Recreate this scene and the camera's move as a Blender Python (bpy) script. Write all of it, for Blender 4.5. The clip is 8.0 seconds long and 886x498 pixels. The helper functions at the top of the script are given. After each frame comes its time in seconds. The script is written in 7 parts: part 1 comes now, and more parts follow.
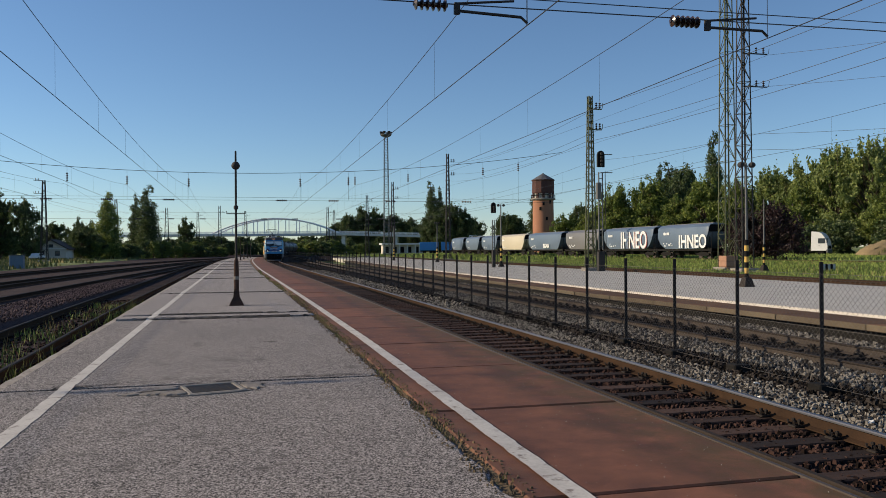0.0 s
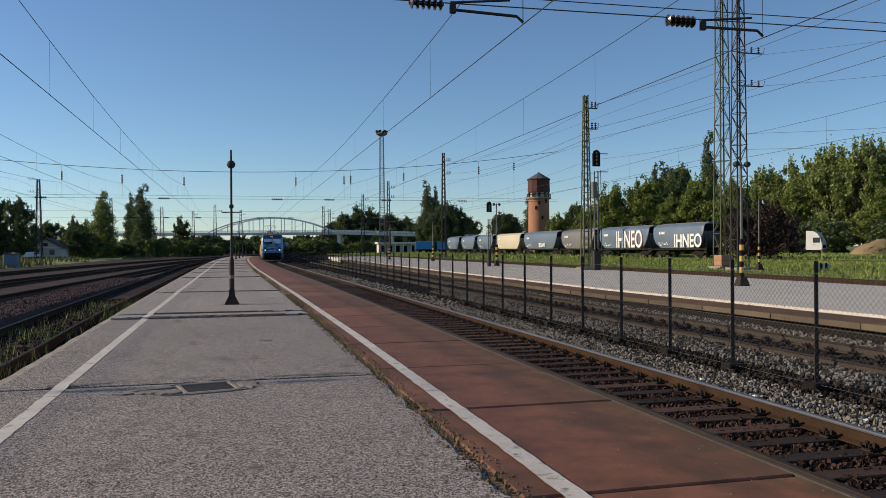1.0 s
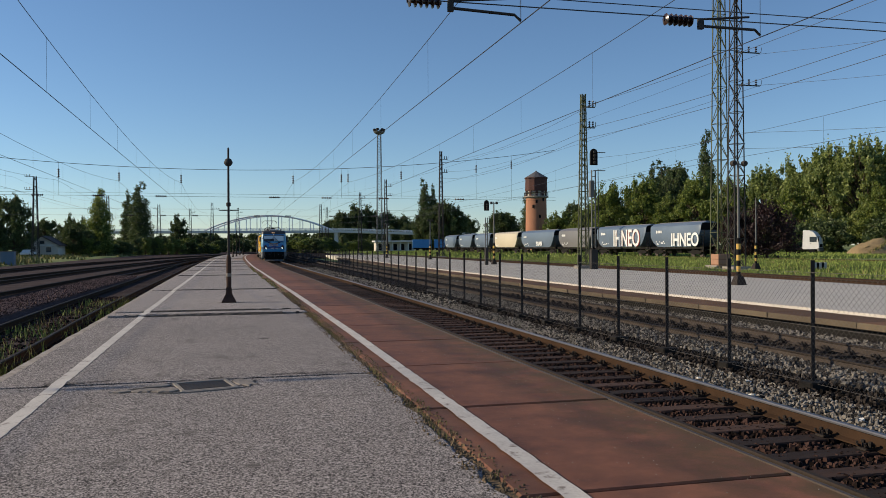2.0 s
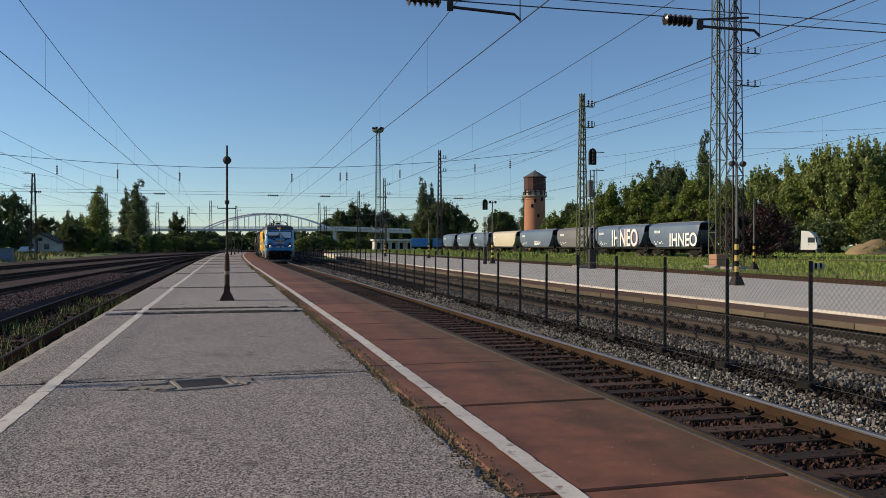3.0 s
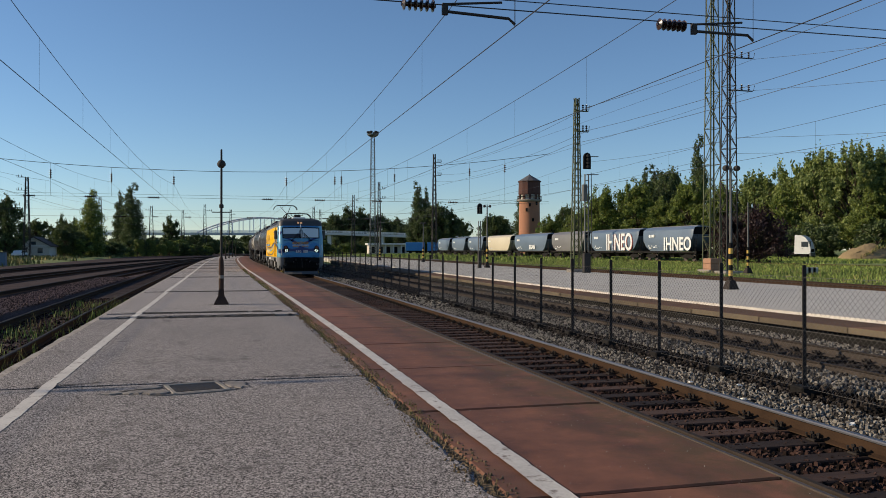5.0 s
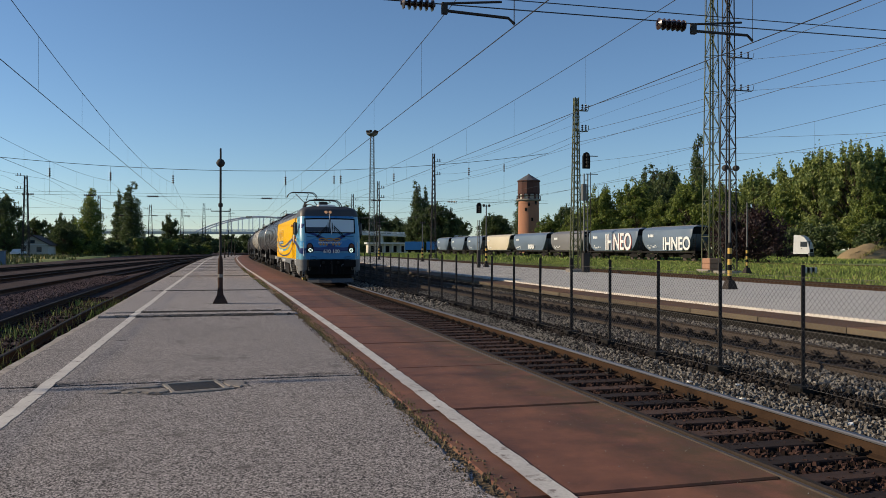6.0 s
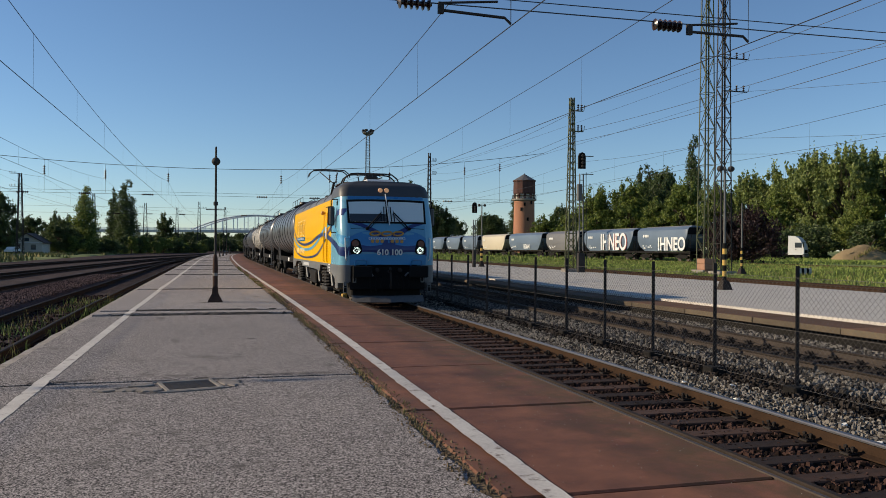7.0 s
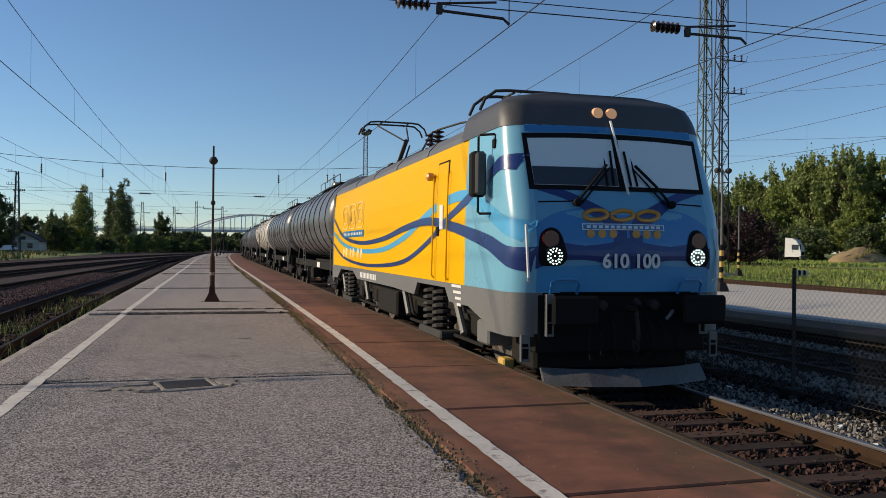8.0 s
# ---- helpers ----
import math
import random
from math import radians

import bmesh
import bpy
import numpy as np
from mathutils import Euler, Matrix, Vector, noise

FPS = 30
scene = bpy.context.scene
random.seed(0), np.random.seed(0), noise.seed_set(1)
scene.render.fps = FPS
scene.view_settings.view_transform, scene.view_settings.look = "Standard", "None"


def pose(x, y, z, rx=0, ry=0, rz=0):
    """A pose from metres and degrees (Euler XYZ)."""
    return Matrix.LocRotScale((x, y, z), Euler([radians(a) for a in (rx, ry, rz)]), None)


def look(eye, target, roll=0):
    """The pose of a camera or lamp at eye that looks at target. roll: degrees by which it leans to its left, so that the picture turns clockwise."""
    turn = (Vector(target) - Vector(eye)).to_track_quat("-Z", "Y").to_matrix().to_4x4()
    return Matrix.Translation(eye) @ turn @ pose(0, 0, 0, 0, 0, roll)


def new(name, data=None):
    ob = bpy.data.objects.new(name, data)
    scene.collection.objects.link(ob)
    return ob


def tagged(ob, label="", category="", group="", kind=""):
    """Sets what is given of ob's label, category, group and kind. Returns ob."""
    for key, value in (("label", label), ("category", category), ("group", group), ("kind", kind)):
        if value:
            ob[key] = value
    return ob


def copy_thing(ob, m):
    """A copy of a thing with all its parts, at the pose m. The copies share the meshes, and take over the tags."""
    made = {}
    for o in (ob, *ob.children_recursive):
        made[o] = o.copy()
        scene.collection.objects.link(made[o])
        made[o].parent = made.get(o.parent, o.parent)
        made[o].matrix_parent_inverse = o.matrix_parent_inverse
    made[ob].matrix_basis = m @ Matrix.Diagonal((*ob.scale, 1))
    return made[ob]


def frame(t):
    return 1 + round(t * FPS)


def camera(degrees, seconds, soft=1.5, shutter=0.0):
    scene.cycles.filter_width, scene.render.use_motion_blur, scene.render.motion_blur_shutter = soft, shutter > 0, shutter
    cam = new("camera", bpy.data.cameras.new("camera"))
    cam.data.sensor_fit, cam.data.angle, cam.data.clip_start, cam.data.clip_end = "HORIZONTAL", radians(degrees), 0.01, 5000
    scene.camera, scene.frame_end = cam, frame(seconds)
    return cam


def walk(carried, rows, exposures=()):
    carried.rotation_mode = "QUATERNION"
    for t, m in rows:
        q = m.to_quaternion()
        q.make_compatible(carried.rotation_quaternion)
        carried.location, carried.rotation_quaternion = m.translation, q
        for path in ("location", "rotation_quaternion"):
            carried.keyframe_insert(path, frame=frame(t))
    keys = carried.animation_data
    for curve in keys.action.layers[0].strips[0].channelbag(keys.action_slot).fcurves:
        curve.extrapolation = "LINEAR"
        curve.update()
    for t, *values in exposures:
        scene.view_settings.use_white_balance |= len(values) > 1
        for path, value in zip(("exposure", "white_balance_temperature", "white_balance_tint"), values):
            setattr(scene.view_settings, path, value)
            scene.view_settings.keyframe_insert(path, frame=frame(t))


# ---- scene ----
cam = camera(57.45, 8.0, soft=0.8)
walk(cam, [
    (0, pose(0, 0, 1.52, 90.020, 0.405, -13.905)),
    (0.5, pose(0, 0, 1.52, 89.964, 0.474, -14.031)),
    (1, pose(0, 0, 1.52, 89.949, 0.370, -14.210)),
    (1.5, pose(0, 0, 1.52, 89.900, 0.350, -14.364)),
    (3, pose(0, 0, 1.52, 89.761, -0.025, -14.513)),
    (3.5, pose(0, 0, 1.52, 89.779, -0.076, -14.707)),
    (4, pose(0, 0, 1.52, 89.943, -0.058, -14.860)),
    (4.5, pose(0, 0, 1.52, 90.063, -0.039, -14.893)),
    (6, pose(0, 0, 1.52, 90.002, -0.149, -14.951)),
    (6.5, pose(0, 0, 1.52, 90.000, -0.281, -15.145)),
    (7, pose(0, 0, 1.52, 89.966, -0.376, -15.276)),
    (7.5, pose(0, 0, 1.52, 90.010, -0.480, -15.343)),
    (8, pose(0, 0, 1.52, 89.995, -0.651, -15.466)),
], exposures=[(0, 0.02, 7000, 10), (8, 0.0, 7000, 10)])

# ---------------------------------------------------------------- light
SUN_EL, SUN_AZ = 22.5, -72.0          # degrees; azimuth from +y towards +x
sx = math.sin(radians(SUN_AZ)) * math.cos(radians(SUN_EL))
sy = math.cos(radians(SUN_AZ)) * math.cos(radians(SUN_EL))
sz = math.sin(radians(SUN_EL))
world = bpy.data.worlds.new("sky")
scene.world = world
world.use_nodes = True
wn = world.node_tree.nodes
sky = wn.new("ShaderNodeTexSky")
sky.sky_type = "NISHITA"
sky.sun_disc = False
sky.sun_elevation = radians(SUN_EL)
sky.sun_rotation = radians(SUN_AZ)
sky.air_density, sky.dust_density, sky.ozone_density = 0.92, 0.0, 5.5
world.node_tree.links.new(sky.outputs[0], wn["Background"].inputs[0])
wn["Background"].inputs[1].default_value = 0.125
sun = new("sun", bpy.data.lights.new("sun", "SUN"))
sun.data.energy, sun.data.angle, sun.data.color = 5.0, radians(0.53), (1.0, 0.86, 0.66)
sun.matrix_basis = look((sx * 50, sy * 50, sz * 50), (0, 0, 0))


# ---------------------------------------------------------------- materials
def mat(name, a, b=None, scale=8.0, rough=0.8, metal=0.0, bump=0.15, fine=60.0, spot=None, spots=0.62, patch=0.6,
        vary=0.0, stretch=(1, 1, 1), island=False, dist=0.01, ramp=(0.32, 0.68), chips=0.0, spotscale=0.0):
    """Two tones mixed by coarse and fine noise, an optional third tone in spots, relief from the fine noise."""
    m = bpy.data.materials.new(name)
    m.use_nodes = True
    nt = m.node_tree
    n, link = nt.nodes, nt.links.new
    bs = n["Principled BSDF"]
    b = b or tuple(c * 0.7 for c in a)
    tc = n.new("ShaderNodeTexCoord")
    mp = n.new("ShaderNodeMapping")
    mp.inputs["Scale"].default_value = stretch
    link(tc.outputs["Object"], mp.inputs["Vector"])
    co = n.new("ShaderNodeTexNoise")
    co.inputs["Scale"].default_value, co.inputs["Detail"].default_value = scale * 0.12, 5
    co.inputs["Roughness"].default_value = 0.65
    fi = n.new("ShaderNodeTexNoise")
    fi.inputs["Scale"].default_value, fi.inputs["Detail"].default_value = fine, 4
    for t in (co, fi):
        link(mp.outputs[0], t.inputs["Vector"])
    mx = n.new("ShaderNodeMix")
    mx.inputs[0].default_value = 1 - patch
    link(co.outputs[0], mx.inputs[2])
    link(fi.outputs[0], mx.inputs[3])
    fac = mx.outputs[0]
    if chips:
        # crushed stone of two sizes showing in the surface
        for sc, share in ((chips, 0.5), (chips * 0.6, 0.25)):
            vo = n.new("ShaderNodeTexVoronoi")
            vo.inputs["Scale"].default_value = sc
            link(mp.outputs[0], vo.inputs["Vector"])
            sp = n.new("ShaderNodeSeparateColor")
            link(vo.outputs["Color"], sp.inputs[0])
            cm = n.new("ShaderNodeMix")
            cm.inputs[0].default_value = share
            link(fac, cm.inputs[2])
            link(sp.outputs[0], cm.inputs[3])
            fac = cm.outputs[0]
    if vary:
        oi = n.new("ShaderNodeNewGeometry") if island else n.new("ShaderNodeObjectInfo")
        ad = n.new("ShaderNodeMath")
        ad.operation = "MULTIPLY_ADD"
        ad.inputs[1].default_value = vary
        link(oi.outputs["Random Per Island"] if island else oi.outputs["Random"], ad.inputs[0])
        su = n.new("ShaderNodeMath")
        su.operation = "SUBTRACT"
        su.inputs[1].default_value = vary / 2
        link(fac, su.inputs[0])
        link(su.outputs[0], ad.inputs[2])
        fac = ad.outputs[0]
    rp = n.new("ShaderNodeValToRGB")
    rp.color_ramp.elements[0].position, rp.color_ramp.elements[1].position = ramp
    rp.color_ramp.elements[0].color, rp.color_ramp.elements[1].color = (*b, 1), (*a, 1)
    link(fac, rp.inputs[0])
    col = rp.outputs[0]
    if spot:
        so = n.new("ShaderNodeTexNoise")
        so.inputs["Scale"].default_value, so.inputs["Detail"].default_value = spotscale or scale * 0.45, 6
        so.inputs["Roughness"].default_value = 0.7
        link(mp.outputs[0], so.inputs["Vector"])
        sr = n.new("ShaderNodeValToRGB")
        sr.color_ramp.elements[0].position, sr.color_ramp.elements[1].position = spots - 0.04, spots + 0.08
        link(so.outputs[0], sr.inputs[0])
        sm = n.new("ShaderNodeMix")
        sm.data_type = "RGBA"
        link(sr.outputs[0], sm.inputs[0])
        link(col, sm.inputs[6])
        sm.inputs[7].default_value = (*spot, 1)
        col = sm.outputs[2]
    link(col, bs.inputs["Base Color"])
    rr = n.new("ShaderNodeMath")
    rr.operation = "MULTIPLY_ADD"
    rr.inputs[1].default_value, rr.inputs[2].default_value = 0.25, max(0.02, rough - 0.12)
    link(co.outputs[0], rr.inputs[0])
    link(rr.outputs[0], bs.inputs["Roughness"])
    bs.inputs["Metallic"].default_value = metal
    if rough > 0.6 and metal < 0.5:
        bs.inputs["Specular IOR Level"].default_value = 0.25
    if bump:
        bu = n.new("ShaderNodeBump")
        bu.inputs["Strength"].default_value, bu.inputs["Distance"].default_value = bump, dist
        link(fi.outputs[0], bu.inputs["Height"])
        link(bu.outputs[0], bs.inputs["Normal"])
    return m


def glow(name, col, power):
    m = bpy.data.materials.new(name)
    m.use_nodes = True
    bs = m.node_tree.nodes["Principled BSDF"]
    bs.inputs["Base Color"].default_value = (*col, 1)
    bs.inputs["Emission Color"].default_value = (*col, 1)
    bs.inputs["Emission Strength"].default_value = power
    return m


def leaf_mat(name, a, b):
    m = mat(name, a, b, scale=3, rough=0.55, bump=0, vary=0.75, island=True, fine=2.0)
    bs = m.node_tree.nodes["Principled BSDF"]
    n, link = m.node_tree.nodes, m.node_tree.links.new
    tr = n.new("ShaderNodeBsdfTranslucent")
    ms = n.new("ShaderNodeMixShader")
    ms.inputs[0].default_value = 0.38
    link(bs.inputs["Base Color"].links[0].from_socket, tr.inputs[0])
    link(bs.outputs[0], ms.inputs[1])
    link(tr.outputs[0], ms.inputs[2])
    link(ms.outputs[0], n["Material Output"].inputs[0])
    return m


ASPHALT = mat("asphalt", (0.55, 0.488, 0.46), (0.020, 0.018, 0.017), scale=4, fine=75, rough=0.92, bump=0.5, patch=0.3, spot=(0.095, 0.082, 0.076), spots=0.62, dist=0.008, ramp=(0.34, 0.77), chips=128.0, stretch=(1, 0.75, 1))
KERB = mat("kerb_concrete", (0.46, 0.41, 0.36), (0.20, 0.17, 0.14), scale=16, fine=30, rough=0.92, bump=0.6, spot=(0.10, 0.085, 0.07), spots=0.60)
SEAM = mat("seam_dirt", (0.24, 0.17, 0.10), (0.05, 0.04, 0.03), scale=14, fine=40, rough=0.95, bump=0.8, dist=0.02)
MORTAR = mat("old_mortar", (0.34, 0.30, 0.265), (0.13, 0.115, 0.10), scale=20, fine=50, rough=0.92, bump=0.7)
# Finer paving past the joint; its paler tone also carries the far grazing light.
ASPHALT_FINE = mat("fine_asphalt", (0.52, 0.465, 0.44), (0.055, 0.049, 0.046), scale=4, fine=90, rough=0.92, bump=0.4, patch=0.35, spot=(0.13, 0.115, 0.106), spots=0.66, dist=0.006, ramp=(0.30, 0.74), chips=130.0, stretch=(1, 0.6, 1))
YARD = mat("yard_gravel", (0.105, 0.080, 0.077), (0.030, 0.023, 0.022), scale=7, fine=16, rough=0.95, bump=1.0, dist=0.05, patch=0.5)
MOUND_STONE = mat("mound_stone", (0.21, 0.145, 0.135), (0.035, 0.025, 0.024), scale=8, fine=30, rough=0.95, bump=0.3, vary=1.2, island=True, patch=0.8)
MOUND = mat("mound_gravel", (0.155, 0.108, 0.102), (0.048, 0.035, 0.034), scale=10, fine=22, rough=0.95, bump=1.0, dist=0.04, patch=0.4)
ASPHALT_DARK = mat("asphalt_crack", (0.07, 0.064, 0.06), (0.025, 0.023, 0.022), scale=12, fine=50, rough=0.95, bump=0.6)
RED = mat("red_concrete", (0.25, 0.102, 0.060), (0.088, 0.038, 0.025), scale=11, fine=150, rough=0.74, bump=0.35, patch=0.72, spot=(0.36, 0.27, 0.21), spots=0.685, vary=0.14, ramp=(0.36, 0.62), spotscale=34.0, dist=0.004)


def edge_moss(m, x0, x1, col, share):
    """Ochre growth that thins out from one edge of the slabs."""
    n, link = m.node_tree.nodes, m.node_tree.links.new
    bs = n["Principled BSDF"]
    src = bs.inputs["Base Color"].links[0].from_socket
    tc = n.new("ShaderNodeTexCoord")
    sp = n.new("ShaderNodeSeparateXYZ")
    link(tc.outputs["Object"], sp.inputs[0])
    mr = n.new("ShaderNodeMapRange")
    mr.inputs[1].default_value, mr.inputs[2].default_value = x0, x1
    link(sp.outputs[0], mr.inputs[0])
    no = n.new("ShaderNodeTexNoise")
    no.inputs["Scale"].default_value, no.inputs["Detail"].default_value = 3.2, 8
    no.inputs["Roughness"].default_value = 0.7
    oi = n.new("ShaderNodeObjectInfo")
    va = n.new("ShaderNodeVectorMath")
    va.operation = "ADD"
    link(tc.outputs["Object"], va.inputs[0])
    link(oi.outputs["Location"], va.inputs[1])
    link(va.outputs[0], no.inputs["Vector"])
    ra = n.new("ShaderNodeMapRange")
    ra.inputs[1].default_value, ra.inputs[2].default_value, ra.inputs[4].default_value = 0.38, 0.62, share
    link(no.outputs[0], ra.inputs[0])
    mu = n.new("ShaderNodeMath")
    mu.operation = "MULTIPLY"
    link(mr.outputs[0], mu.inputs[0])
    link(ra.outputs[0], mu.inputs[1])
    mx = n.new("ShaderNodeMix")
    mx.data_type = "RGBA"
    link(mu.outputs[0], mx.inputs[0])
    link(src, mx.inputs[6])
    mx.inputs[7].default_value = (*col, 1)
    link(mx.outputs[2], bs.inputs["Base Color"])


edge_moss(RED, 2.6, 3.5, (0.105, 0.068, 0.026), 1.0)
edge_moss(RED, 2.0, 2.6, (0.085, 0.045, 0.030), 0.4)
edge_moss(RED, 2.05, 1.68, (0.14, 0.085, 0.05), 0.6)
PAINT = mat("line_paint", (0.66, 0.62, 0.56), (0.44, 0.40, 0.36), scale=14, fine=45, rough=0.75, bump=0.3, spot=(0.16, 0.12, 0.10), spots=0.60)
PALE = mat("pale_concrete", (0.56, 0.53, 0.48), (0.38, 0.36, 0.33), scale=5, fine=22, rough=0.9, bump=0.5, spot=(0.24, 0.22, 0.2), spots=0.64)
STEEL_EDGE = mat("edge_steel", (0.095, 0.07, 0.055), (0.045, 0.034, 0.028), scale=10, fine=30, rough=0.6, metal=0.15)
RAIL_RUST = mat("rail_rust", (0.062, 0.036, 0.022), (0.032, 0.020, 0.014), scale=20, fine=50, rough=0.85, bump=0.2)
RAIL_TOP = mat("rail_polished", (0.22, 0.22, 0.24), (0.13, 0.125, 0.13), scale=10, fine=40, rough=0.5, metal=0.9, bump=0.02, stretch=(1, 0.05, 1))
RAIL_GREY = mat("rail_grey_rust", (0.075, 0.058, 0.048), (0.04, 0.032, 0.027), scale=20, fine=50, rough=0.85, bump=0.2)
TANEDGE = mat("tan_concrete_edge", (0.16, 0.125, 0.085), (0.085, 0.066, 0.047), scale=9, fine=30, rough=0.92, bump=0.3, vary=0.3)
RAIL_DULL = mat("rail_dull", (0.055, 0.043, 0.036), (0.03, 0.024, 0.02), scale=20, fine=50, rough=0.65, metal=0.2, bump=0.1)
SLEEPER = mat("sleeper_wood", (0.070, 0.040, 0.030), (0.022, 0.014, 0.012), scale=20, fine=30, rough=0.9, bump=0.5, vary=0.6, stretch=(0.3, 3, 1))
SLEEPER_C = mat("sleeper_weathered", (0.046, 0.036, 0.030), (0.018, 0.015, 0.013), scale=20, fine=30, rough=0.9, bump=0.4, vary=0.5)
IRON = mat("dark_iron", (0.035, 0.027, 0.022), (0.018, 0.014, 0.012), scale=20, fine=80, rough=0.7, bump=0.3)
BALLAST = mat("ballast_bed", (0.034, 0.026, 0.024), (0.012, 0.010, 0.0095), scale=8, fine=14, rough=0.95, bump=1.0, patch=0.3, dist=0.05, spot=(0.055, 0.034, 0.03), spots=0.6)
STONE = mat("ballast_stone", (0.225, 0.205, 0.18), (0.036, 0.032, 0.029), scale=8, fine=30, rough=0.95, bump=0.3, vary=1.2, island=True, patch=0.8)
STONE_RUST = mat("rusty_stone", (0.066, 0.038, 0.032), (0.011, 0.008, 0.0075), scale=8, fine=30, rough=0.9, bump=0.3, vary=1.1, island=True, patch=0.8)
STONE_OIL = mat("oily_stone", (0.055, 0.046, 0.041), (0.008, 0.007, 0.0065), scale=8, fine=30, rough=0.9, bump=0.3, vary=1.2, island=True, patch=0.8)
TANSLAB = mat("brown_slab", (0.17, 0.088, 0.048), (0.085, 0.046, 0.028), scale=9, fine=40, rough=0.92, bump=0.35, vary=0.3)
GROUND = mat("ground_earth", (0.20, 0.235, 0.07), (0.12, 0.15, 0.045), scale=0.6, fine=6, rough=0.95, bump=0.4, patch=0.6, spot=(0.26, 0.21, 0.11), spots=0.63, dist=0.1)
GRASS = mat("grass_blades", (0.24, 0.30, 0.07), (0.11, 0.155, 0.035), scale=2, fine=4, rough=0.7, bump=0, vary=0.8, island=True)
DRYGRASS = mat("dry_grass_blades", (0.24, 0.20, 0.085), (0.10, 0.12, 0.03), scale=2, fine=4, rough=0.8, bump=0, vary=0.9, island=True)
RUST = mat("flaking_rust", (0.095, 0.050, 0.034), (0.022, 0.016, 0.014), scale=30, fine=60, rough=0.9, bump=0.5)
POST = mat("rusty_post", (0.045, 0.034, 0.029), (0.022, 0.018, 0.016), scale=15, fine=50, rough=0.85, bump=0.2)
WIRE = mat("fence_wire", (0.13, 0.12, 0.11), (0.07, 0.06, 0.055), scale=20, rough=0.6, metal=0.4, bump=0)
CABLE = mat("cable", (0.05, 0.05, 0.055), (0.03, 0.03, 0.032), scale=5, rough=0.5, metal=0.3, bump=0)
GREENSTEEL = mat("green_mast_steel", (0.115, 0.13, 0.065), (0.06, 0.062, 0.038), scale=10, fine=30, rough=0.7, bump=0.15, spot=(0.09, 0.05, 0.03), spots=0.68)
GREYSTEEL = mat("grey_mast_steel", (0.16, 0.165, 0.16), (0.085, 0.085, 0.08), scale=10, fine=30, rough=0.65, bump=0.1)
DARKSTEEL = mat("dark_mast_steel", (0.05, 0.045, 0.042), (0.028, 0.025, 0.023), scale=10, fine=30, rough=0.75, bump=0.1)
CERAMIC = mat("insulator_ceramic", (0.045, 0.022, 0.016), (0.03, 0.015, 0.012), scale=8, rough=0.25, bump=0)
CONCRETE = mat("concrete", (0.32, 0.29, 0.25), (0.2, 0.18, 0.16), scale=10, fine=40, rough=0.9, bump=0.3)
ORANGECONC = mat("stained_footing", (0.42, 0.23, 0.15), (0.28, 0.16, 0.11), scale=20, fine=40, rough=0.9)
YELLOWPAINT = mat("hazard_yellow", (0.62, 0.40, 0.10), (0.42, 0.27, 0.08), scale=20, fine=40, rough=0.7)
WHITEPAINT = mat("white_paint", (0.72, 0.72, 0.70), (0.58, 0.58, 0.56), scale=8, fine=30, rough=0.5, bump=0.05)
BLACK = mat("black_paint", (0.0055, 0.0055, 0.006), (0.003, 0.003, 0.003), scale=10, fine=40, rough=0.85, bump=0.05)
BRIDGEC = mat("bridge_concrete", (0.55, 0.56, 0.57), (0.42, 0.43, 0.45), scale=2, fine=10, rough=0.9, bump=0.1)
BRIDGES = mat("bridge_steel", (0.75, 0.77, 0.78), (0.65, 0.67, 0.68), scale=2, fine=10, rough=0.6, bump=0)
BRICK = mat("tower_brick", (0.42, 0.20, 0.12), (0.30, 0.14, 0.09), scale=3, fine=14, rough=0.9, bump=0.3, spot=(0.36, 0.25, 0.18), spots=0.64)
BRICK_DARK = mat("tower_tank_brick", (0.115, 0.055, 0.045), (0.065, 0.035, 0.032), scale=4, fine=14, rough=0.9, bump=0.3)
SLATE = mat("roof_slate", (0.13, 0.13, 0.14), (0.08, 0.08, 0.085), scale=6, fine=20, rough=0.7)
BARK = mat("bark", (0.10, 0.075, 0.055), (0.05, 0.038, 0.03), scale=15, fine=20, rough=0.95, bump=0.6, stretch=(1, 1, 0.3))
LEAF = leaf_mat("leaf_green", (0.24, 0.285, 0.06), (0.085, 0.13, 0.028))
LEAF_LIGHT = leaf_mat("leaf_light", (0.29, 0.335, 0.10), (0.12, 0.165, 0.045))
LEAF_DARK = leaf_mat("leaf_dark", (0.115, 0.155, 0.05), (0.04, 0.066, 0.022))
LEAF_RED = leaf_mat("leaf_red", (0.05, 0.022, 0.022), (0.02, 0.010, 0.011))
# rolling stock
L_YELLOW = mat("loco_yellow", (0.72, 0.385, 0.0), (0.67, 0.36, 0.0), scale=2, fine=6, rough=0.45, bump=0.02, patch=0.9)
L_YELLOW.node_tree.nodes["Principled BSDF"].inputs["Specular IOR Level"].default_value = 0.06
L_LIGHT = mat("loco_light_blue", (0.16, 0.40, 0.54), (0.14, 0.36, 0.49), scale=2, fine=6, rough=0.28, bump=0.02, patch=0.9)
L_BLUE = mat("loco_blue", (0.022, 0.19, 0.43), (0.02, 0.16, 0.38), scale=2, fine=6, rough=0.28, bump=0.02, patch=0.9)
L_STEEL = mat("loco_steel_blue", (0.105, 0.315, 0.47), (0.09, 0.28, 0.42), scale=2, fine=6, rough=0.25, bump=0.02, patch=0.9)
L_MID = mat("loco_mid_blue", (0.05, 0.275, 0.52), (0.045, 0.24, 0.47), scale=2, fine=6, rough=0.25, bump=0.02, patch=0.9)
L_NAVY = mat("loco_navy", (0.012, 0.035, 0.16), (0.010, 0.028, 0.13), scale=2, fine=6, rough=0.3, bump=0, patch=0.9)
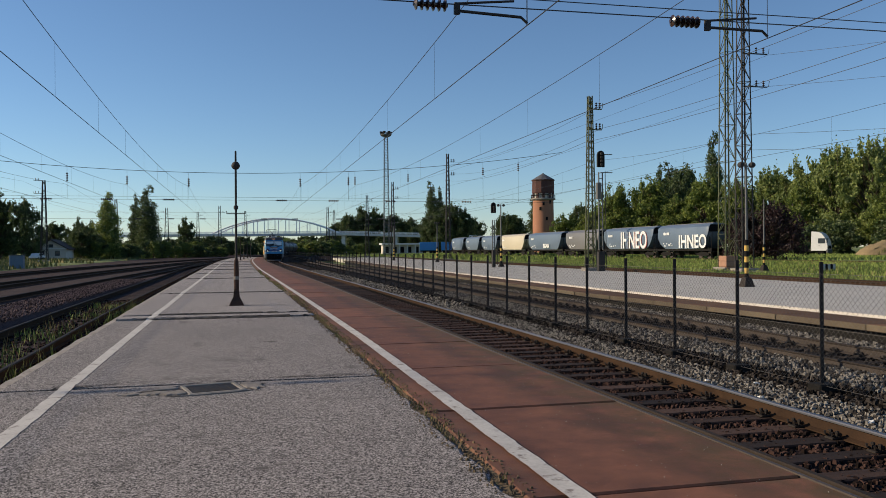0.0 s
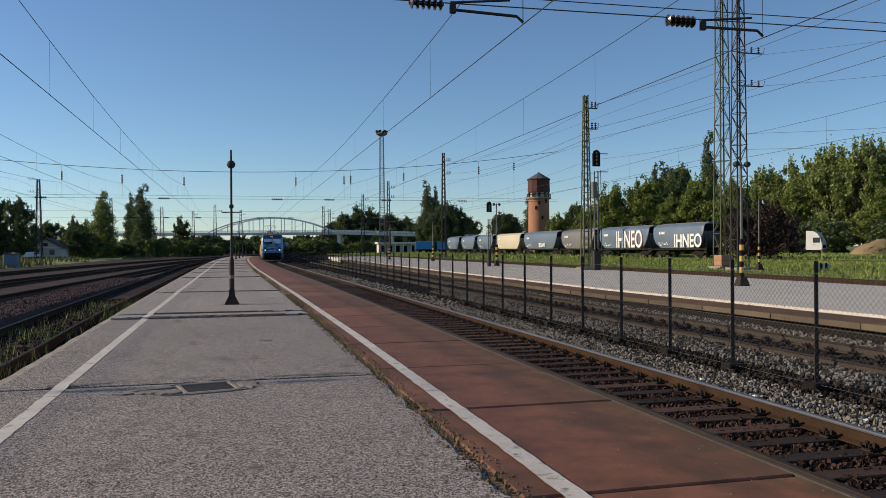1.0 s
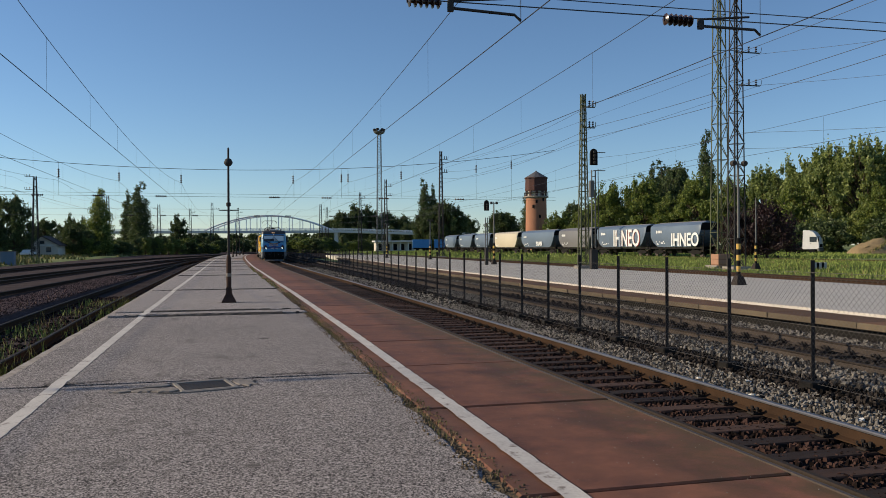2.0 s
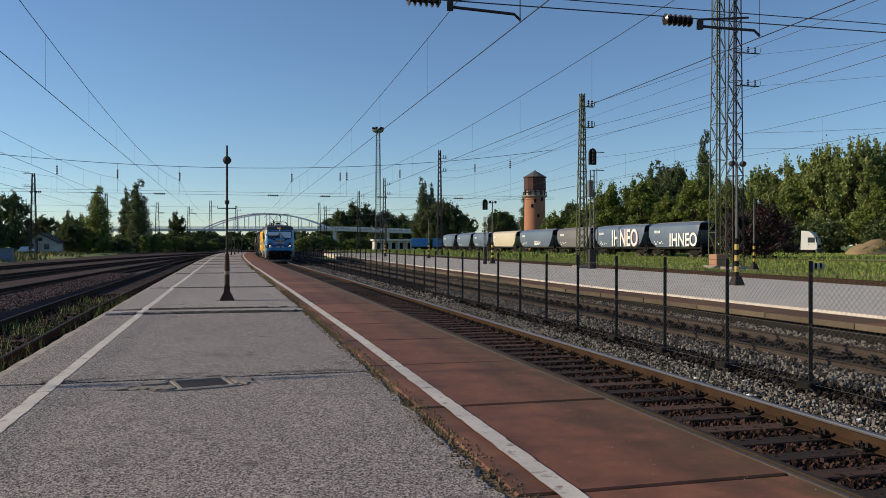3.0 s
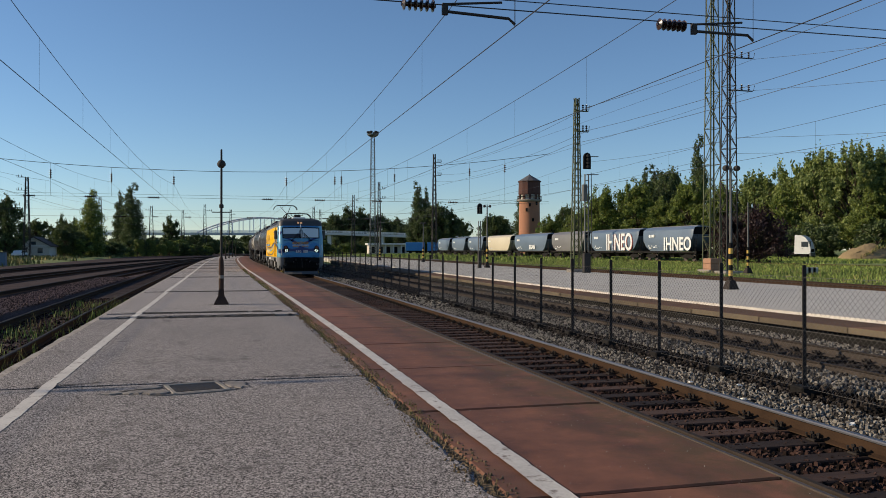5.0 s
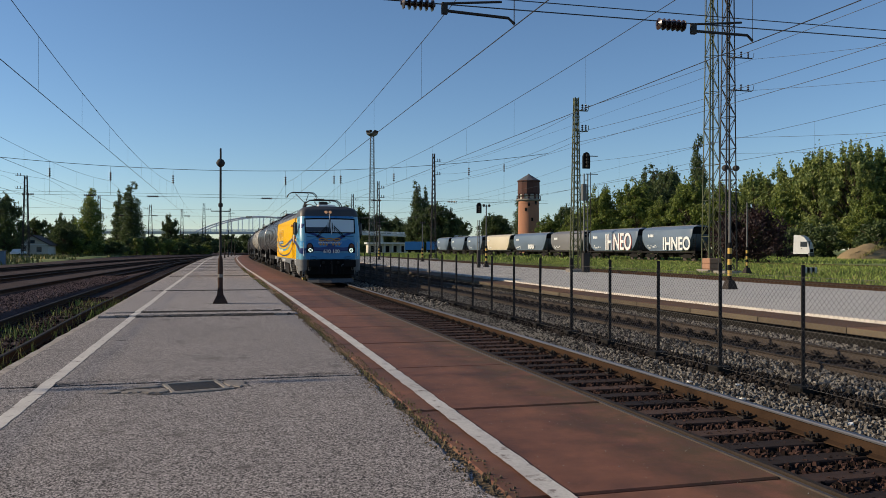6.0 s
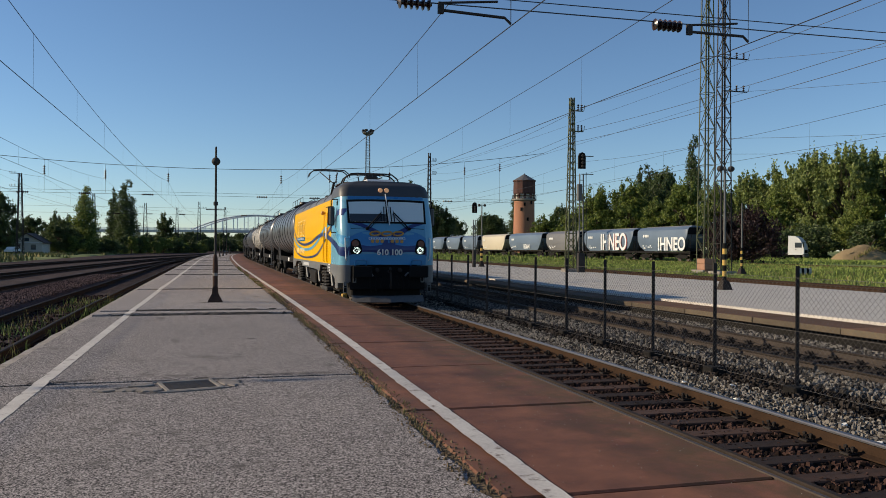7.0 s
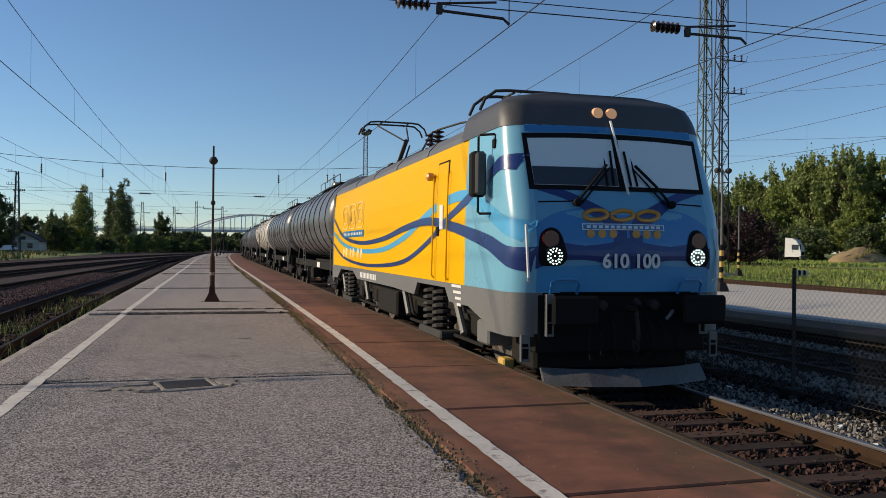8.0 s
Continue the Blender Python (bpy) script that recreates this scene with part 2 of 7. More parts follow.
L_CYAN = mat("loco_cyan", (0.07, 0.36, 0.62), (0.06, 0.31, 0.54), scale=2, fine=6, rough=0.3, bump=0, patch=0.9)
L_GREY = mat("loco_grey", (0.155, 0.157, 0.157), (0.115, 0.117, 0.118), scale=3, fine=30, rough=0.45, bump=0.05)
L_ROOF = mat("loco_roof", (0.06, 0.06, 0.062), (0.042, 0.042, 0.044), scale=4, fine=30, rough=0.5, bump=0.05)
L_ROOFG = mat("loco_roof_grey", (0.125, 0.125, 0.125), (0.085, 0.085, 0.085), scale=4, fine=30, rough=0.5, bump=0.05)
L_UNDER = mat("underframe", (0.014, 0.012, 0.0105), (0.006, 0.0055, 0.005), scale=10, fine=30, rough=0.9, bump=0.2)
SPRING = mat("spring_steel", (0.05, 0.047, 0.044), (0.028, 0.026, 0.024), scale=10, fine=30, rough=0.7, bump=0.1)
PLOUGH = mat("plough_steel", (0.10, 0.10, 0.105), (0.035, 0.034, 0.034), scale=14, fine=30, rough=0.6, bump=0.1)
L_ORANGE = mat("logo_orange", (0.55, 0.27, 0.05), (0.48, 0.23, 0.05), scale=4, rough=0.4, bump=0)
L_PALEY = mat("logo_pale_yellow", (0.80, 0.60, 0.25), (0.75, 0.55, 0.22), scale=4, rough=0.4, bump=0)
TANK = mat("tank_paint", (0.12, 0.125, 0.135), (0.06, 0.063, 0.07), scale=3, fine=20, rough=0.33, bump=0.04, patch=0.8, spot=(0.06, 0.055, 0.055), spots=0.66, stretch=(1, 1, 0.35))
TANK_DARK = mat("tank_dark", (0.055, 0.057, 0.062), (0.032, 0.033, 0.036), scale=3, fine=20, rough=0.4, bump=0.04, patch=0.8)
TANK_PALE = mat("tank_pale", (0.45, 0.43, 0.39), (0.30, 0.28, 0.25), scale=3, fine=20, rough=0.5, bump=0.04, spot=(0.16, 0.14, 0.12), spots=0.64, stretch=(1, 1, 0.35))
HOPPER = mat("hopper_blue_grey", (0.135, 0.180, 0.240), (0.100, 0.135, 0.185), scale=2, fine=20, rough=0.4, bump=0.04, patch=0.8, stretch=(1, 1, 0.4))
HOPPER_G = mat("hopper_grey", (0.175, 0.170, 0.172), (0.125, 0.122, 0.124), scale=2, fine=20, rough=0.5, bump=0.04, stretch=(1, 1, 0.4))
HOPPER_C = mat("hopper_cream", (0.60, 0.53, 0.40), (0.48, 0.42, 0.31), scale=2, fine=20, rough=0.5, bump=0.04, stretch=(1, 1, 0.4))
BLUETARP = mat("trailer_blue", (0.03, 0.22, 0.55), (0.025, 0.19, 0.48), scale=2, rough=0.5, bump=0.03)
STUCCO = mat("stucco", (0.62, 0.57, 0.49), (0.5, 0.46, 0.40), scale=3, fine=20, rough=0.9)
ROOFTILE = mat("roof_tile", (0.10, 0.075, 0.065), (0.07, 0.05, 0.045), scale=5, fine=20, rough=0.85)
PAPER = mat("graffiti_white", (0.78, 0.78, 0.76), (0.66, 0.66, 0.65), scale=6, fine=20, rough=0.5, bump=0)
GRAF_RED = mat("graffiti_red", (0.40, 0.10, 0.08), (0.34, 0.09, 0.08), scale=6, fine=20, rough=0.5, bump=0)
HAY = mat("straw_heap", (0.34, 0.25, 0.13), (0.22, 0.16, 0.09), scale=3, fine=12, rough=0.95, bump=0.8, dist=0.1)
GLASS_DARK = mat("window_glass", (0.05, 0.06, 0.07), (0.04, 0.05, 0.055), scale=2, rough=0.06, bump=0)
# Pane base colour holds the reflected sky and the pale blind behind it.
SCREEN = mat("windscreen_pale_sky", (0.64, 0.71, 0.72), (0.58, 0.65, 0.66), scale=1, rough=0.1, bump=0)
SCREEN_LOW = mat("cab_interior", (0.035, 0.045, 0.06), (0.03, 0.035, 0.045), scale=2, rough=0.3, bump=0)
LED = glow("headlight_led", (0.78, 1.0, 0.95), 2.6)
LAMP_WARM = glow("lamp_warm", (0.62, 0.34, 0.18), 0.4)
RED_LENS = mat("tail_lens", (0.10, 0.012, 0.015), (0.08, 0.01, 0.012), rough=0.2, bump=0)


for m in (BALLAST, MOUND, YARD, MOUND_STONE, STONE_RUST, STONE_OIL, SLEEPER_C, RAIL_DULL, RAIL_RUST):
    m.node_tree.nodes["Principled BSDF"].inputs["Specular IOR Level"].default_value = 0.04


# ---------------------------------------------------------------- mesh building
class Geo:
    """Collects faces, then becomes one mesh."""

    def __init__(self):
        self.v, self.f = [], []

    def add(self, vs, fs):
        o = len(self.v)
        self.v.extend(tuple(p) for p in vs)
        self.f.extend(tuple(i + o for i in q) for q in fs)
        return self

    def box(self, x0, x1, y0, y1, z0, z1, bev=0.0):
        if bev:
            b = min(bev, (x1 - x0) * 0.45, (y1 - y0) * 0.45, (z1 - z0) * 0.45)
            rings = []
            for z, k in ((z0, b), (z0 + b, 0), (z1 - b, 0), (z1, b)):
                rings.append([(x0 + k, y0 + b, z), (x0 + max(k, b), y0 + k, z), (x1 - max(k, b), y0 + k, z), (x1 - k, y0 + b, z),
                              (x1 - k, y1 - b, z), (x1 - max(k, b), y1 - k, z), (x0 + max(k, b), y1 - k, z), (x0 + k, y1 - b, z)])
            return self.loft(rings)
        vs = [(x, y, z) for z in (z0, z1) for x, y in ((x0, y0), (x1, y0), (x1, y1), (x0, y1))]
        return self.add(vs, [(3, 2, 1, 0), (4, 5, 6, 7), (0, 1, 5, 4), (1, 2, 6, 5), (2, 3, 7, 6), (3, 0, 4, 7)])

    def loft(self, rings, caps=True, closed=True):
        n = len(rings[0])
        vs = [p for r in rings for p in r]
        fs = []
        for i in range(len(rings) - 1):
            for j in range(n if closed else n - 1):
                k = (j + 1) % n
                fs.append((i * n + j, i * n + k, (i + 1) * n + k, (i + 1) * n + j))
        if caps and closed:
            fs.append(tuple(range(n - 1, -1, -1)))
            fs.append(tuple((len(rings) - 1) * n + j for j in range(n)))
        return self.add(vs, fs)

    def tube(self, pts, r, n=6, r2=None):
        pts = [Vector(p) for p in pts]
        rings = []
        for i, p in enumerate(pts):
            d = (pts[min(i + 1, len(pts) - 1)] - pts[max(i - 1, 0)]).normalized()
            s = d.cross(Vector((0, 0, 1)) if abs(d.z) < 0.95 else Vector((1, 0, 0))).normalized()
            u = s.cross(d)
            rr = r if r2 is None else r + (r2 - r) * i / max(1, len(pts) - 1)
            rings.append([p + s * rr * math.cos(a) + u * rr * math.sin(a) for a in (2 * math.pi * (k + 0.5) / n for k in range(n))])
        return self.loft(rings)

    def lathe(self, prof, n=16, at=(0, 0, 0), axis="z"):
        """prof: rows of (radius, height)."""
        rings = []
        for r, h in prof:
            ring = []
            for k in range(n):
                a = 2 * math.pi * k / n
                c, s = r * math.cos(a), r * math.sin(a)
                p = {"z": (c, s, h), "y": (s, h, c), "x": (h, c, s)}[axis]
                ring.append((p[0] + at[0], p[1] + at[1], p[2] + at[2]))
            rings.append(ring)
        return self.loft(rings)

    def mesh(self, name, smooth=0):
        me = bpy.data.meshes.new(name)
        me.from_pydata(self.v, [], self.f)
        if smooth:
            me.polygons.foreach_set("use_smooth", [True] * len(me.polygons))
            me.set_sharp_from_angle(angle=radians(smooth))
        return me

    def flipfix(self, name, smooth=0):
        me = self.mesh(name, 0)
        bm = bmesh.new()
        bm.from_mesh(me)
        bmesh.ops.recalc_face_normals(bm, faces=bm.faces)
        bm.to_mesh(me)
        bm.free()
        if smooth:
            me.polygons.foreach_set("use_smooth", [True] * len(me.polygons))
            me.set_sharp_from_angle(angle=radians(smooth))
        return me


def part(name, geo, material, parent=None, label="", smooth=0, at=None):
    me = geo if isinstance(geo, bpy.types.Mesh) else geo.flipfix(name, smooth)
    if material and not me.materials:
        me.materials.append(material)
    ob = new(name, me)
    if parent is not None:
        ob.parent = parent
    if at is not None:
        ob.matrix_basis = at if isinstance(at, Matrix) else Matrix.Translation(at)
    return tagged(ob, label)


def thing(name, label, category, group="", kind="", at=None):
    ob = new(name)
    ob.empty_display_size = 0.2
    if at is not None:
        ob.matrix_basis = at if isinstance(at, Matrix) else Matrix.Translation(at)
    return tagged(ob, label, category, group, kind)


def structure(name, geo, material, label, category, smooth=0):
    return tagged(part(name, geo, material, None, "", smooth), label, category, "", "structure")


def letters(name, text, size, material, parent, at, label="", depth=0.004, bold=0.0):
    cu = bpy.data.curves.new(name, "FONT")
    cu.body, cu.size, cu.extrude, cu.align_x = text, size, depth, "CENTER"
    cu.offset = bold
    tmp = bpy.data.objects.new(name, cu)
    scene.collection.objects.link(tmp)
    dg = bpy.context.evaluated_depsgraph_get()
    me = bpy.data.meshes.new_from_object(tmp.evaluated_get(dg))
    bpy.data.objects.remove(tmp)
    me.materials.clear()
    return part(name, me, material, parent, label, at=at)


def smooth_curve(pts, n):
    """Points along a Catmull-Rom curve through pts."""
    P = [Vector(p) for p in pts]
    P = [P[0] * 2 - P[1]] + P + [P[-1] * 2 - P[-2]]
    out = []
    segs = len(P) - 3
    for i in range(n + 1):
        u = i / n * segs
        k = min(int(u), segs - 1)
        t = u - k
        a, b, c, d = P[k:k + 4]
        out.append(0.5 * (2 * b + (c - a) * t + (2 * a - 5 * b + 4 * c - d) * t * t + (3 * b - a - 3 * c + d) * t ** 3))
    return out

# ---------------------------------------------------------------- ground, platforms, tracks
RAILTOP = -0.218


def course(pts):
    """A smooth curve x(y) through rows of (y, x), straight beyond the ends."""
    Y, X = [p[0] for p in pts], [p[1] for p in pts]
    n = len(pts)
    M = [(X[min(i + 1, n - 1)] - X[max(i - 1, 0)]) / (Y[min(i + 1, n - 1)] - Y[max(i - 1, 0)]) for i in range(n)]

    def at(y):
        if y <= Y[0]:
            return X[0]
        if y >= Y[-1]:
            return X[-1] + M[-1] * (y - Y[-1])
        k = max(i for i in range(n - 1) if Y[i] <= y)
        h = Y[k + 1] - Y[k]
        t = (y - Y[k]) / h
        return ((2 * t ** 3 - 3 * t * t + 1) * X[k] + (t ** 3 - 2 * t * t + t) * h * M[k]
                + (3 * t * t - 2 * t ** 3) * X[k + 1] + (t ** 3 - t * t) * h * M[k + 1])
    return at


# the main line swings a little left, then away to the right; the platform follows it
SWING = course([(20, 0), (40, -0.04), (63, -0.24), (85, -0.30), (108, -0.36), (131, -0.12), (150, 0.12), (170, 0.75), (190, 1.75), (210, 3.2), (240, 6.2), (280, 11.5), (330, 20.0)])
LINE_SWING = course([(14, 0), (27, -0.12), (35, -0.23), (50, -0.41), (66, -0.62), (100, -0.70), (133, -0.50), (164, 0.2), (187, 1.15), (200, 2.1)])
KERB_SWING = course([(8, 0), (17, -0.13), (32, -0.34), (51, -0.52), (90, -0.76), (130, -0.62), (165, 0.1), (190, 1.2), (200, 1.9)])


def MAIN(y):
    return 5.0 + SWING(y)


SECOND = lambda y: 9.64 + 0.008 * max(0.0, y - 10) + max(0.0, y - 138) ** 2 / 1700
LEFT = [course([(0, -4.1), (14, -4.26), (22, -4.5), (31, -4.63), (54, -4.78), (90, -5.1), (130, -4.9), (165, -4.1), (200, -2.4), (260, 4.5), (330, 18)]),
        course([(0, -9.2), (20, -8.75), (33, -8.4), (45, -8.1), (62, -7.65), (85, -6.95), (110, -6.1), (128, -5.2)]),
        course([(0, -14.0), (20, -13.7), (49, -13.0), (62, -12.5), (85, -11.4), (110, -9.8), (140, -7.2), (180, -2.5), (220, 3.5), (330, 26)]),
        course([(0, -19.6), (40, -19.2), (71, -18.5), (91, -17.7), (117, -15.8), (150, -12.4), (200, -5.5), (330, 19)])]


def ground_sheet():
    xs = [-3000, -300, -60, -26, -24.3, 28.3, 30, 48, 60, 140, 400, 3000]
    zs = [-0.2, -0.2, -0.2, -0.3, -0.6, -0.6, -0.25, -0.02, 0.1, 0.1, 0.3, 0.3]
    ys = [-600, -60, 0, 40, 100, 200, 400, 900, 3500]
    n = len(xs)
    g = Geo().add([(x, y, z) for y in ys for x, z in zip(xs, zs)],
                  [(j * n + i, j * n + i + 1, j * n + n + i + 1, j * n + n + i) for j in range(len(ys) - 1) for i in range(n - 1)])
    structure("ground", g.mesh("ground"), GROUND, "rough green and dry grass ground of a rail yard", "ground")


def ballast_beds():
    g = Geo()
    g.add([(-1, -45, -0.415), (12.6, -45, -0.415), (12.6, 150, -0.415), (-1, 150, -0.415), (60, 420, -0.415), (-1, 420, -0.415), (26, 150, -0.415)],
          [(0, 1, 2, 3), (3, 2, 6), (3, 6, 4, 5)])
    y = Geo().add([(-24.3, -45, -0.415), (-1, -45, -0.415), (-1, 420, -0.415), (-24.3, 420, -0.415)], [(0, 1, 2, 3)])
    structure("yard_bed", y.mesh("yard_bed"), YARD, "purplish brown gravel of the yard tracks", "ballast")
    g.add([(22.4, -30, -0.41), (28.5, -30, -0.41), (31.5, 150, -0.41), (26, 150, -0.41)], [(0, 1, 2, 3)])
    structure("ballast_bed", g.mesh("ballast_bed"), BALLAST, "dark brown oily ballast bed between the tracks", "ballast")


def stones(name, x0, x1, y0, y1, density, size, material, label, z=-0.41, rise=0.03, seed=1):
    rng = np.random.default_rng(seed)
    n = int((x1 - x0) * (y1 - y0) * density)
    c = np.stack([rng.uniform(x0, x1, n), rng.uniform(y0, y1, n), z + rng.uniform(-0.01, rise, n)], 1)
    base = np.array([[-1, -1, -1], [1, -1, -1], [1, 1, -1], [-1, 1, -1], [-0.6, -0.7, 1], [0.7, -0.6, 1], [0.6, 0.7, 1], [-0.7, 0.6, 1]], float)
    v = base[None] * (size * rng.uniform(0.35, 0.75, (n, 1, 3)))
    v *= rng.uniform(0.75, 1.2, (n, 8, 3))
    a = rng.uniform(0, 6.283, n)
    co, si = np.cos(a)[:, None], np.sin(a)[:, None]
    x, y = v[:, :, 0] * co - v[:, :, 1] * si, v[:, :, 0] * si + v[:, :, 1] * co
    tl = rng.normal(0, 0.5, (n, 1))
    zz = v[:, :, 2] * np.cos(tl) + x * np.sin(tl)
    v = np.stack([x, y, zz], 2) + c[:, None]
    f0 = np.array([(3, 2, 1, 0), (4, 5, 6, 7), (0, 1, 5, 4), (1, 2, 6, 5), (2, 3, 7, 6), (3, 0, 4, 7)])
    f = (f0[None] + 8 * np.arange(n)[:, None, None]).reshape(-1, 4)
    me = bpy.data.meshes.new(name)
    me.from_pydata(v.reshape(-1, 3).tolist(), [], f.tolist())
    tagged(part(name, me, material), label, "ballast", "", "stuff")


JOINTS = [4.63 + 2.74 * k for k in range(-12, 72)]


# lengths of asphalt that have heaved: (joint, rise, run over which it sinks back)
HEAVES = [(9.72, 0.010, 0.6), (18.95, 0.042, 1.25), (20.25, 0.026, 3.0), (30.4, 0.020, 4.0), (46.0, 0.030, 6.0), (57, 0.014, 4.0), (68, 0.034, 7.0), (80, 0.02, 5.0), (92, 0.035, 7.0), (117, 0.035, 7.0)]


def heave(y):
    z = 0.0
    for a, h, run in HEAVES:
        if a <= y < a + run:
            z = max(z, h * (1 - (y - a) / run))
    return z


def ribbon(fn, x0, x1, z0, z1, y0, y1, step=5.0):
    """A square-edged strip that follows a course."""
    n = int((y1 - y0) / step)
    ys = [y0 + (y1 - y0) * i / n for i in range(n + 1)]
    return Geo().loft([[(fn(y) + x0, y, z0), (fn(y) + x0, y, z1), (fn(y) + x1, y, z1), (fn(y) + x1, y, z0)] for y in ys])


def platform_near():
    yend = 198.0
    root = tagged(thing("platform", "long low asphalt platform with red edge slabs and white lines", "platform"), kind="structure")
    # asphalt deck in lengths with narrow open joints
    cuts = [-27.0, -14.0, -4.0, 9.72, 18.95, 20.25, 30.4, 46.0, 57, 68, 80, 92, 104, 117, 130, 143, 156, 169, 183, yend]
    for k, (a, b) in enumerate(zip(cuts, cuts[1:])):
        g = Geo()
        n = max(6, int((b - a) / 0.14)) if -5 < a < 31 else 10
        rows = []
        for i in range(n + 1):
            y = a + (b - a) * i / n
            e = 1.63 + LINE_SWING(y) + (0.06 * noise.noise((y * 2.3, 0, 3)) + 0.045 * noise.noise((y * 7.1, 5, 3)) if a < 46 else 0.03 * noise.noise((y, 1, 3)))
            l = KERB_SWING(y)
            w = (0.0 if 0 < i < n else 0.012) - heave(y + 0.001 if i < n else y - 0.02) * (1 + 0.35 * noise.noise((y, 3, 8)))
            y += 0.012 if i == 0 else (-0.012 if i == n else 0)
            rows.append([(-2.56 + l, y, -0.5), (-2.56 + l, y, -w), (-1.2, y, -w), (0.3, y, -w), (e - 0.05, y, -w), (e, y, -w - 0.03), (e + 0.01, y, -0.12), (e - 0.13, y, -0.5)])
        g.loft(rows)
        part("asphalt_length", g, ASPHALT if b < 19 else ASPHALT_FINE, root, "grey coarse asphalt" if b < 19 else "fine-grained asphalt, paled for grazing light")
    # broken pale kerb along the yard side, in lengths
    for k in range(56):
        y0 = -26 + 4.0 * k
        if y0 > yend - 4:
            break
        g = Geo()
        rows = []
        for i in range(9):
            y = y0 + 0.02 + 3.96 * i / 8
            c = KERB_SWING(y)
            o = 0.035 * noise.noise((y * 1.9, 4, 1)) + 0.02 * noise.noise((y * 6, 4, 2))
            zt = -0.012 + 0.02 * noise.noise((y * 2.7, 9, 2))
            rows.append([(-2.72 + c + o, y, -0.6), (-2.72 + c + o, y, zt - 0.03), (-2.69 + c + o, y, zt), (-2.575 + c, y, zt), (-2.566 + c, y, -0.6)])
        part("kerb", g.loft(rows), KERB, root, "worn pale concrete kerb")
    # bed of the seam and packing under the slabs
    part("slab_bed", Geo().loft([[(1.40 + LINE_SWING(y), y, -0.6), (1.40 + LINE_SWING(y), y, -0.045), (1.70 + LINE_SWING(y), y, -0.014), (1.95 + LINE_SWING(y), y, -0.03), (3.5 + SWING(y), y, -0.13), (3.5 + SWING(y), y, -0.6)] for y in np.arange(-27, yend + 1, 5.0)]), SEAM, root, "earth and dry dirt packed in the seam")
    shared = {}
    for a, b in zip(JOINTS, JOINTS[1:]):
        if b > yend:
            break
        left = 1.675 if a < 35 else (1.45 if a < 58 else 1.34)
        me = shared.get(left)
        if me is None:
            me = Geo().box(left, 3.585, 0.02, 2.72, -0.16, 0.0, 0.014).flipfix("slab")
            me.materials.append(RED)
            shared[left] = me
        dz = 0.006 * noise.noise((a, 2.0, 7.0))
        turn = -math.degrees(math.atan((SWING(a + 2.74) - SWING(a)) / 2.74))
        part("slab", me, None, root, at=pose(SWING(a), a, dz, 0.12 * noise.noise((a, 9, 1)), 0.15 * noise.noise((a, 4, 1)), turn))
    part("edge_angle", ribbon(SWING, 3.59, 3.622, -0.2, 0.003, -27, yend), STEEL_EDGE, root, "rusty worn steel edge angle")
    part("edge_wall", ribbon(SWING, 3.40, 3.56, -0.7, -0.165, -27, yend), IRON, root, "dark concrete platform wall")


def painted_line(name, x, width, y0, y1, wob, label, z=0.0045, xf=None):
    g = Geo()
    rows = []
    n = int((y1 - y0) / 0.09)
    for i in range(n + 1):
        y = y0 + (y1 - y0) * i / n
        c = x + (xf(y) if xf else 0)
        l = c - width / 2 + wob * (noise.noise((y * 5, 1, 0)) * 0.6 + noise.noise((y * 17, 1, 5)) * 0.4)
        r = c + width / 2 + wob * (noise.noise((y * 5, 8, 0)) * 0.6 + noise.noise((y * 17, 8, 5)) * 0.4)
        zz = z + (heave(y) if x < 0 else 0)
        rows.append([(l, y, zz), (r, y, zz)])
    g.loft(rows, caps=False, closed=False)
    structure(name, g, PAINT, label, "painted line")


def farline(y):
    """The white line of the far platform."""
    return float(np.interp(y, [-10, 12, 27, 60, 118, 160], [13.7, 13.66, 13.1, 13.6, 15.6, 17.0]))


def platform_far():
    root = tagged(thing("platform_far", "pale paved platform with a red edge strip and white line", "platform"), kind="structure")
    deck = Geo()
    deck.loft([[(farline(y) + 0.09, y, -0.7), (farline(y) + 0.09, y, 0), (far, y, 0), (far, y, -0.7)] for y, far in ((-10, 22.6), (12, 23.1), (27, 23.45), (60, 24.2), (118, 26.1), (160, 27.5))])
    part("deck", deck, PALE, root, "pale weathered concrete paving")
    me = edge = None
    for k in range(46):
        y = -8 + 2.74 * k
        x = farline(y)
        turn = -math.degrees(math.atan((farline(y + 2.74) - x) / 2.74))
        if me is None:
            me = Geo().box(-1.28, -0.045, 0.012, 2.728, -0.15, -0.002, 0.012).flipfix("slab")
            me.materials.append(TANSLAB)
            edge = Geo().box(-1.316, -1.283, 0.014, 2.726, -0.135, -0.004, 0.008).flipfix("slab_edge")
            edge.materials.append(TANEDGE)
        sl = part("slab", me, None, root, at=pose(x, y, -0.06, 0, 0, turn))
        part("slab_edge", edge, None, sl, "tan concrete nosing")
    ys = (-8, 12, 27, 60, 118)
    # Near-black wall colour puts in the shadow that lies beneath the slab edges.
    part("edge_wall", Geo().loft([[(farline(y) - 1.15, y, -0.7), (farline(y) - 1.15, y, -0.215), (farline(y) - 0.1, y, -0.215), (farline(y) - 0.1, y, -0.7)] for y in ys]), L_UNDER, root, "edge wall coloured dark for the shade under the slabs")
    part("kerb_face", Geo().loft([[(farline(y) - 0.04, y, -0.3), (farline(y) - 0.04, y, 0.006), (farline(y) + 0.085, y, 0.006), (farline(y) + 0.085, y, -0.3)] for y in ys]), PAINT, root, "raised white-painted kerb")


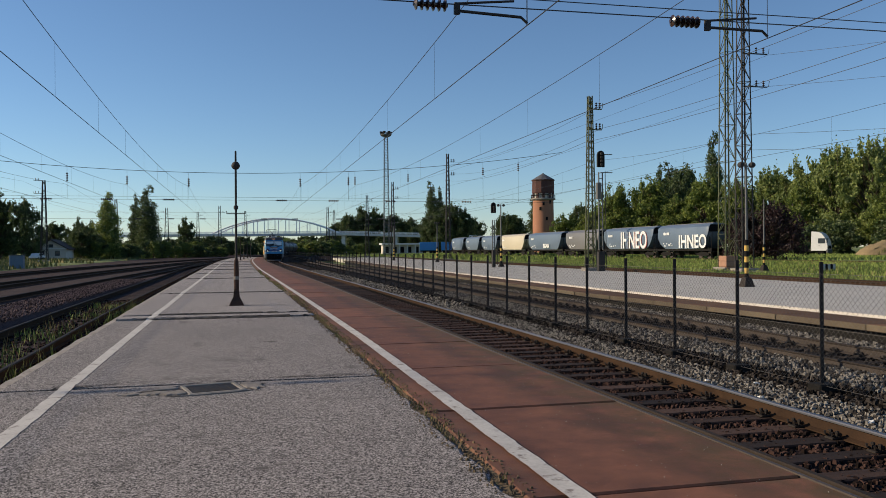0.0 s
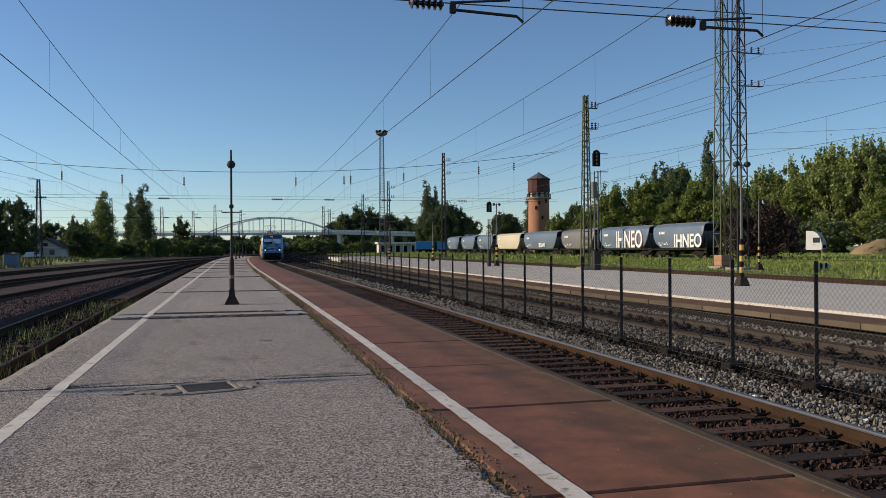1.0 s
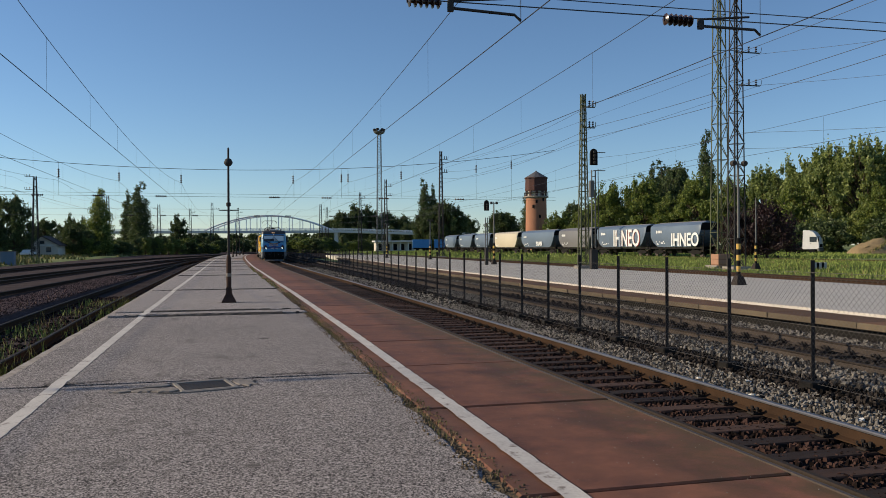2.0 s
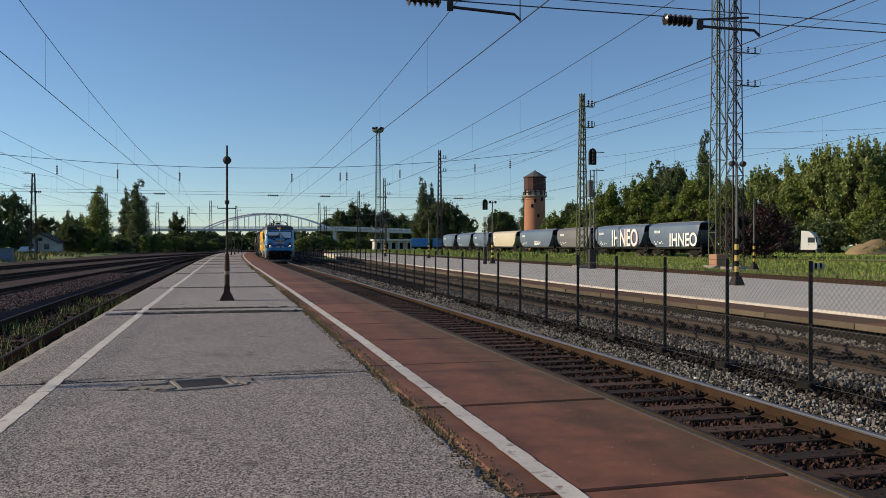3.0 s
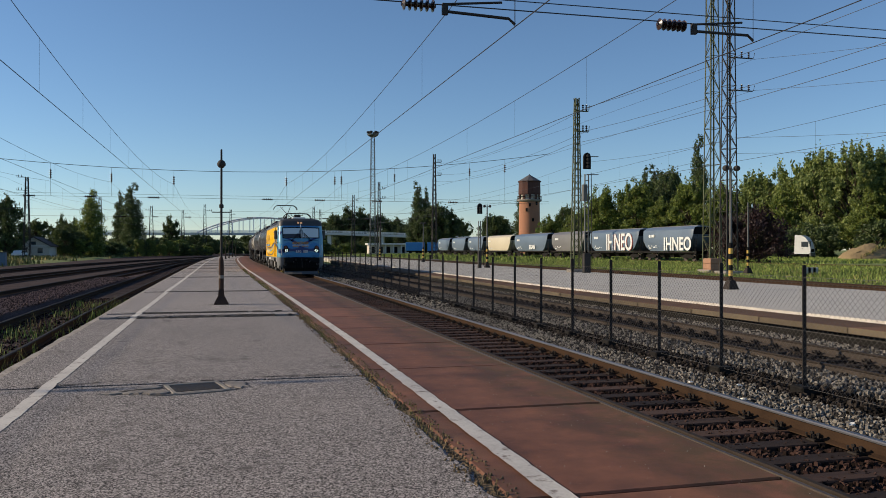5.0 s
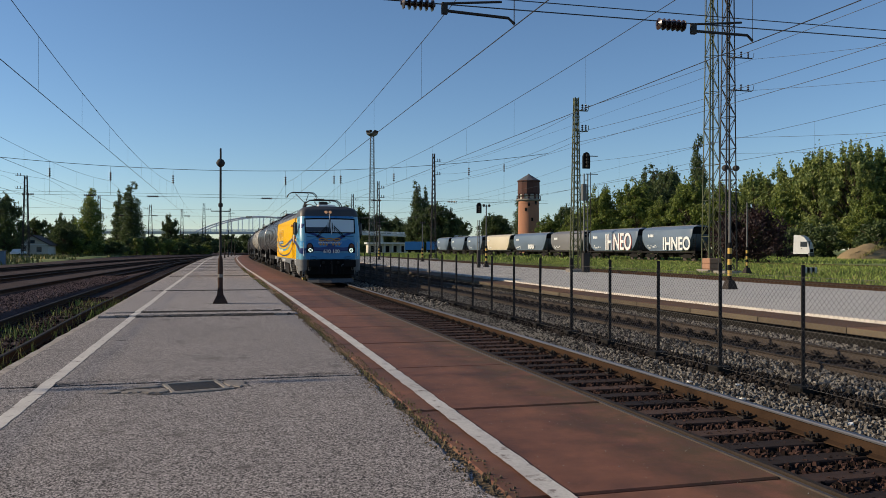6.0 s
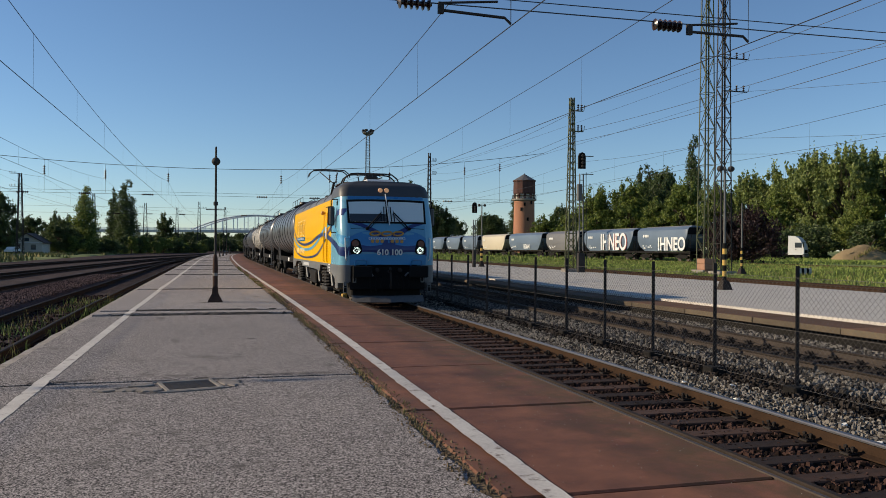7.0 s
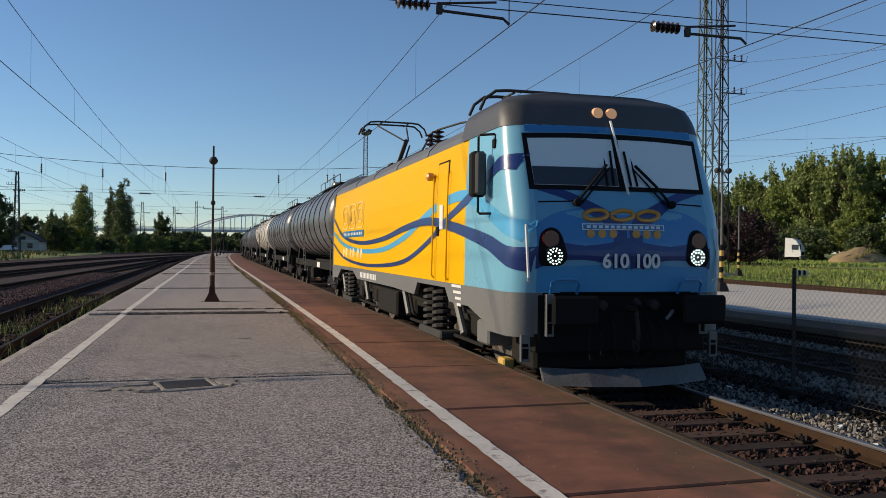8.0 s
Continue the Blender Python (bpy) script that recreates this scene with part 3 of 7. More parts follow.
RAIL_PROFILE = [(-0.07, 0), (0.07, 0), (0.07, 0.014), (0.012, 0.034), (0.012, 0.122), (0.034, 0.134), (0.034, 0.150)]
RAIL_HEAD = [(-0.0345, 0.134), (0.0345, 0.134), (0.036, 0.15), (0.026, 0.162), (-0.026, 0.162), (-0.036, 0.15)]


def rail_geo(fn, off, y0, y1, prof, step=4.0):
    n = max(1, int((y1 - y0) / step))
    rings = []
    for i in range(n + 1):
        y = y0 + (y1 - y0) * i / n
        rings.append([(fn(y) + off + px, y, RAILTOP - 0.162 + pz) for px, pz in prof])
    return Geo().loft(rings)


FOOT = RAIL_PROFILE + [(-x, z) for x, z in RAIL_PROFILE[:1:-1]]


def track(name, fn, y0, y1, label, near=None, sleeper_mat=SLEEPER_C, pitch=0.555, clips=None, head=None):
    root = tagged(thing(name, label, "railway track"), kind="structure")
    for off in (-0.7535, 0.7535):
        r = part("rail", rail_geo(fn, off, y0, y1, FOOT), RAIL_GREY if name == "second_track" else RAIL_RUST, root, "rust-brown steel rail")
        part("rail_head", rail_geo(fn, off, y0, y1, RAIL_HEAD), head or (RAIL_TOP if off > 0 else RAIL_DULL), r, "worn running surface")
    far = Geo()
    piece = Geo().box(-1.25, 1.25, -0.12, 0.12, -0.16, 0, 0.012).flipfix("sleeper")
    piece.materials.append(sleeper_mat)
    clip = None
    k = 0
    y = y0 + 0.2
    while y < y1:
        if near and near[0] < y < near[1]:
            part("sleeper", piece, None, root, at=pose(fn(y) + 0.03 * noise.noise((y, 3, 3)), y, RAILTOP - 0.158, 0, 0, 0.5 * noise.noise((y, 7, 3))))
            if clips and clips[0] < y < clips[1]:
                if clip is None:
                    g = Geo()
                    for s in (-1, 1):
                        g.box(s * 0.11 - 0.06, s * 0.11 + 0.06, -0.06, 0.06, 0.0, 0.022, 0.006)
                        for sy in (-1, 1):
                            g.tube([(s * 0.105, sy * 0.045, 0.02), (s * 0.105, sy * 0.045, 0.085)], 0.013, 6)
                            g.tube([(s * 0.105, sy * 0.045, 0.062), (s * 0.105, sy * 0.045, 0.08)], 0.022, 6)
                            g.tube([(s * 0.105, sy * 0.03, 0.05), (s * 0.07, sy * 0.03, 0.045), (s * 0.05, sy * 0.03, 0.03)], 0.014, 5)
                            g.tube([(s * 0.13, sy * 0.05, 0.03), (s * 0.165, sy * 0.05, 0.045), (s * 0.17, sy * 0.05, 0.075)], 0.012, 5)
                    clip = g.flipfix("rail_clip")
                    clip.materials.append(IRON)
                for off in ((0.7535,) if name == "main_track" else (-0.7535, 0.7535)):
                    part("rail_clip", clip, None, root, at=pose(fn(y) + off, y, RAILTOP - 0.158, 0, 0, 0))
        else:
            far.box(fn(y) - 1.25, fn(y) + 1.25, y - 0.12, y + 0.12, RAILTOP - 0.32, RAILTOP - (0.188 if name == "yard_track" else 0.16))
        y += pitch
    if far.v:
        tagged(part("sleepers_far", far.mesh("sleepers_far"), sleeper_mat, root), kind="stuff")
    return root


ground_sheet()
ballast_beds()
platform_near()
painted_line("line_track_side", 1.985, 0.155, -27, 197, 0.03, "worn white safety line on the red slabs", 0.012, LINE_SWING)
painted_line("line_far_side", -1.9, 0.145, -27, 150, 0.025, "worn white safety line on the asphalt", 0.0045, course([(8, 0), (14, -0.06), (20, -0.12), (32, -0.22), (47, -0.29), (68, -0.41), (97, -0.60), (150, -0.4)]))
platform_far()
track("main_track", MAIN, -40, 330, "main railway track with rusty rails on timber sleepers", (2, 90), SLEEPER, 0.555, (2, 40))
track("far_track", lambda y: 24.6 + 0.027 * y, -10, 160, "dull track behind the far platform", None, SLEEPER_C, 0.62, None, RAIL_DULL)
bpy.data.objects["far_track"].matrix_basis = Matrix.Translation((0, 0, 0.28))
structure("ballast_far_track", Geo().loft([[(24.6 + 0.027 * y - 1.05, y, -0.6), (24.6 + 0.027 * y - 1.0, y, -0.12), (24.6 + 0.027 * y + 1.5, y, -0.12), (24.6 + 0.027 * y + 2.2, y, -0.6)] for y in (-10, 60, 160)]), BALLAST, "dark ballast bank behind the far platform", "ballast")
track("second_track", SECOND, -40, 330, "second railway track behind the wire fence", (6, 45), SLEEPER_C, 0.6, (6, 30), RAIL_DULL)
for fn, yb in zip(LEFT, (330, 128, 330, 330)):
    track("yard_track", fn, -40, yb, "yard track with dark rails and sunken sleepers", None, YARD, 0.62, None, RAIL_DULL)
stones("ballast_stones_oily", 6.9, 8.2, 4.5, 40, 420, 0.04, STONE_OIL, "dark oily ballast along the fence", rise=0.05, seed=8)
stones("ballast_stones_cess", 5.88, 7.05, 4.5, 26, 800, 0.036, STONE, "pale grey crushed stone ballast beside the rail", rise=0.06, seed=2)
stones("ballast_stones_cess_far", 5.9, 7.3, 26, 75, 90, 0.08, STONE, "pale grey crushed stone ballast beside the rail", rise=0.06, seed=3)
stones("ballast_stones_main", 3.62, 5.66, 3, 34, 480, 0.036, STONE_RUST, "rust-stained ballast between the rails", z=-0.42, rise=0.03, seed=4)
stones("ballast_stones_second_side", 7.9, 8.95, 5, 34, 420, 0.04, STONE, "pale crushed stone beside the second track", z=-0.36, rise=0.04, seed=11)
stones("ballast_stones_second_verge", 10.5, 12.0, 8, 44, 300, 0.045, STONE, "pale crushed stone under the far platform edge", z=-0.40, rise=0.04, seed=12)
stones("ballast_stones_second", 8.3, 11.0, 8, 40, 120, 0.055, STONE_OIL, "ballast under the second track", z=-0.42, rise=0.03, seed=5)
stones("ballast_stones_left", -6.0, -2.9, 9, 34, 70, 0.05, STONE_RUST, "dark ballast of the yard track", z=-0.42, rise=0.03, seed=6)
MID = lambda y: (LEFT[0](y) - 1.15 + LEFT[1](y) + 1.2) / 2
rows = []
for i in range(46):
    y = -20 + 2.6 * i
    h = max(0.05, (LEFT[0](y) - 1.0 - LEFT[1](y) - 1.0) / 2)
    rows.append([(MID(y) + h * u, y, -0.42 + 0.26 * min(1.0, h) * (1 - u ** 4) + 0.05 * noise.noise((y * 0.6, u * 2, 1)) * (1 - abs(u))) for u in (-1, -0.75, -0.4, 0, 0.4, 0.75, 1)])
structure("gravel_mound", Geo().loft(rows, caps=False, closed=False), MOUND, "reddish brown gravel heaped between the yard tracks", "gravel", 60)
stones("mound_stones", -7.4, -5.7, 14, 52, 240, 0.034, MOUND_STONE, "reddish brown stones on the gravel mound", z=-0.17, rise=0.03, seed=16)


# ---------------------------------------------------------------- fence
def fence():
    root = thing("fence", "low chain-link fence on rusty angle posts between the tracks", "fence")
    x = 7.40
    g = Geo().add([(-0.028, 0, -0.4), (0.028, 0, -0.4), (0.028, 0.056, -0.4), (0.022, 0.056, -0.4), (0.022, 0.006, -0.4), (-0.028, 0.006, -0.4)], [])
    o = [(-0.03, 0), (0.03, 0), (0.03, 0.06), (0.021, 0.06), (0.021, 0.009), (-0.03, 0.009)]
    g = Geo().loft([[(a, b, z) for a, b in o] for z in (-0.42, 1.32)])
    pm = g.flipfix("post")
    pm.materials.append(POST)
    fm = Geo().box(-0.14, 0.14, -0.13, 0.13, -0.5, -0.28, 0.02).flipfix("footing")
    fm.materials.append(L_UNDER)
    ys = [9.14 + 1.87 * k for k in range(-2, 68)]
    for y in ys:
        lean = 0.8 * noise.noise((y, 1, 1))
        p = part("post", pm, None, root, at=pose(x, y, 0, lean * 0.6, lean, 6 * noise.noise((y, 5, 1))))
        part("footing", fm, None, root, at=pose(x, y, 0, 0, 0, 12 * noise.noise((y, 6, 1))))
    net = Geo()
    y0, y1, z0, z1 = ys[0], ys[-1], -0.30, 1.16
    r = 0.0016

    def strand(a, b, xo):
        a, b = Vector(a), Vector(b)
        d = (b - a).normalized()
        s = Vector((1, 0, 0)) * r
        u = d.cross(Vector((1, 0, 0))) * r
        o = Vector((xo, 0, 0))
        net.add([a + o - s - u * 0.6, a + o + s - u * 0.6, a + o + u, b + o - s - u * 0.6, b + o + s - u * 0.6, b + o + u],
                [(0, 1, 4, 3), (1, 2, 5, 4), (2, 0, 3, 5)])
    y = y0 - 1.5
    while y < min(y1, 60):
        strand((x, y, z0), (x, y + 1.46, z1), -0.036)
        strand((x, y + 1.46, z0), (x, y, z1), -0.040)
        y += 0.085
    part("netting", net.mesh("netting"), WIRE, root, "grey chain-link netting")
    for z in (z1, 0.45, z0):
        part("line_wire", Geo().tube([(x - 0.038, y0, z), (x - 0.038, y1, z)], 0.003, 4), WIRE, root, "tension wire")


fence()


# ---------------------------------------------------------------- masts and overhead line
def lattice(g, w0, w1, h, d0=None, d1=None, leg=0.05, brace=0.03, bays=12, z0=0.0, faces=4):
    d0, d1 = d0 or w0, d1 or w1

    def c(i, z):
        t = z / h
        w, d = (w0 + (w1 - w0) * t) / 2, (d0 + (d1 - d0) * t) / 2
        return Vector(((-w, w, w, -w)[i], (-d, -d, d, d)[i], z0 + z))
    for i in range(4):
        a, b = c(i, 0), c(i, h)
        ox, oy = (leg, -leg, -leg, leg)[i], (leg, leg, -leg, -leg)[i]
        t = leg * 0.25
        sx_, sy_ = (1, -1, -1, 1)[i] * t, (1, 1, -1, -1)[i] * t
        prof = [(0, 0), (ox, 0), (ox, sy_), (sx_, sy_), (sx_, oy), (0, oy)]
        g.loft([[p + Vector((u, v, 0)) for u, v in prof] for p in (a, b)])
    zs = [h * (1 - (1 - k / bays) ** 1.0) for k in range(bays + 1)]
    for k in range(bays):
        za, zb = zs[k], zs[k + 1]
        for i in range(faces):
            j = (i + 1) % 4
            p, q = (c(i, za), c(j, zb)) if (k + i) % 2 else (c(j, za), c(i, zb))
            g.tube([p, q], brace * 0.6, 4)
            if k % 2 == 0:
                g.tube([c(i, za), c(j, za)], brace * 0.55, 4)
    return g


def insulator(g, p, length, r, n=6, axis="z"):
    prof = [(r * 0.3, 0)]
    for k in range(n):
        z = length * (k + 0.15) / n
        prof += [(r * 0.35, z), (r, z + length * 0.3 / n), (r * 0.9, z + length * 0.5 / n), (r * 0.35, z + length * 0.62 / n)]
    prof += [(r * 0.3, length)]
    return g.lathe(prof, 10, p, axis)


def mast(x, y, z, h, w0, w1, steel, label, brackets=(), leg=0.07, bays=14, side=1, group="catenary masts", base=True, d0=None, d1=None):
    root = thing("catenary_mast", label, "mast", group, at=(x, y, z))
    part("lattice", lattice(Geo(), w0, w1, h, d0, d1, leg, leg * 0.55, bays), steel, root)
    if base:
        part("footing", Geo().box(-w0 * 0.75, w0 * 0.75, -w0 * 0.75, w0 * 0.75, -0.6, 0.25, 0.04), CONCRETE, root, "concrete footing")
    for bz, ln in brackets:
        b = part("bracket", Geo().box(min(0, side * ln), max(0, side * ln), -0.04, 0.04, bz, bz + 0.07), steel, root)
        for u in (0.55, 0.85):
            part("insulator", insulator(Geo(), (side * ln * u, 0, bz + 0.07), 0.42, 0.09, 3), CERAMIC, b, smooth=40)
        part("hook", Geo().tube([(side * ln, 0, bz + 0.03), (side * ln * 1.06, 0, bz + 0.1), (side * ln * 1.1, 0, bz + 0.45)], 0.025, 5), steel, b)
    return root




# main masts on the far side of the yard
mast(22.95, 50.9, -0.05, 11.9, 0.70, 0.30, GREENSTEEL, "tall green lattice catenary mast by the far platform", ((11.0, 0.85), (9.6, 0.85)), 0.08, 18, d0=0.6, d1=0.3)
mast(35.15, 53.5, -0.2, 23, 1.05, 0.6, GREENSTEEL, "very tall green lattice mast on a stained footing", (), 0.085, 17)
mast(33.9, 49.6, -0.2, 22, 0.95, 0.55, DARKSTEEL, "very tall dark lattice mast with insulator brackets", ((15.2, 1.9), (12.9, 1.9)), 0.085, 20)
mast(29.0, 114, -0.1, 15.5, 0.8, 0.35, DARKSTEEL, "dark lattice catenary mast at the yard edge", ((14.3, 1.0), (12.4, 1.0)), 0.1, 16)
mast(28.9, 158, -0.1, 15.0, 0.9, 0.4, DARKSTEEL, "dark lattice catenary mast beyond the platform", ((13.6, 1.2), (11.8, 1.2)), 0.1, 14)
mast(27.4, 182, -0.1, 14.0, 0.9, 0.45, DARKSTEEL, "dark lattice catenary mast beyond the platform", ((12.6, 1.2), (11.0, 1.2)), 0.1, 14)
mast(-34.6, 158, -0.2, 14.6, 1.25, 0.5, DARKSTEEL, "two-legged catenary mast at the yard edge", ((14.5, 1.6), (12.2, 1.6)), 0.13, 12, side=-1)
mast(-33.6, 236, -0.2, 16.0, 1.4, 0.6, DARKSTEEL, "two-legged catenary mast at the yard edge", ((15.5, 1.6),), 0.13, 12, side=-1)
mast(-26.0, 300, -0.2, 17.0, 1.9, 0.8, DARKSTEEL, "distant catenary mast at the yard edge", ((15.5, 1.8),), 0.14, 12, side=-1)
mast(-17.0, 330, -0.2, 17.0, 1.6, 0.7, DARKSTEEL, "distant catenary mast at the yard edge", ((15.5, 1.8),), 0.14, 12)
mast(-8.0, 300, -0.2, 17.8, 1.5, 0.7, DARKSTEEL, "distant catenary mast at the yard edge", ((15.5, 1.8),), 0.14, 12)
mast(1.0, 330, -0.2, 17.5, 1.5, 0.7, DARKSTEEL, "distant catenary mast at the yard edge", ((15.5, 1.8),), 0.14, 12)
mast(30.5, 300, -0.2, 17.5, 1.5, 0.7, DARKSTEEL, "distant catenary mast at the yard edge", ((15.5, 1.8),), 0.14, 12)
mast(35.0, 320, -0.2, 17.5, 1.5, 0.7, DARKSTEEL, "distant catenary mast at the yard edge", ((15.5, 1.8),), 0.14, 12)


def floodlight():
    root = thing("floodlight_tower", "tall grey lattice floodlight tower with a lamp crown", "floodlight", at=(35.5, 203, -0.2))
    part("lattice", lattice(Geo(), 1.5, 0.95, 30.5, None, None, 0.11, 0.07, 30), GREYSTEEL, root)
    part("gallery", Geo().lathe([(0.6, 30.3), (1.35, 30.7), (1.4, 30.9), (1.3, 31.0), (0.3, 31.0)], 12), GREYSTEEL, root)
    for k in range(6):
        a = k * math.pi / 3
        part("lamp", Geo().box(math.cos(a) * 1.2 - 0.35, math.cos(a) * 1.2 + 0.35, math.sin(a) * 1.2 - 0.3, math.sin(a) * 1.2 + 0.3, 31.2, 31.75, 0.1), DARKSTEEL, root)
    part("rail_ring", Geo().lathe([(1.45, 31.0), (1.5, 31.0), (1.5, 31.06), (1.45, 31.06)], 12), GREYSTEEL, root)


floodlight()


def wire(g, a, b, sag=0.0, r=0.008, n=1):
    a, b = Vector(a), Vector(b)
    pts = []
    for i in range(n + 1):
        t = i / n
        p = a.lerp(b, t)
        p.z -= sag * 4 * t * (1 - t)
        pts.append(p)
    g.tube(pts, r, 5)


def catenary(x, z_contact, z_mess, y_sup, y0, y1, label, lo=0.8, dz=0.0, drops=6.6, drift=0.0, phase=0.0, stagger=0.0):
    """Contact wire, messenger sagging between supports, and droppers."""
    root = thing("overhead_line", label, "overhead line")

    def xs(y):
        return x + drift * y

    def mess(y):
        for a, b in zip(y_sup, y_sup[1:]):
            if a <= y <= b:
                t = (y - a) / (b - a)
                return z_mess - lo * 4 * t * (1 - t)
        return z_mess
    wire(g := Geo(), (xs(y0), y0, z_contact), (xs(y1), y1, z_contact - dz), 0, 0.010)
    part("contact_wire", g, CABLE, root)
    pts = []
    y = y0
    while y <= y1:
        pts.append((xs(y), y, mess(y)))
        y += 4
    part("messenger_wire", Geo().tube(pts, 0.009, 5), CABLE, root)
    y = y0 + phase
    while y < min(y1, 110):
        zc = z_contact - dz * (y - y0) / (y1 - y0)
        g = Geo().tube([(xs(y), y, zc), (xs(y), y + 0.0, mess(y))], 0.0035, 4)
        part("dropper", g, CABLE, root)
        y += drops
    return root


catenary(5.0, 5.56, 7.35, [-46, 13.76, 73, 133, 193], -20, 190, "overhead contact line over the main track", 0.75, 0.1, 7.2, phase=5.0)
catenary(9.95, 5.60, 7.4, [-46, 13.76, 73, 133, 193], -20, 190, "overhead contact line over the second track", 0.75, 0.1, 6.0, phase=5.4)
catenary(-4.5, 5.45, 7.15, [-46, 13.76, 73, 133, 193], -20, 190, "overhead contact line over the yard track", 0.9, 0.35, 6.2, phase=4.6)
catenary(-9.5, 5.5, 7.2, [-46, 13.76, 73, 133, 193], -20, 190, "overhead contact line over the yard", 0.9, 0.2, 7.0)
catenary(-14.2, 5.5, 7.2, [-46, 13.76, 73, 133, 193], -20, 190, "overhead contact line over the yard", 0.9, 0.2, 7.0)
catenary(26.5, 6.3, 8.3, [-46, 13.76, 58, 114, 158], -20, 158, "overhead contact line beyond the far platform", 0.8, 0.0, 6.5)


def headspan(y, xl, xr, z_low, z_up, tracks, label, fall=0.0, upper=None, arms=True, thick=1.0, ir=0.115, plain=(), hung=()):
    """Cross-span wires between masts, with registration arms and insulators at each track."""
    root = thing("head_span", label, "head span")
    part("lower_wire", Geo().tube([(xl, y, z_low - fall), (xr, y, z_low + fall)], 0.012 * thick, 5), CABLE, root)
    part("upper_wire", Geo().tube([(xl, y, z_up - fall), (xr, y, z_up + fall)], 0.010 * thick, 5), CABLE, root)
    if upper:
        pts = [(xl + (xr - xl) * i / 24, y, upper[0] + upper[1] * (2 * i / 24 - 1 - upper[2]) ** 2) for i in range(25)]
        part("carrier_wire", Geo().tube(pts, 0.016 * thick, 5), CABLE, root)
    for x, zt, zc in hung:
        part("hanger", Geo().tube([(x, y, zc - 0.012), (x, y, zt + 0.012)], 0.006, 5), CABLE, root)
    for x in plain:
        part("insulator", insulator(Geo(), (x - 0.35, y, z_low), 0.7, ir * 0.45, 6, "x"), CERAMIC, root, "brown ribbed insulator", smooth=40)
    for x, zc in tracks:
        part("insulator", insulator(Geo(), (x - 2.1, y, z_low + 0.0), 0.62 * (1 if arms else 1.5), ir, 6, "x"), CERAMIC, root, "brown ribbed insulator", smooth=40)
        if not arms:
            continue
        a = part("registration_arm", Geo().tube([(x - 1.25, y, z_low - 0.08), (x - 0.12, y, zc + 0.12), (x, y, zc + 0.02)], 0.028 * thick, 6), DARKSTEEL, root)
        part("drop_bracket", Geo().box(x - 1.36, x - 1.26, y - 0.04, y + 0.04, z_low - 0.14, z_low + 0.06), DARKSTEEL, a)
        part("hanger", Geo().tube([(x, y, zc - 0.01), (x, y, z_up + 1.45)], 0.006, 5), CABLE, a)
        part("strut", Geo().tube([(x - 1.3, y, z_low + 0.05), (x - 0.25, y, z_low + 0.16)], 0.022 * thick, 6), DARKSTEEL, a)
    return root


# plain: unseen insulators, added so their shadows fall across the platform
headspan(13.76, -26, 20, 5.80, 5.97, [(5.0, 5.56), (9.95, 5.60)], "cross-span wire with insulators and registration arms", 0.12, plain=(-14.8, -12.6), hung=((-4.5, 7.15, 5.38), (-9.5, 7.2, 5.45), (-14.2, 7.2, 5.45)))
for xx, sd in ((-26.3, -1), (20.3, 1)):
    mast(xx, 13.76, 0.0 if sd > 0 else -0.4, 8.6, 0.6, 0.3, GREENSTEEL, "green lattice mast carrying the cross-span", (), 0.07, 12, sd)


# ---------------------------------------------------------------- poles, signals and small things by the platforms
def platform_post():
    root = thing("platform_post", "thin rusty post with a ball and small arms", "post", at=(-0.18, 23.2, 0))
    part("foot", Geo().loft([[(k * x, k * y, z) for x, y in ((-1, -1), (1, -1), (1, 1), (-1, 1))] for k, z in ((0.20, 0), (0.19, 0.03), (0.085, 0.24), (0.07, 0.42))]), RUST, root, "flared rusty foot")
    part("lower_tube", Geo().lathe([(0.066, 0.34), (0.07, 0.9), (0.062, 1.2), (0.055, 1.25), (0.034, 1.32)], 14), RUST, root, "flaking rust-brown tube", smooth=40)
    part("worn_band", Geo().lathe([(0.069, 0.72), (0.072, 0.73), (0.072, 0.80), (0.069, 0.81)], 14), MORTAR, root, "worn pale band")
    part("upper_tube", Geo().lathe([(0.033, 1.28), (0.029, 3.8), (0.026, 4.28), (0.008, 4.3)], 12), DARKSTEEL, root, smooth=40)
    part("ball", Geo().lathe([(0.02, 3.77), (0.07, 3.79), (0.115, 3.85), (0.118, 3.9), (0.08, 3.97), (0.03, 4.0)], 14), DARKSTEEL, root, smooth=50)
    part("clamp", Geo().lathe([(0.03, 2.66), (0.062, 2.68), (0.062, 2.76), (0.03, 2.78)], 12), DARKSTEEL, root)
    part("arm", Geo().tube([(-0.26, 0, 2.62), (-0.25, 0, 2.55), (0.25, 0, 2.55), (0.26, 0, 2.62)], 0.012, 6), DARKSTEEL, root)


platform_post()


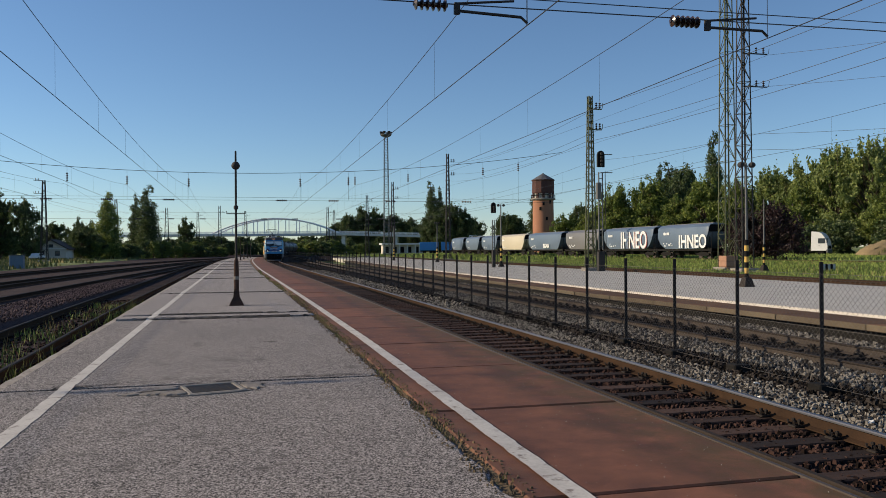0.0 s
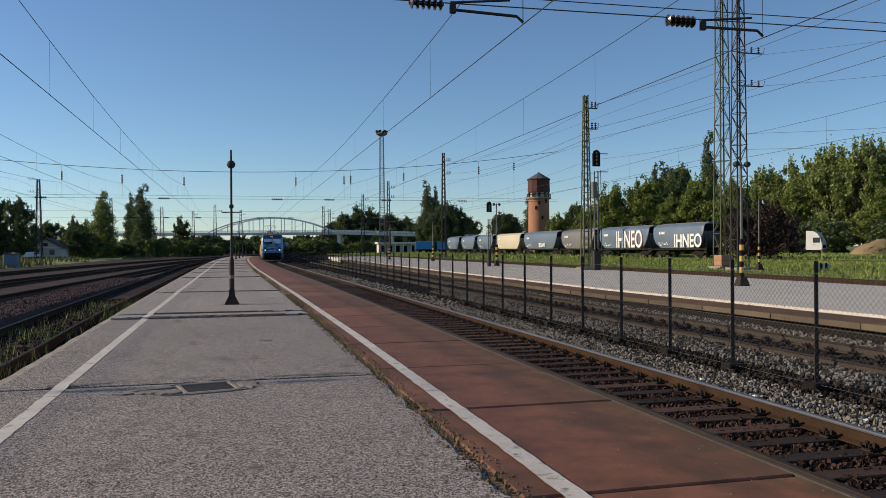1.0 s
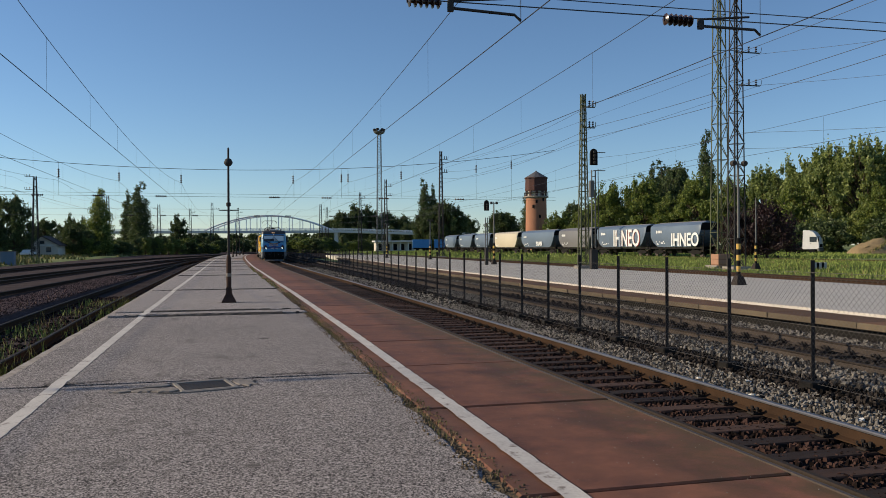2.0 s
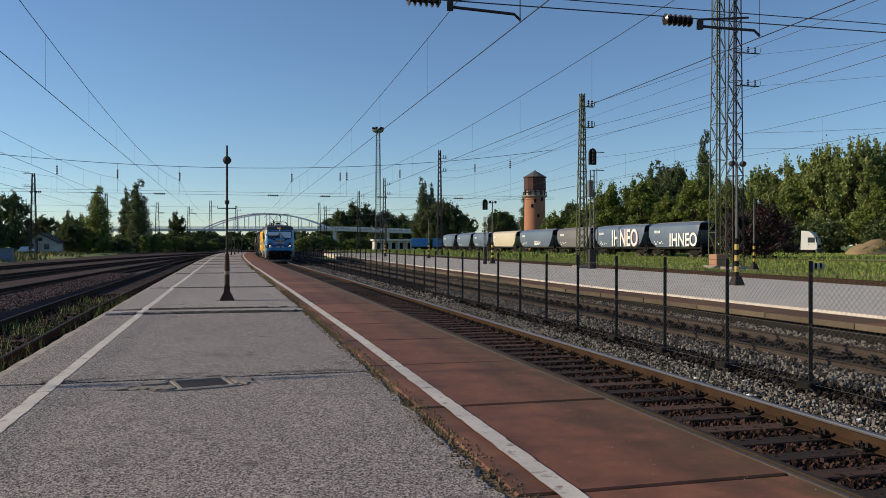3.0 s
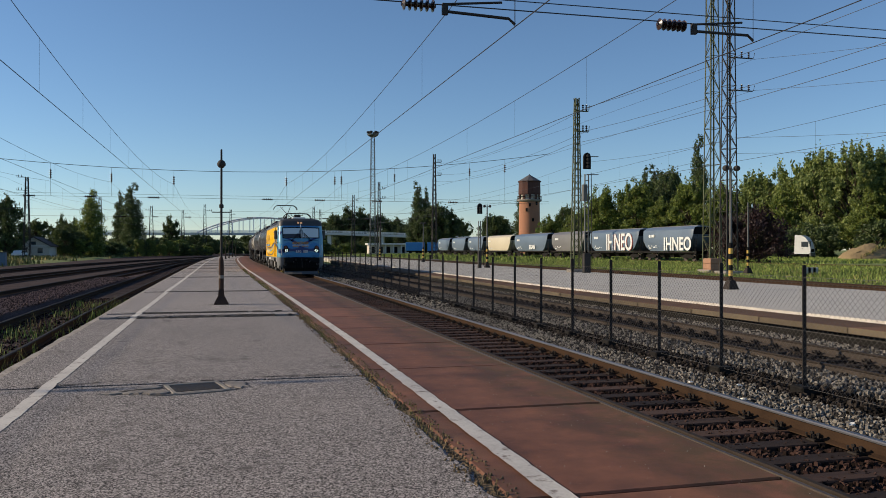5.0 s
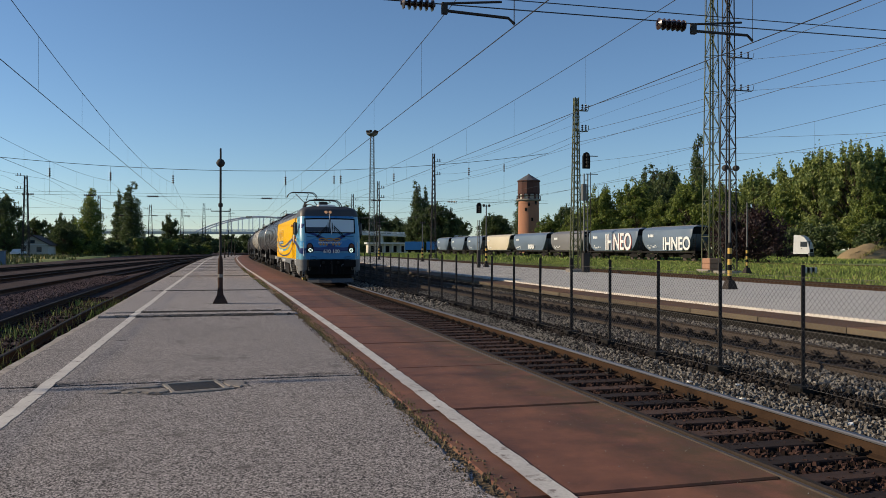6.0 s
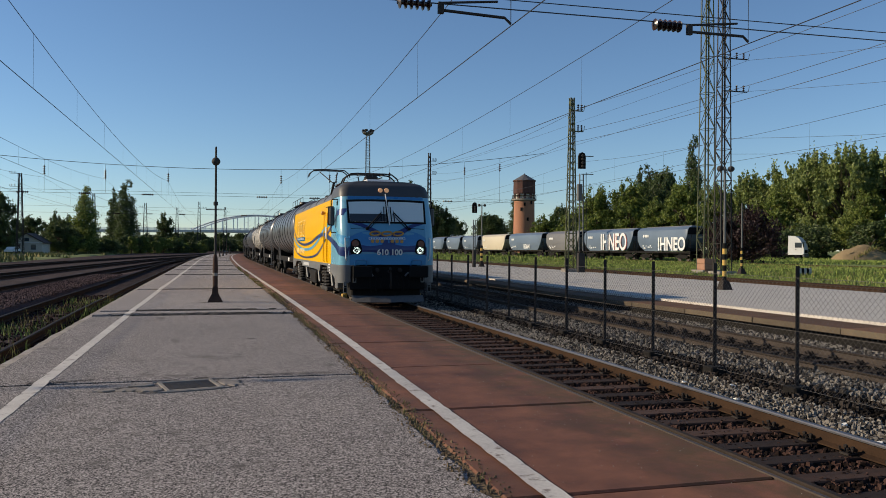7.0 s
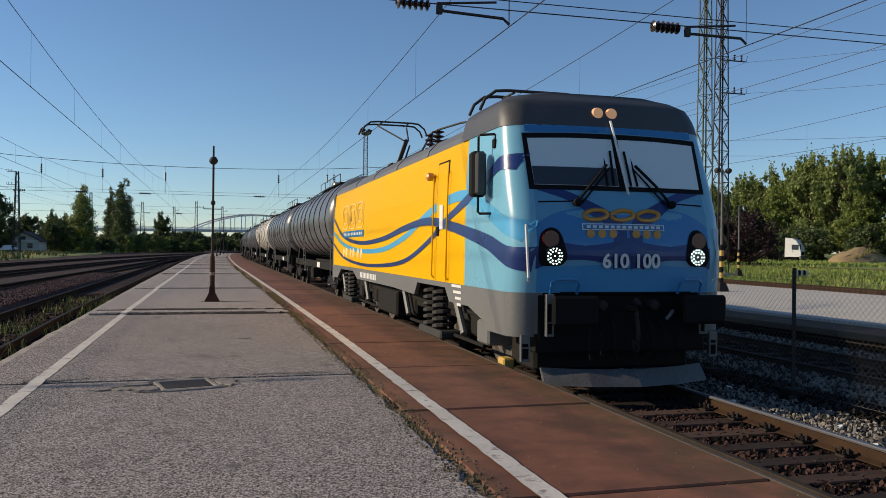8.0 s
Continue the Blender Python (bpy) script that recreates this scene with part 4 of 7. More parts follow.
def manhole():
    """A cast cover in a thin frame, slightly turned, with broken mortar at two sides."""
    root = thing("manhole", "rectangular cast manhole cover set in broken mortar", "manhole", at=pose(-0.33, 9.27, 0, 0, 0, 13))
    g = Geo()
    for x0, x1, y0, y1 in ((-0.30, 0.30, -0.30, -0.255), (-0.30, 0.30, 0.255, 0.30), (-0.30, -0.255, -0.254, 0.254), (0.255, 0.30, -0.254, 0.254)):
        g.box(x0, x1, y0, y1, -0.01, 0.014, 0.005)
    part("frame", g, CONCRETE, root, "worn pale frame")
    part("cover", Geo().box(-0.248, 0.248, -0.248, 0.248, -0.01, 0.008, 0.006), IRON, root, "dark cast cover")
    g = Geo()
    for k in range(5):
        g.box(-0.2 + 0.09 * k, -0.16 + 0.09 * k, -0.2, 0.2, 0.007, 0.011)
    part("ribs", g, IRON, root)
    rng = random.Random(12)
    for cx, cy, rx, ry in ((0.42, 0.0, 0.13, 0.24), (-0.42, -0.12, 0.14, 0.12), (-0.62, -0.02, 0.16, 0.10), (-0.02, -0.335, 0.34, 0.035), (0.0, 0.335, 0.33, 0.03), (-0.85, 0.02, 0.12, 0.07), (-0.45, 0.2, 0.13, 0.07)):
        ring = [(cx + rx * math.cos(a) * (1 + 0.25 * rng.uniform(-1, 1)), cy + ry * math.sin(a) * (1 + 0.25 * rng.uniform(-1, 1))) for a in [2 * math.pi * i / 16 for i in range(16)]]
        rings = []
        for k, z in ((1.0, 0.0), (0.9, 0.012), (0.45, 0.016), (0.05, 0.013)):
            rings.append([(cx + (x - cx) * k, cy + (y - cy) * k, z) for x, y in ring])
        part("mortar", Geo().loft(rings), MORTAR, root, "broken mortar patch")
        part("gap", Geo().loft([[(cx + (x - cx) * 1.02, cy + (y - cy) * 1.02, 0.004) for x, y in ring], [(cx + (x - cx) * (1.12 + 0.08 * math.sin(i * 1.9)), cy + (y - cy) * (1.10 + 0.08 * math.sin(i * 2.6)), 0.004) for i, (x, y) in enumerate(ring)]], caps=False), ASPHALT_DARK, root, "dark open crack round it")


manhole()


def cracks():
    root = thing("asphalt_cracks", "dark irregular cracks and worn patches in the asphalt", "crack", kind="structure")
    rng = random.Random(5)

    def crack(x0, y0, x1, y1, w, wob, n=26):
        rows = []
        for i in range(n + 1):
            t = i / n
            x = x0 + (x1 - x0) * t
            y = y0 + (y1 - y0) * t + wob * noise.noise((x * 2.1, y0 * 3, 2)) + wob * 0.4 * noise.noise((x * 9, y0, 4))
            ww = w * (0.35 + abs(noise.noise((x * 3.3, y0, 9))) * 1.6) * min(1, 6 * t, 6 * (1 - t))
            rows.append([(x, y - ww, 0.0035 + heave(y - ww)), (x, y + ww, 0.0035 + heave(y + ww))])
        part("crack", Geo().loft(rows, caps=False, closed=False), ASPHALT_DARK, root, "dark crack")
    # the ragged crack that runs across beside the manhole, and broken edges round it
    crack(-2.5, 9.62, -0.75, 10.02, 0.016, 0.06, 60)
    crack(-0.75, 10.0, 0.30, 9.86, 0.010, 0.05, 40)
    crack(0.2, 9.86, 1.58, 9.78, 0.020, 0.03, 50)
    crack(0.45, 9.93, 1.4, 9.84, 0.010, 0.02, 40)
    for x0, y0, x1, y1, w in ((-1.22, 9.02, -0.80, 9.16, 0.05), (-1.16, 9.18, -0.70, 9.42, 0.045), (-1.05, 9.06, -0.66, 9.10, 0.035), (-0.95, 9.30, -0.62, 9.36, 0.03),
                              (-0.7, 9.55, -0.1, 9.72, 0.022), (0.02, 9.66, 0.16, 9.50, 0.03), (-0.85, 8.88, -0.60, 8.93, 0.02), (0.0, 9.02, 0.15, 9.12, 0.025)):
        crack(x0, y0, x1, y1, w, 0.07, 30)
    # joints across the platform
    crack(-2.62, 18.98, 1.55, 18.92, 0.10, 0.05, 90)
    crack(-2.66, 20.28, 1.45, 20.22, 0.06, 0.06, 90)
    crack(-0.9, 23.05, 1.45, 23.1, 0.04, 0.05, 60)
    crack(-1.1, 22.85, -0.3, 22.95, 0.03, 0.05)
    crack(-2.8, 30.4, 1.45, 30.4, 0.075, 0.07, 90)
    crack(-2.2, 33.0, -0.6, 33.1, 0.03, 0.07)
    crack(-3.0, 46.0, 1.2, 46.0, 0.12, 0.05, 60)
    crack(-2.3, 49.0, -1.4, 49.2, 0.08, 0.05)
    for yy, w in ((57, 0.05), (68, 0.12), (80, 0.1), (92, 0.15), (117, 0.2)):
        crack(-3.1, yy, 0.9, yy, w, 0.06, 40)
    for k in range(26):
        x, y = rng.uniform(-2.3, 1.3), rng.uniform(11, 60)
        crack(x, y, x + rng.uniform(0.1, 0.35), y + rng.uniform(-0.05, 0.05), 0.02 + 0.0012 * y, 0.05, 10)


cracks()


def striped_post(x, y, h, label, r=0.09, arms=True, lamp=True, stripe=1.5):
    root = thing("platform_lamp" if lamp else "striped_post", label, "lamp post" if lamp else "post", at=(x, y, 0))
    part("foot", Geo().loft([[(-0.22, -0.22, 0), (0.22, -0.22, 0), (0.22, 0.22, 0), (-0.22, 0.22, 0)], [(-0.12, -0.12, 0.36), (0.12, -0.12, 0.36), (0.12, 0.12, 0.36), (-0.12, 0.12, 0.36)]]), POST, root, "flared dark foot")
    n = 7
    for k in range(n):
        z0, z1 = 0.3 + stripe * k / n, 0.3 + stripe * (k + 1) / n
        part("stripe", Geo().lathe([(r * 1.3, z0), (r * 1.3, z1)], 14), YELLOWPAINT if k % 2 else BLACK, root, "yellow and black warning stripe", smooth=40)
    part("pole", Geo().lathe([(r * 0.8, 0.3 + stripe), (r * 0.6, h)], 12), GREYSTEEL, root, "grey steel pole", smooth=40)
    if lamp:
        for s in (-1, 1):
            a = part("lamp_arm", Geo().tube([(0, 0, h - 0.15), (s * 0.16, 0, h - 0.1)], 0.02, 6), GREYSTEEL, root)
            part("lamp_head", Geo().lathe([(0.03, -0.16), (0.09, -0.14), (0.12, -0.05), (0.10, 0.05), (0.03, 0.06)], 14, (s * 0.24, 0, h - 0.08), "y"), DARKSTEEL, a, "round dark lamp head", smooth=40)


striped_post(18.75, 27.3, 4.75, "grey platform lamp with a yellow and black striped foot", 0.062)
striped_post(32.6, 45.6, 4.6, "slim post with a striped foot in the grass", 0.06, False, False, 1.4)


def signal(x, y, z, h, label, big=True):
    root = thing("railway_signal", label, "railway signal", at=(x, y, z))
    part("cabinet", Geo().box(-(0.24 if big else 0.13), 0.24 if big else 0.13, -0.16, 0.16, 0, 1.3 if big else 1.42, 0.03), DARKSTEEL, root, "dark foot cabinet")
    g = Geo()
    w = 0.13 if big else 0.08
    for s in (-1, 1):
        g.box(s * w - 0.03, s * w + 0.03, -0.04, 0.04, 1.4, h - 1.5)
    k = 1.6
    while k < h - 1.6:
        g.box(-w, w, -0.02, 0.02, k, k + 0.05)
        k += 0.45
    part("mast", g, GREYSTEEL, root, "pale ladder mast")
    part("ladder", Geo().tube([(w + 0.25, 0, 0.2), (w + 0.2, 0, h - 1.4)], 0.025, 5), DARKSTEEL, root)
    out = [(-0.32, 0), (0.32, 0), (0.32, 1.05), (0.22, 1.3), (0, 1.4), (-0.22, 1.3), (-0.32, 1.05)]
    s = 0.78 if big else 0.62
    hd = part("head", Geo().loft([[(a * s, yy, h - 1.5 * s + b * s) for a, b in out] for yy in (-0.12, 0.05)]), BLACK, root, "dark signal head")
    for i in range(4 if big else 3):
        part("lens", Geo().lathe([(0.02, -0.26), (0.11 * s, -0.28), (0.12 * s, -0.12), (0.02, -0.12)], 12, (0, 0, h - 1.3 * s + 0.3 * s * i), "y"), DARKSTEEL, hd)
    if big:
        g = Geo()
        for zz in (h - 1.55, h - 0.35):
            g.box(0, 0.85, -0.03, 0.03, zz, zz + 0.05)
        part("bracket", g, GREYSTEEL, root)
        part("box", Geo().box(-0.32, -0.02, -0.2, 0.1, h - 3.3, h - 2.2, 0.03), GREYSTEEL, root)


signal(23.0, 49.4, 0.0, 8.05, "tall colour-light signal with a dark head seen from behind")
signal(20.0, 63.5, 0.0, 5.4, "small colour-light signal beside the far platform", False)
striped_post(21.3, 65.5, 5.3, "grey platform lamp with a striped foot", 0.08)
for k, yy in enumerate((112.0, 95.0)):
    striped_post(20.6 + 2.2 * k, yy, 4.8, "grey platform lamp with a striped foot", 0.08)
for xx, yy in ((-0.38, 134.0), (0.16, 146.0), (0.85, 166.0), (1.6, 178.0)):
    root = thing("platform_post", "thin dark post far along the platform", "post", at=(xx, yy, 0))
    part("pole", Geo().lathe([(0.16, 0), (0.1, 0.3), (0.09, 1.2), (0.045, 1.3), (0.04, 3.2)], 10), POST, root, smooth=40)


def hazard_block():
    root = thing("marker_block", "low pale and black concrete marker block in the grass", "marker", at=(38.5, 47.0, -0.1))
    for k in range(5):
        part("block_band", Geo().box(-0.5 + 0.2 * k, -0.3 + 0.2 * k, -0.2, 0.2, -0.05, 0.44, 0.02), PALE if k % 2 == 0 else BLACK, root)


hazard_block()


def footing_block():
    root = thing("mast_footing", "stained orange concrete block under the mast", "footing", at=(35.0, 53.2, -0.2))
    for k in range(3):
        part("course", Geo().box(-0.5, 0.5, -0.5, 0.5, -0.1 + 0.4 * k, 0.29 + 0.4 * k, 0.03), ORANGECONC, root)


footing_block()


# far head spans
headspan(73.0, -32, 30, 5.95, 6.2, [(-14.2, 5.4), (-9.5, 5.4), (-4.5, 5.3), (5.0, 5.46), (9.6, 5.3), (14.8, 5.4), (22, 5.5)], "cross-span with insulators over all tracks", 0.0, None, False, 1.0, 0.10)


def carrier(y, xl, xr, zmid, zend, label, drops, zlow):
    root = thing("carrier_span", label, "head span")
    pts = []
    for i in range(25):
        t = i / 24
        pts.append((xl + (xr - xl) * t, y, zmid + (zend - zmid) * (2 * t - 1) ** 2))
    part("carrier_wire", Geo().tube(pts, 0.022, 5), CABLE, root)
    for x in drops:
        t = (x - xl) / (xr - xl)
        z = zmid + (zend - zmid) * (2 * t - 1) ** 2
        d = part("hanger", Geo().tube([(x, y, z), (x, y, zlow)], 0.012, 4), CABLE, root)
        part("insulator", insulator(Geo(), (x, y, z - 1.25), 0.75, 0.10, 4), CERAMIC, d, smooth=40)


carrier(73.0, -34, 30, 8.3, 10.8, "sagging carrier wire with hanging insulators", (-19.5, -14.2, -9.5, -4.5, 5.0, 9.3, 9.9, 14.8, 22, 25.5), 6.0)
headspan(133.0, -36, 30, 6.6, 7.6, [(-14, 5.6), (-9.3, 5.6), (-4.5, 5.5), (5.0, 5.5), (9.9, 5.4), (17, 5.6), (24, 5.6)], "distant cross-span over the tracks", 0.0, None, False, 1.3, 0.13)


def feeder_lines():
    root = thing("feeder_lines", "thin feeder cables strung between the tall masts", "cable")
    for z, dx in ((12.9, 0.9), (11.3, 0.9), (10.3, -0.4)):
        for a, b in (((22.95 + dx, 50.9, z - 1.6), (29.0 + dx, 114, z + 1.2)), ((22.95 + dx, 50.9, z - 1.6), (22.8 + dx, -10, z - 0.5))):
            g = Geo()
            wire(g, a, b, 0.9, 0.012, 12)
            part("cable", g, CABLE, root)
    for z, x, y in ((15.0, 35.9, 49.6), (12.8, 35.9, 49.6), (9.4, 34.4, 49.6), (8.3, 34.4, 49.6)):
        for b in ((60, 6, z + 1.0), (24, 190, z - 1)):
            g = Geo()
            wire(g, (x, y, z), b, 1.3, 0.011, 12)
            part("cable", g, CABLE, root)
    for z, x, y in ((14.2, -38, 158), (12.0, -38, 158)):
        for b in ((-36, 236, z), (-34, -5, z - 3)):
            g = Geo()
            wire(g, (x, y, z), b, 1.0, 0.014, 10)
            part("cable", g, CABLE, root)


feeder_lines()


# ---------------------------------------------------------------- parked hopper wagons
def hopper(material, label, L, graffiti=None, gmat=PAPER):
    w = thing("hopper_wagon", label, "hopper wagon", "parked hopper wagons")
    rings = []
    n = 9
    for y, zb, k in ((0.0, 3.3, 0.90), (0.25, 2.5, 0.96), (0.9, 1.75, 1.0), (1.9, 1.2, 1.0), (L - 1.9, 1.2, 1.0), (L - 0.9, 1.75, 1.0), (L - 0.25, 2.5, 0.96), (L, 3.3, 0.90)):
        half = []
        for i in range(n):
            t = i / (n - 1)
            z = zb + (3.85 - zb) * t
            half.append((-1.50 * k * (0.80 + 0.20 * math.sin(math.pi * (0.12 + 0.62 * (z - 1.2) / 2.65))), y, z))
        half += [(-0.95 * k, y, 4.18), (-0.4 * k, y, 4.28)]
        rings.append(half + [(-x, yy, z) for x, yy, z in half[::-1]])
    body = part("hopper_body", Geo().loft(rings), material, w, smooth=35)
    for y0, y1 in ((-0.02, 0.03), (L - 0.03, L + 0.02)):
        g = Geo().loft([[(-1.33, y0, 3.25), (1.33, y0, 3.25), (1.1, y0, 4.1), (-1.1, y0, 4.1)], [(-1.33, y1, 3.25), (1.33, y1, 3.25), (1.1, y1, 4.1), (-1.1, y1, 4.1)]])
        part("end_plate", g, BLACK, body, "dark end plate")
    part("roof_walk", Geo().box(-0.3, 0.3, 0.6, L - 0.6, 4.29, 4.36), HOPPER_G, body, "roof walkway")
    g = Geo()
    g.box(-1.25, 1.25, -0.6, L + 0.6, 0.95, 1.16)
    for y in (-0.4, L + 0.4):
        g.box(-1.3, 1.3, y - 0.2, y + 0.2, 0.85, 1.25)
    part("frame", g, L_UNDER, w, "dark frame")
    g = Geo()
    for s in (-1, 1):
        for y in (-0.35, 0.2, L - 0.2, L + 0.35):
            g.tube([(s * 1.2, y, 1.1), (s * 1.0, y, 3.2)], 0.03, 4)
        k = 0
        while 1.4 + k < 3.2:
            g.tube([(s * 1.15, -0.35, 1.4 + k), (s * 1.15, 0.2, 1.4 + k)], 0.02, 4)
            k += 0.35
        g.tube([(s * 1.25, 0.5, 1.3), (s * 1.25, L - 0.5, 1.3)], 0.025, 4)
    part("ladder_rails", g, L_UNDER, w)
    for y in (1.6, L - 1.6):
        freight_static(w, y)
    for k in range(3):
        y = L * (0.3 + 0.2 * k)
        part("chute", Geo().loft([[(-0.9, y - 0.9, 1.15), (0.9, y - 0.9, 1.15), (0.9, y + 0.9, 1.15), (-0.9, y + 0.9, 1.15)], [(-0.5, y - 0.4, 0.45), (0.5, y - 0.4, 0.45), (0.5, y + 0.4, 0.45), (-0.5, y + 0.4, 0.45)]]), L_UNDER, w)

    def side_x(z):
        return -1.50 * (0.80 + 0.20 * math.sin(math.pi * (0.12 + 0.62 * (z - 1.2) / 2.65))) - 0.05
    # maker's mark as plain shapes and stencil bars, near the far end as seen from the yard
    g = Geo()
    g.lathe([(0.02, 0), (0.20, 0.0), (0.20, 0.03), (0.02, 0.03)], 12, (side_x(3.2), L - 2.0, 3.15), "x")
    for k in range(3):
        g.box(side_x(3.2) - 0.01, side_x(3.2) + 0.02, L - 3.25 + 0.34 * k, L - 3.0 + 0.34 * k, 2.98, 3.32)
    part("mark", g, PAPER, body, "white maker's mark")
    g = Geo()
    rng = random.Random(int(L * 100))
    for k in range(10):
        y = L - 1.6 - 0.26 * k
        z = rng.choice((1.5, 1.62, 1.8, 2.1))
        g.box(side_x(1.6) - 0.015, side_x(1.6) + 0.03, y - 0.2, y, z, z + 0.12 + 0.1 * rng.random())
    tagged(part("stencil", g, PAPER, body, "white stencil marks"), kind="stuff")
    if graffiti:
        h = graffiti[1]
        m = Matrix.Translation((side_x(2.4) - 0.03, L * graffiti[2], graffiti[3])) @ pose(0, 0, 0, 90, 0, -90) @ Matrix.Diagonal((graffiti[5] if len(graffiti) > 5 else 1.1, 1, 1, 1))
        letters("graffiti", graffiti[0], h, gmat, body, m, "large white graffiti letters", 0.01, 0.05)
        if len(graffiti) > 4 and graffiti[4]:
            letters("graffiti_shade", graffiti[0], h * 1.02, GRAF_RED, body, Matrix.Translation((0.012, -0.12, -0.06)) @ m, "dull red letter shading", 0.008)
    return w


def freight_static(w, y):
    for s in (-1, 1):
        part("bogie_frame", Geo().loft([[(s * 1.0 - 0.08, y + a, b), (s * 1.0 + 0.08, y + a, b), (s * 1.0 + 0.08, y + a, b + c), (s * 1.0 - 0.08, y + a, b + c)] for a, b, c in ((-1.3, 0.45, 0.2), (-0.5, 0.32, 0.5), (0.5, 0.32, 0.5), (1.3, 0.45, 0.2))]), L_UNDER, w)
        for dy in (-0.9, 0.9):
            part("wheel", Geo().lathe([(0.05, -0.07), (0.46, -0.06), (0.46, 0.06), (0.05, 0.07)], 18, (s * 0.75, y + dy, 0.46), "x"), WHEEL_P, w)


WHEEL_P = mat("parked_wheel", (0.10, 0.08, 0.07), (0.05, 0.04, 0.035), scale=10, fine=30, rough=0.8)
HW = [(85.6, 12.0, HOPPER, "blue-grey hopper wagon with white graffiti lettering", ("IHNEO", 2.25, 0.27, 1.35, 0, 0.92)),
      (98.9, 15.2, HOPPER, "blue-grey hopper wagon with red-shaded graffiti lettering", ("IHNEO", 3.3, 0.35, 1.35, 1, 0.78)),
      (116.2, 13.0, HOPPER_G, "grey hopper wagon parked on a siding", None),
      (131.4, 16.4, HOPPER, "blue-grey hopper wagon with small graffiti", ("EGAN", 1.0, 0.4, 1.5)),
      (150.2, 15.2, HOPPER_C, "cream hopper wagon parked on a siding", None),
      (167.8, 11.6, HOPPER, "blue-grey hopper wagon parked on a siding", None),
      (181.6, 11.6, HOPPER, "blue-grey hopper wagon parked on a siding", None),
      (195.6, 11.5, HOPPER, "blue-grey hopper wagon parked on a siding", None)]
for yy, ln, m, lab, gr in HW:
    ob = hopper(m, lab, ln, gr)
    ob.matrix_basis = pose(55.0, yy, 0.16, 0, 0, 0)
root = tagged(thing("siding_track", "weedy siding under the parked wagons", "railway track"), kind="structure")
for off in (-0.75, 0.75):
    part("rail", Geo().box(55 + off - 0.035, 55 + off + 0.035, 20, 230, -0.02, 0.158), RAIL_RUST, root)
part("bed", Geo().loft([[(53, y, -0.3), (53.4, y, 0.02), (56.6, y, 0.02), (57, y, -0.3)] for y in (20, 120, 230)]), BALLAST, root)


# ---------------------------------------------------------------- vehicles, buildings
def lorry():
    root = thing("lorry_cab", "white lorry tractor parked before the trees", "lorry", at=pose(93.6, 115.5, 0.1, 0, 0, 125))
    # local x runs to the rear, the nose points to -x ... seen from the side
    prof = [(-1.15, 0.75), (-1.2, 1.5), (-1.05, 2.3), (-0.75, 3.0), (-0.35, 3.55), (0.2, 3.85), (1.3, 3.95), (1.4, 0.75)]
    c = part("cab", Geo().loft([[(x, y, z) for x, z in prof] for y in (-1.2, 1.2)]), WHITEPAINT, root, "white cab")
    part("windscreen", Geo().loft([[(-1.1, y, 2.0), (-0.82, y, 2.85), (-0.80, y, 2.86), (-1.07, y, 2.0)] for y in (-1.05, 1.05)]), GLASS_DARK, c)
    for s in (-1, 1):
        part("side_window", Geo().box(-0.85, 0.25, s * 1.21 - 0.01, s * 1.21 + 0.01, 1.95, 2.8), GLASS_DARK, c)
        part("mirror", Geo().box(-1.25, -1.12, s * 1.36 - 0.1, s * 1.36 + 0.1, 2.0, 2.75, 0.03), BLACK, c)
        part("door_handle", Geo().box(0.02, 0.18, s * 1.215 - 0.012, s * 1.215 + 0.012, 1.62, 1.68), BLACK, c)
    part("bumper", Geo().box(-1.3, -0.95, -1.22, 1.22, 0.4, 0.95, 0.06), GREYSTEEL, c)
    part("grille", Geo().box(-1.25, -1.1, -0.8, 0.8, 1.05, 1.6, 0.03), BLACK, c)
    part("chassis", Geo().box(-0.9, 4.4, -0.5, 0.5, 0.6, 0.95), L_UNDER, root)
    for x in (-0.1, 3.4):
        for s in (-1, 1):
            part("wheel", Geo().lathe([(0.05, -0.15), (0.5, -0.14), (0.52, 0), (0.5, 0.14), (0.05, 0.15)], 18, (x, s * 1.0, 0.5), "y"), BLACK, root, smooth=40)
    part("tank", Geo().lathe([(0.05, 1.0), (0.32, 1.02), (0.32, 2.2), (0.05, 2.22)], 14, (0, -0.95, 0.75), "x"), GREYSTEEL, root)


lorry()


def trailer(x, y, l, label, name="trailer"):
    root = thing(name, label, "trailer", "blue trailers", at=pose(x, y, 0.1, 0, 0, 75))
    part("box", Geo().box(-1.25, 1.25, 0, l, 1.1, 3.75, 0.05), BLUETARP, root, "blue tarpaulin sides")
    part("mark", Geo().box(1.252, 1.26, l * 0.25, l * 0.7, 2.0, 2.8), WHITEPAINT, root, "plain white mark")
    part("chassis", Geo().box(-0.6, 0.6, 0.2, l - 0.2, 0.7, 1.1), L_UNDER, root)
    for yy in (1.2, 2.4, l - 1.5):
        for s in (-1, 1):
            part("wheel", Geo().lathe([(0.05, -0.15), (0.5, -0.14), (0.5, 0.14), (0.05, 0.15)], 14, (s * 1.05, yy, 0.5), "x"), BLACK, root)


trailer(61.0, 252.5, 6.0, "blue curtain-sided trailer parked beyond the yard")
trailer(65.2, 251.5, 3.4, "short blue container on a trailer beyond the yard")


